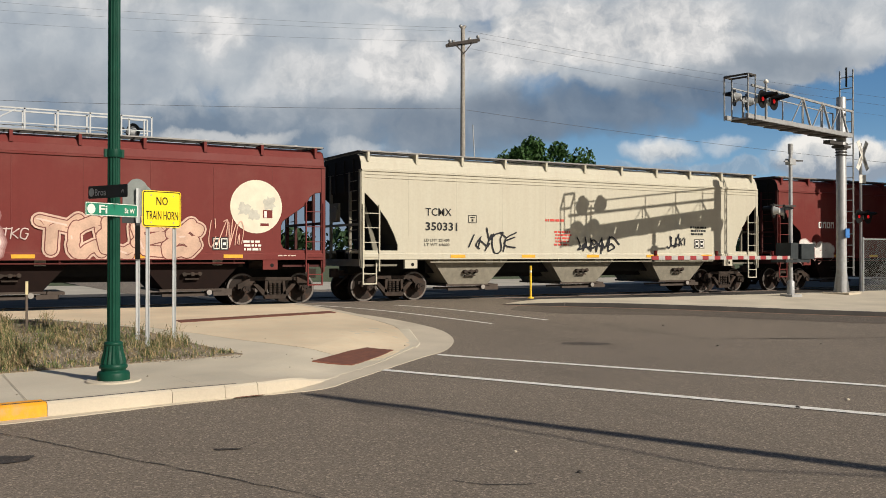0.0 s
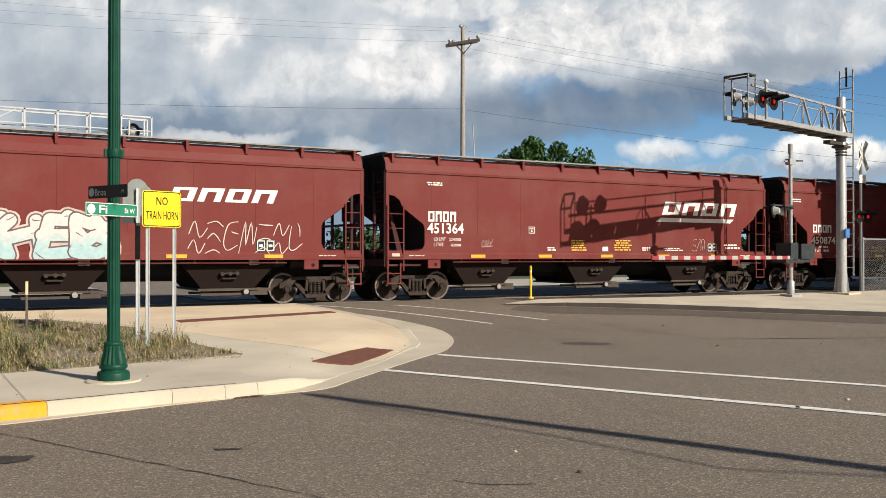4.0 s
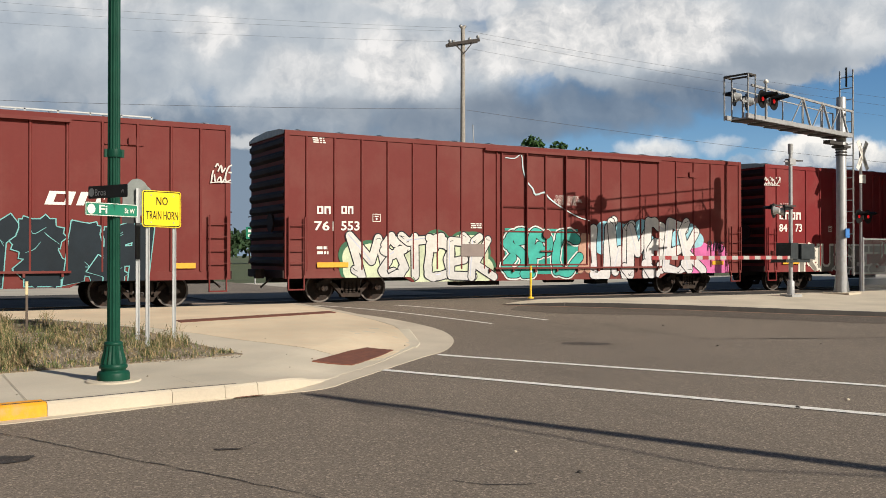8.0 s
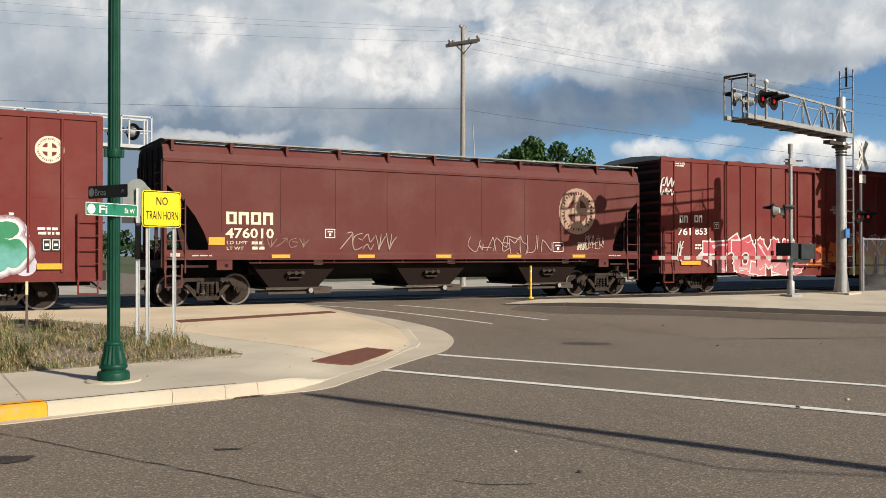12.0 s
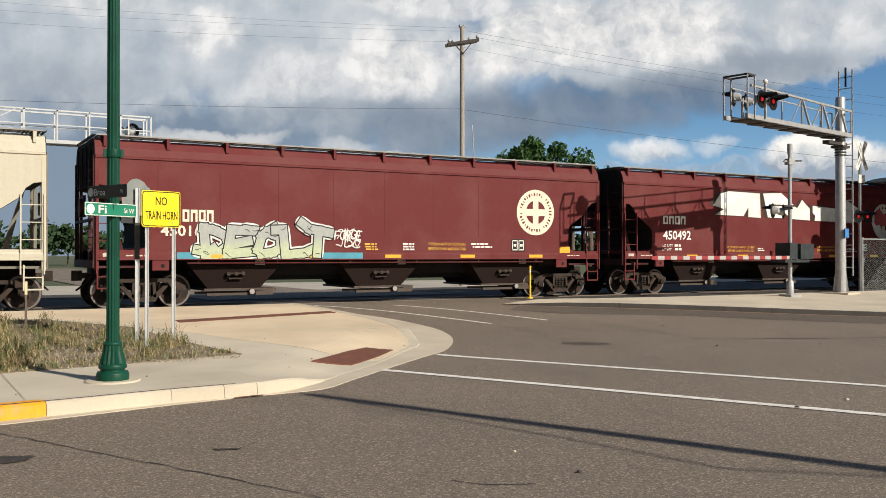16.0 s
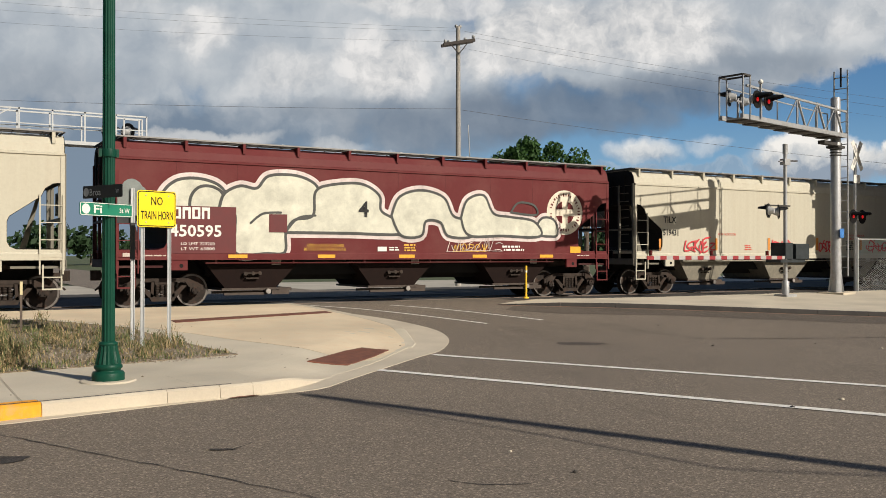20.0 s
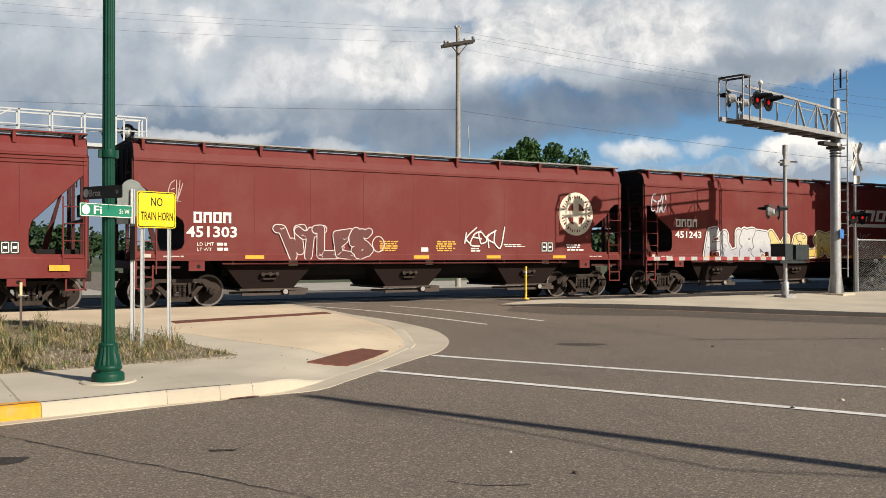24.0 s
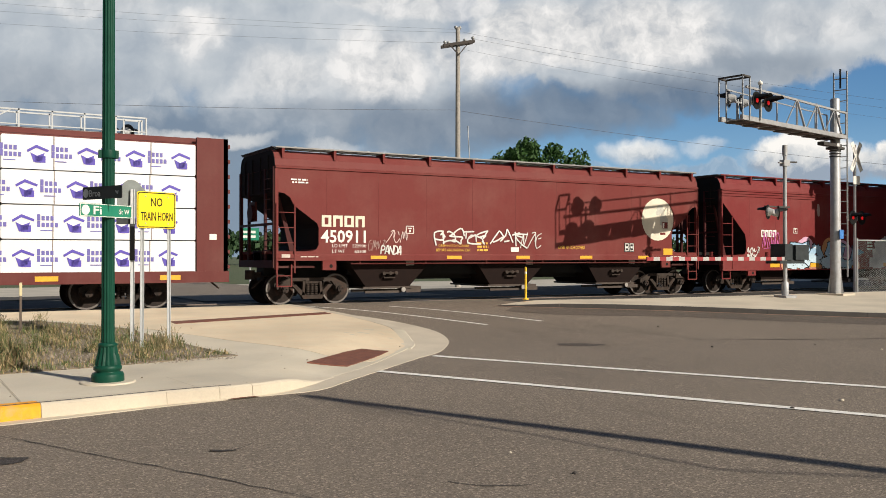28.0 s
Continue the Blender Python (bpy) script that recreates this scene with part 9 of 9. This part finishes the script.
def tree(name, x, y, h, r, seed, label, n=900, trunk=0.35, leaf=1.0):
    """A tapered trunk with limbs and a crown of many leaf clumps."""
    rnd = random.Random(seed)
    t = thing(name, label, "tree", (x, y, 0))
    m = Mesh()
    m.tube((0, 0, -0.2), (0.1, 0, h * 0.45), trunk, 9, trunk * 0.6)
    tips = []
    for i in range(9):
        a, z0 = 2 * math.pi * i / 9 + rnd.random(), h * rnd.uniform(0.28, 0.5)
        e = Vector((math.cos(a) * r * rnd.uniform(0.4, 0.75), math.sin(a) * r * rnd.uniform(0.4, 0.75), h * rnd.uniform(0.55, 0.88)))
        m.tube((0.05, 0, z0), e, trunk * 0.35, 6, trunk * 0.08)
        tips.append(e)
    tips.append(Vector((0, 0, h * 0.92)))
    part("trunk", m, BARK, t)
    c = Mesh()
    for e in tips:
        rr = r * rnd.uniform(0.30, 0.48) * (1.25 if leaf > 1 else 1.0)
        for k in range(n // len(tips)):
            d = Vector((rnd.gauss(0, 1), rnd.gauss(0, 1), rnd.gauss(0, 0.8)))
            d = d.normalized() * rr * rnd.random() ** 0.4
            p = e + d
            s = rnd.uniform(0.12, 0.30) * (r / 3.0) * leaf
            u = Vector((rnd.gauss(0, 1), rnd.gauss(0, 1), rnd.gauss(0, 1))).normalized()
            w = u.orthogonal().normalized() * s
            v = u.cross(w).normalized() * s * rnd.uniform(0.5, 0.9)
            c.add([p - w, p - v * 0.8, p + w, p + v * 0.8], [(0, 1, 2, 3)])
    part("crown", c, FARLEAF if leaf > 1 else LEAF, t)
    return t


tree("tree", 53.5, 75.0, 13.6, 3.9, 3, "tall broad green tree beyond the track", 6000, 0.35, 0.8)
tree("tree", 57.9, 76.5, 13.5, 3.7, 4, "broad green tree beyond the track", 5000, 0.35, 0.8)
tree("tree", 64.2, 79.0, 11.9, 3.0, 5, "smaller green tree beyond the track", 3800, 0.35, 0.8)
tree("tree", 61.3, 78.5, 12.2, 2.8, 9, "green tree between its taller neighbours", 3200, 0.3, 0.8)


def far_cantilever():
    t = thing("cantilever_signal", "white-grey railway cantilever signal seen beyond the track", "railway signal", (-2.0, 33.0, 0.05))
    part("mast", Mesh().lathe(0, 0, [(0.19, 0.0), (0.17, 6.8)], 16), ALU, t)
    A = 9.08
    for y in (-0.35, 0.35):
        part("lower_chord", Mesh().beam((0, y, 5.45), (A, y, 5.45), 0.07, 0.12), GALV, t)
        part("handrail", Mesh().beam((0, y, 6.48), (A, y, 6.48), 0.05, 0.05), GALV, t)
        part("mid_rail", Mesh().beam((0, y, 6.0), (A, y, 6.0), 0.035, 0.035), GALV, t)
    part("deck", Mesh().box(0, A, -0.30, 0.30, 5.38, 5.42), GALV, t)
    for k in range(10):
        for y in (-0.35, 0.35):
            part("vertical", Mesh().beam((k * A / 9, y, 5.4), (k * A / 9, y, 6.5), 0.05, 0.05), GALV, t)
    part("end_post", Mesh().beam((A - 0.75, -0.35, 5.4), (A - 0.75, -0.35, 6.42), 0.05, 0.05).beam((A - 0.75, -0.35, 6.36), (A - 0.25, -0.35, 6.36), 0.05, 0.05).beam((A - 0.25, -0.35, 5.4), (A - 0.25, -0.35, 6.36), 0.05, 0.05), GALV, t)
    for k in (0, 2):
        part("diagonal", Mesh().beam((k * 1.6, -0.35, 5.5), (k * 1.6 + 1.6, -0.35, 6.45), 0.04, 0.04), GALV, t)
    for x in (A - 1.15, A - 0.5):
        flasher(t, x, 0.25, 6.02, 128, False, 0.34, 1.15)


far_cantilever()


def treeline():
    """A low belt of distant trees."""
    rnd = random.Random(21)
    for i in range(54):
        x, y = -78 + i * 5.3 + rnd.uniform(-1.5, 1.5), 150 + rnd.uniform(0, 40) + max(0, i - 26) * 0.8
        h = rnd.uniform(4.6, 6.8)
        tree("tree", x, y, h, h * 0.85, rnd.randrange(999), "distant dark green tree", 420, 0.2, 1.9)


treeline()

# ---- street sign beyond the track ----
def far_sign():
    t = thing("street_sign", "small green road sign on a post beyond the track", "street sign", (17.9, 54.1, 0.0), -18)
    part("post", Mesh().tube((0, 0, -0.1), (0, 0, 3.5), 0.045, 10), GALV, t)
    part("blade", Mesh().box(-0.54, 0.54, -0.07, -0.055, 2.72, 3.46), SIGNGREEN, t)
    for z in (2.86, 3.14):
        part("lettering", Mesh().quad(-0.42, 0.34, z, z + 0.16, -0.074), LETTERW, t)


far_sign()

# ---- wires ----
wire("overhead_wire", (28.1, 45.0, 14.39), (50.8, 30.0, 9.57), 0.25, 0.0055)
wire("overhead_wire", (27.5, 45.0, 14.68), (50.8, 30.0, 10.05), 0.25, 0.0055)
wire("overhead_wire", (26.5, 45.0, 13.75), (50.8, 30.0, 9.03), 0.3, 0.0045)
wire("overhead_wire", (27.1, 45.0, 14.79), (-0.1, 60.0, 16.52), 0.2, 0.0045)
wire("overhead_wire", (27.3, 45.0, 14.63), (-0.1, 60.0, 16.01), 0.2, 0.0045)
wire("overhead_wire", (26.4, 45.0, 13.93), (-0.1, 60.0, 15.30), 0.2, 0.0045)
wire("overhead_wire", (27.2, 45.0, 10.12), (57.1, 32.0, 6.84), 0.25, 0.009)
wire("overhead_wire", (27.2, 45.0, 10.16), (-0.1, 50.0, 9.23), 0.15, 0.009)


# ---- pole behind the camera, whose shadow lies across the street ----
def street_pole():
    t = thing("utility_pole", "wooden utility pole at the street side, casting a long shadow", "utility pole", (10.45, -3.9, 0.0))
    part("pole", Mesh().lathe(0, 0, [(0.14, -0.2), (0.10, 9.55)], 14), WOODPOLE, t)


street_pole()
# an unseen cable, raised sunwards from the thin shadow it casts across the street
CABLE = [Vector((x, y, 0)) + TO_SUN * (7.0 / TO_SUN.z) for x, y in ((4.2, 11.0), (4.71, 9.26), (5.37, 6.99), (5.74, 5.31), (6.64, 4.53), (8.6, 3.6))]
m = Mesh()
for a, b in zip(CABLE[:-1], CABLE[1:]):
    m.tube(tuple(a), tuple(b), 0.02, 6)
tagged(part("overhead_wire", m, WIRE), "unseen black cable, placed to cast a thin shadow on the street", "cable", "overhead wires")


# ---- unseen building past the right of the view; its shadow lies over the track ----
def corner_building():
    # placed by the shadow's edge; its height and length also block sky light
    t = thing("corner_building", "unseen plain brick building beside the street, shading the track", "building", (38.0, 12.5, 0.0), 22.8)
    brick = simple("brick_wall", (0.26, 0.14, 0.10), 0.9, 0, 0.3, 1.5, 0.4, 14)
    part("wall", Mesh().box(0, 40, 0, 0.3, -0.2, 14.5), brick, t)
    part("wall", Mesh().box(0, 40, 5.7, 6.0, -0.2, 14.5), brick, t)
    part("wall", Mesh().box(0, 0.3, 0.3, 5.7, -0.2, 14.5), brick, t)
    part("wall", Mesh().box(39.7, 40, 0.3, 5.7, -0.2, 14.5), brick, t)
    part("roof", Mesh().box(0.3, 39.7, 0.3, 5.7, 14.0, 14.2), BALLAST, t)
    part("parapet_cap", Mesh().box(-0.02, 40.08, -0.08, 0.38, 14.5, 14.6), KERB, t)


corner_building()


# ---- weeds and litter ----
def weeds():
    rnd = random.Random(8)
    dry, green = Mesh(), Mesh()
    poly = VERGE

    def inside(x, y):
        hit = False
        for (ax, ay), (bx, by) in zip(poly, poly[1:] + poly[:1]):
            if (ay > y) != (by > y) and x < (bx - ax) * (y - ay) / (by - ay) + ax:
                hit = not hit
        return hit
    def blade(m, x, y, z, h, w, lean):
        a = rnd.uniform(0, 6.28)
        tx, ty = x + math.cos(a) * lean, y + math.sin(a) * lean
        c, d = math.cos(a + 1.57) * w, math.sin(a + 1.57) * w
        m.add([(x - c, y - d, z), (x + c, y + d, z), ((x + tx) / 2 + c * 0.8, (y + ty) / 2 + d * 0.8, z + h * 0.6), (tx, ty, z + h), ((x + tx) / 2 - c * 0.8, (y + ty) / 2 - d * 0.8, z + h * 0.6)], [(0, 1, 2, 3, 4)])

    count = 0
    while count < 3600:
        x, y = rnd.uniform(-2.4, 4.6), 13.3 + 8.5 * rnd.random() ** 1.4
        if not inside(x, y):
            continue
        count += 1
        edge = y - 13.6 - 0.16 * (x - 1) < 0.55
        for k in range(5 if edge else 2):
            m = green if rnd.random() < (0.6 if edge else 0.35) else dry
            blade(m, x + rnd.gauss(0, 0.05), y + rnd.gauss(0, 0.05), lift(y) + 0.16, rnd.uniform(0.02, 0.09), rnd.uniform(0.003, 0.009), rnd.uniform(0.01, 0.07))
    # bushy clumps, tall towards the street's end of the verge and round the sign posts
    clump = 0
    while clump < 230:
        x, y = rnd.uniform(-2.4, 4.2), 13.5 + 7.5 * rnd.random() ** 1.3
        near = min(math.hypot(x - px, y - py) for px, py in ((3.4, 15.8), (3.6, 16.6), (2.0, 16.5)))
        tall = x < 1.5
        if not inside(x, y) or not (tall or near < 1.0 or rnd.random() < 0.22):
            continue
        clump += 1
        top = rnd.uniform(0.14, 0.46) if tall else rnd.uniform(0.10, 0.36) if near < 1.0 else rnd.uniform(0.08, 0.2)
        wide = rnd.uniform(0.10, 0.24)
        mix = rnd.uniform(0.15, 0.8)
        for k in range(int(130 * top / 0.4) + 30):
            bx, by = x + rnd.gauss(0, wide * 0.5), y + rnd.gauss(0, wide * 0.5)
            z0 = lift(y) + 0.15 + (rnd.random() ** 1.5) * top * 0.7
            blade(green if rnd.random() < mix else dry, bx, by, z0, rnd.uniform(0.05, 0.14), rnd.uniform(0.002, 0.006), rnd.uniform(0.03, 0.14))
    for m, mat, name, lab in ((dry, simple("dry_straw", (0.38, 0.285, 0.15), 0.9, 0, 0.4, 3, 0.0), "dry_grass", "sparse straw-coloured dry grass on the verge"), (green, simple("weed_green", (0.135, 0.16, 0.055), 0.8, 0, 0.4, 3, 0.0), "weeds", "thin green weeds on the verge")):
        tagged(part(name, m, mat), lab, "grass", "", "stuff")


weeds()


def gravel():
    rnd = random.Random(5)
    m = Mesh()
    for i in range(4200):
        x, y = rnd.uniform(-2, 4.4), rnd.uniform(13.7, 18.5)
        if x > 4.4 - (y - 14.2) * 0.22:
            continue
        r, z = rnd.uniform(0.008, 0.022), lift(y) + 0.165
        m.add([(x - r, y, z), (x, y - r, z), (x + r, y, z), (x, y + r, z), (x + rnd.uniform(-r, r) * 0.4, y, z + r)], [(0, 1, 4), (1, 2, 4), (2, 3, 4), (3, 0, 4)])
    tagged(part("gravel", m, simple("gravel_grey", (0.30, 0.255, 0.205), 0.9, 0, 0.3, 8, 0.2, 50)), "loose grey gravel on the verge", "gravel", "", "stuff")


gravel()


# ---- street surface details ----
def patch(name, x, y, rx, ry, mat, label, seed, dz=0.003, rot=0.0):
    rnd = random.Random(seed)
    c, s = math.cos(rot), math.sin(rot)
    pts = []
    for i in range(18):
        a = 2 * math.pi * i / 18
        q = rnd.uniform(0.8, 1.1)
        u, v = rx * q * math.cos(a), ry * q * math.sin(a)
        pts.append((x + c * u - s * v, y + s * u + c * v))
    return sheet(name, pts, dz, mat, label=label)


TAR = asphalt_mat("dark_asphalt_patch", (0.055, 0.048, 0.042))
patch("road_patch", 11.35, 14.15, 0.55, 0.26, asphalt_mat("old_patch", (0.11, 0.090, 0.075)), "dark tar patch in the street", 1, 0.003, -0.5)
patch("road_patch", 0.62, 8.62, 0.26, 0.17, TAR, "dark oil stain in the street", 2)
patch("road_patch", 2.42, 8.09, 0.13, 0.035, TAR, "small dark hollow in the street", 3, 0.003, -0.4)
patch("rust_stain", 3.55, 10.93, 0.22, 0.04, RUST, "rust stain in the gutter", 4, 0.012, 0.2)


def crack(pts, seed, w=0.008):
    rnd = random.Random(seed)
    m = Mesh()
    line = []
    for (ax, ay), (bx, by) in zip(pts[:-1], pts[1:]):
        k = max(2, int(math.hypot(bx - ax, by - ay) / 0.15))
        line += [(ax + (bx - ax) * i / k + rnd.gauss(0, 0.012), ay + (by - ay) * i / k + rnd.gauss(0, 0.02)) for i in range(k)]
    line.append(pts[-1])
    vs = []
    for x, y in line:
        ww = w * rnd.uniform(0.4, 1.4)
        vs += [(x - ww * 0.3, y - ww, lift(y) + 0.002), (x + ww * 0.3, y + ww, lift(y) + 0.002)]
    m.add(vs, [(2 * i, 2 * i + 2, 2 * i + 3, 2 * i + 1) for i in range(len(line) - 1)])
    return tagged(part("road_crack", m, TAR), "thin dark crack in the asphalt", "crack", "", "structure")


crack([(0.3, 10.6), (0.71, 9.93), (1.45, 8.39), (2.04, 7.22), (2.46, 6.29), (2.8, 5.6)], 1, 0.009)
crack([(13.9, 13.9), (17.5, 12.2), (22, 10.6)], 2, 0.025)
crack([(2.3, 8.2), (2.5, 8.05), (2.75, 8.25)], 3, 0.008)
crack([(3.6, 6.1), (3.75, 5.85), (4.1, 5.7)], 4, 0.01)
def slab_joint(a, b):
    """A scored joint across the pavement."""
    d = Vector((b[0] - a[0], b[1] - a[1], 0)).normalized()
    n = Vector((-d.y, d.x, 0)) * 0.004
    k = 8
    vs = []
    for i in range(k + 1):
        p = Vector((a[0] + (b[0] - a[0]) * i / k, a[1] + (b[1] - a[1]) * i / k, 0))
        z = lift(p.y) + corner_top(p.x, p.y) + 0.012
        vs += [(p.x - n.x, p.y - n.y, z), (p.x + n.x, p.y + n.y, z)]
    o = part("slab_joint", Mesh().add(vs, [(2 * i, 2 * i + 2, 2 * i + 3, 2 * i + 1) for i in range(k)]), JOINT)
    return tagged(o, "scored joint between pavement slabs", "joint", "", "structure")


def ramp_joint(pts):
    """The dirty open joint between the ramp and its gutter."""
    vs, run = [], [Vector((*p, 0)) for p in pts]
    run = [a + (b - a) * i / 6 for a, b in zip(run[:-1], run[1:]) for i in range(6)] + run[-1:]
    for i, p in enumerate(run):
        d = (run[min(i + 1, len(run) - 1)] - run[max(i - 1, 0)]).normalized()
        for off, up in ((0.045, 0.001), (0.018, 0.009), (-0.006, 0.009)):
            q = p + Vector((d.y, -d.x, 0)) * off
            vs.append((q.x, q.y, lift(p.y) + corner_top(p.x, p.y) + up))
    o = part("slab_joint", Mesh().add(vs, [(3 * i + j, 3 * i + 3 + j, 3 * i + 4 + j, 3 * i + 1 + j) for i in range(len(run) - 1) for j in range(2)]), GRATE)
    return tagged(o, "dark dirty joint round the foot of the ramp", "joint", "", "structure")


JOINT = simple("joint_dirt", (0.40, 0.34, 0.26), 0.95, 0, 0.3, 6, 0.2)
slab_joint((1.05, 10.9), (1.0, 13.5))
slab_joint((3.0, 11.15), (2.9, 12.2))
ramp_joint([(q[0] - 0.02, q[1] + 0.02) for q in KERB_IN[7:13]])
for i in range(22):
    rnd = random.Random(300 + i)
    x, y = rnd.uniform(0.5, 8.2), rnd.uniform(11.4, 18.5)
    if x > 5 + (y - 12) or y > 13.4 and x < 4.7:
        continue
    s = rnd.uniform(0.008, 0.02)
    o = part("pebble", Mesh().lathe(0, 0, [(s, 0), (s * 0.9, s * 0.5), (s * 0.3, s * 0.8)], 6), DIRT)
    o.location = (x, y, lift(y) + corner_top(x, y) + 0.008)
    tagged(o, "small dark stone on the pavement", "pebble", "loose stones")
for i in range(26):
    rnd = random.Random(100 + i)
    x, y = rnd.uniform(1, 16), rnd.uniform(4.5, 18)
    if 4.5 < x < 9.5 and y > 10 or y > 10 and x < 6:
        continue
    s = rnd.uniform(0.012, 0.03)
    o = part("pebble", Mesh().lathe(0, 0, [(s, 0), (s * 0.9, s * 0.5), (s * 0.3, s * 0.8)], 6), KERB if i % 2 else TAR)
    o.location = (x, y, lift(y) - 0.002)
    tagged(o, "small loose stone on the asphalt", "pebble", "loose stones")


# ---- lumber car at the rear ----
def centrebeam():
    x0, x1 = -399.0, -375.87
    h = (x1 - x0) / 2
    car = thing("centrebeam_flatcar", "maroon centre-beam flat car loaded with white-wrapped lumber", "freight car", ((x0 + x1) / 2, TRACK_Y, RAILZ), group="train of freight cars")
    col = (0.13, 0.028, 0.024)
    part("deck", Mesh().box(-h, h, -SIDE, SIDE, 0.86, 1.0), CAR, car, color=col)
    part("side_sill", Mesh().box(-h, h, -SIDE - 0.03, -SIDE + 0.05, 0.72, 1.03), CAR, car, color=col)
    part("top_beam", Mesh().box(-h + 0.9, h - 0.1, -0.35, 0.35, 4.58, 4.74).box(-h + 0.9, h - 0.1, -1.35, -1.25, 4.58, 4.72), CAR, car, color=col)
    for s in (-1, 1):
        m = Mesh()
        m.box(-0.45, 0.42, -SIDE, -SIDE + 0.12, 0.86, 4.72).box(-0.45, 0.42, SIDE - 0.12, SIDE, 0.86, 4.72).box(0.30, 0.42, -SIDE, SIDE, 0.86, 4.72)
        for i in range(9):
            m.box(0.42, 0.48, -SIDE, SIDE, 1.1 + i * 0.42, 1.2 + i * 0.42)
        b = part("bulkhead", m, CAR, car, color=col)
        b.location, b.rotation_euler = (s * (h - 0.45), 0, 0), (0, 0, 0 if s > 0 else math.pi)
        truck(car, s * (h - 2.75))
    part("centre_beam", Mesh().box(-h + 0.9, h - 0.9, -0.05, 0.05, 1.0, 4.6), CAR, car, color=col)
    for i in range(7):
        plate("reflector", None, 0.55, 0.13, car, h - 1.9 - i * 3.1, 0.80, -SIDE - 0.032, ORANGE, "yellow reflector strip")
    plate("bulkhead_mark", None, 0.2, 0.16, car, h - 0.55, 1.9, -SIDE - 0.002, LETTERW)
    couplers(car, h)
    CARS.append((car, (x0 + x1) / 2))
    wrap = simple("white_lumber_wrap", (0.78, 0.78, 0.78), 0.42, 0, 0.06, 1.2, 0.35, 7)
    violet = simple("wrap_print_violet", (0.10, 0.07, 0.42), 0.5, 0, 0.1, 4, 0.0)
    lilac = simple("wrap_print_grey", (0.15, 0.13, 0.40), 0.5, 0, 0.1, 4, 0.0)
    W, T = 4.86, 0.885
    pack = Mesh()
    r = 0.03
    pack.prism([(-W / 2, r), (-W / 2 + r, 0), (W / 2 - r, 0), (W / 2, r), (W / 2, T - r - 0.03), (W / 2 - r, T - 0.03), (-W / 2 + r, T - 0.03), (-W / 2, T - r - 0.03)], "y", -SIDE + 0.06, -0.1)
    pack_me = pack.data("wrapped_pack", wrap)
    seam = Mesh().quad(-0.012, 0.012, 0.0, T - 0.03, -SIDE + 0.052).data("flat_seam", GREYPATCH)
    lm, tm = Mesh(), Mesh()
    y = -SIDE + 0.05
    for a in (-1.95, -0.75, 0.45, 1.65):
        lm.add([(a + 0.06, y, 0.42), (a + 0.22, y, 0.34), (a + 0.40, y, 0.42), (a + 0.34, y, 0.22), (a + 0.14, y, 0.18)], [(0, 1, 2, 3, 4)])
        lm.add([(a - 0.02, y, 0.48), (a + 0.20, y, 0.62), (a + 0.50, y, 0.50), (a + 0.48, y, 0.44), (a + 0.20, y, 0.54), (a + 0.0, y, 0.42)], [(0, 1, 4, 5), (1, 2, 3, 4)])
        lm.quad(a + 0.18, a + 0.42, 0.17, 0.34, y)
        for z, n in ((0.47, 4), (0.30, 5)):
            for j in range(n):
                tm.quad(a - 0.64 + j * 0.105, a - 0.565 + j * 0.105, z, z + 0.115 + 0.045 * (j == 0), y)
        tm.quad(a - 0.56, a - 0.28, 0.20, 0.225, y)
    logo, words = lm.data("flat_print", violet), tm.data("flat_print", lilac)
    rnd = random.Random(4)
    for row in range(4):
        shift = rnd.uniform(-0.05, 0.4) if row % 2 else rnd.uniform(-0.05, 0.15)
        for i in range(4):
            x = h - 0.92 - W / 2 - i * (W + 0.03) - (0 if i == 0 else 0)
            p = thing("lumber_pack", "white plastic-wrapped lumber pack with violet printed marks", "lumber", ((x0 + x1) / 2 + x, TRACK_Y, RAILZ + 1.0 + row * T), group="lumber packs on the flat car")
            part("wrap", pack_me, None, p)
            tagged(part("printed_mark", logo, None, p, "violet printed shape"), kind="stuff").location = (shift - 0.2, 0, 0)
            tagged(part("printed_words", words, None, p), kind="stuff").location = (shift - 0.2, 0, 0)
            for sx in (-1.2, 0.02, 1.22):
                part("seam", seam, None, p).location = (sx + rnd.uniform(-0.03, 0.03), 0, 0)
            LOADS.append((p, (x0 + x1) / 2 + x, RAILZ + 1.0 + row * T))


LOADS = []
centrebeam()

# ---- what moves ----
def motions():
    for car, x in CARS:
        walk(car, [(t, pose(x + V * t, TRACK_Y, RAILZ)) for t in (0, 7, 14, 21, 28)])
    for pack, x, z in LOADS:
        walk(pack, [(t, pose(x + V * t, TRACK_Y, z)) for t in (0, 7, 14, 21, 28)])
    # wheels turn while their car passes the crossing
    step = math.degrees(V / 0.457) / FPS
    at = dict((car.name, x) for car, x in CARS)
    for car, w, dx in ALL_AXLES:
        x = at[car.name]
        first = max(0, math.ceil((-12 - x) / V * FPS))
        last = min(28 * FPS, math.floor((50 - x) / V * FPS))
        rows = [(k / FPS, pose(dx, 0, 0.457, 0, (k * step) % 360, 0)) for k in range(first, last + 1)]
        if first > 0:
            rows.insert(0, (0, rows[0][1]))
        if last < 28 * FPS:
            rows.append((28, rows[-1][1]))
        walk(w, rows)
    # the clouds drift slowly
    a = radians(29.91)
    ahead = Vector((math.sin(a), math.cos(a), 0)) * 2000
    side = Vector((math.cos(a), -math.sin(a), 0)) * (2000 / 1620)
    walk(BACKDROP, [(t, Matrix.Translation(Vector((0, 0, 1.74)) + ahead - side * d) @ pose(0, 0, 0, 0, 0, -29.91)) for t, d in ((0, 0), (14, 14), (28, 30))])


motions()
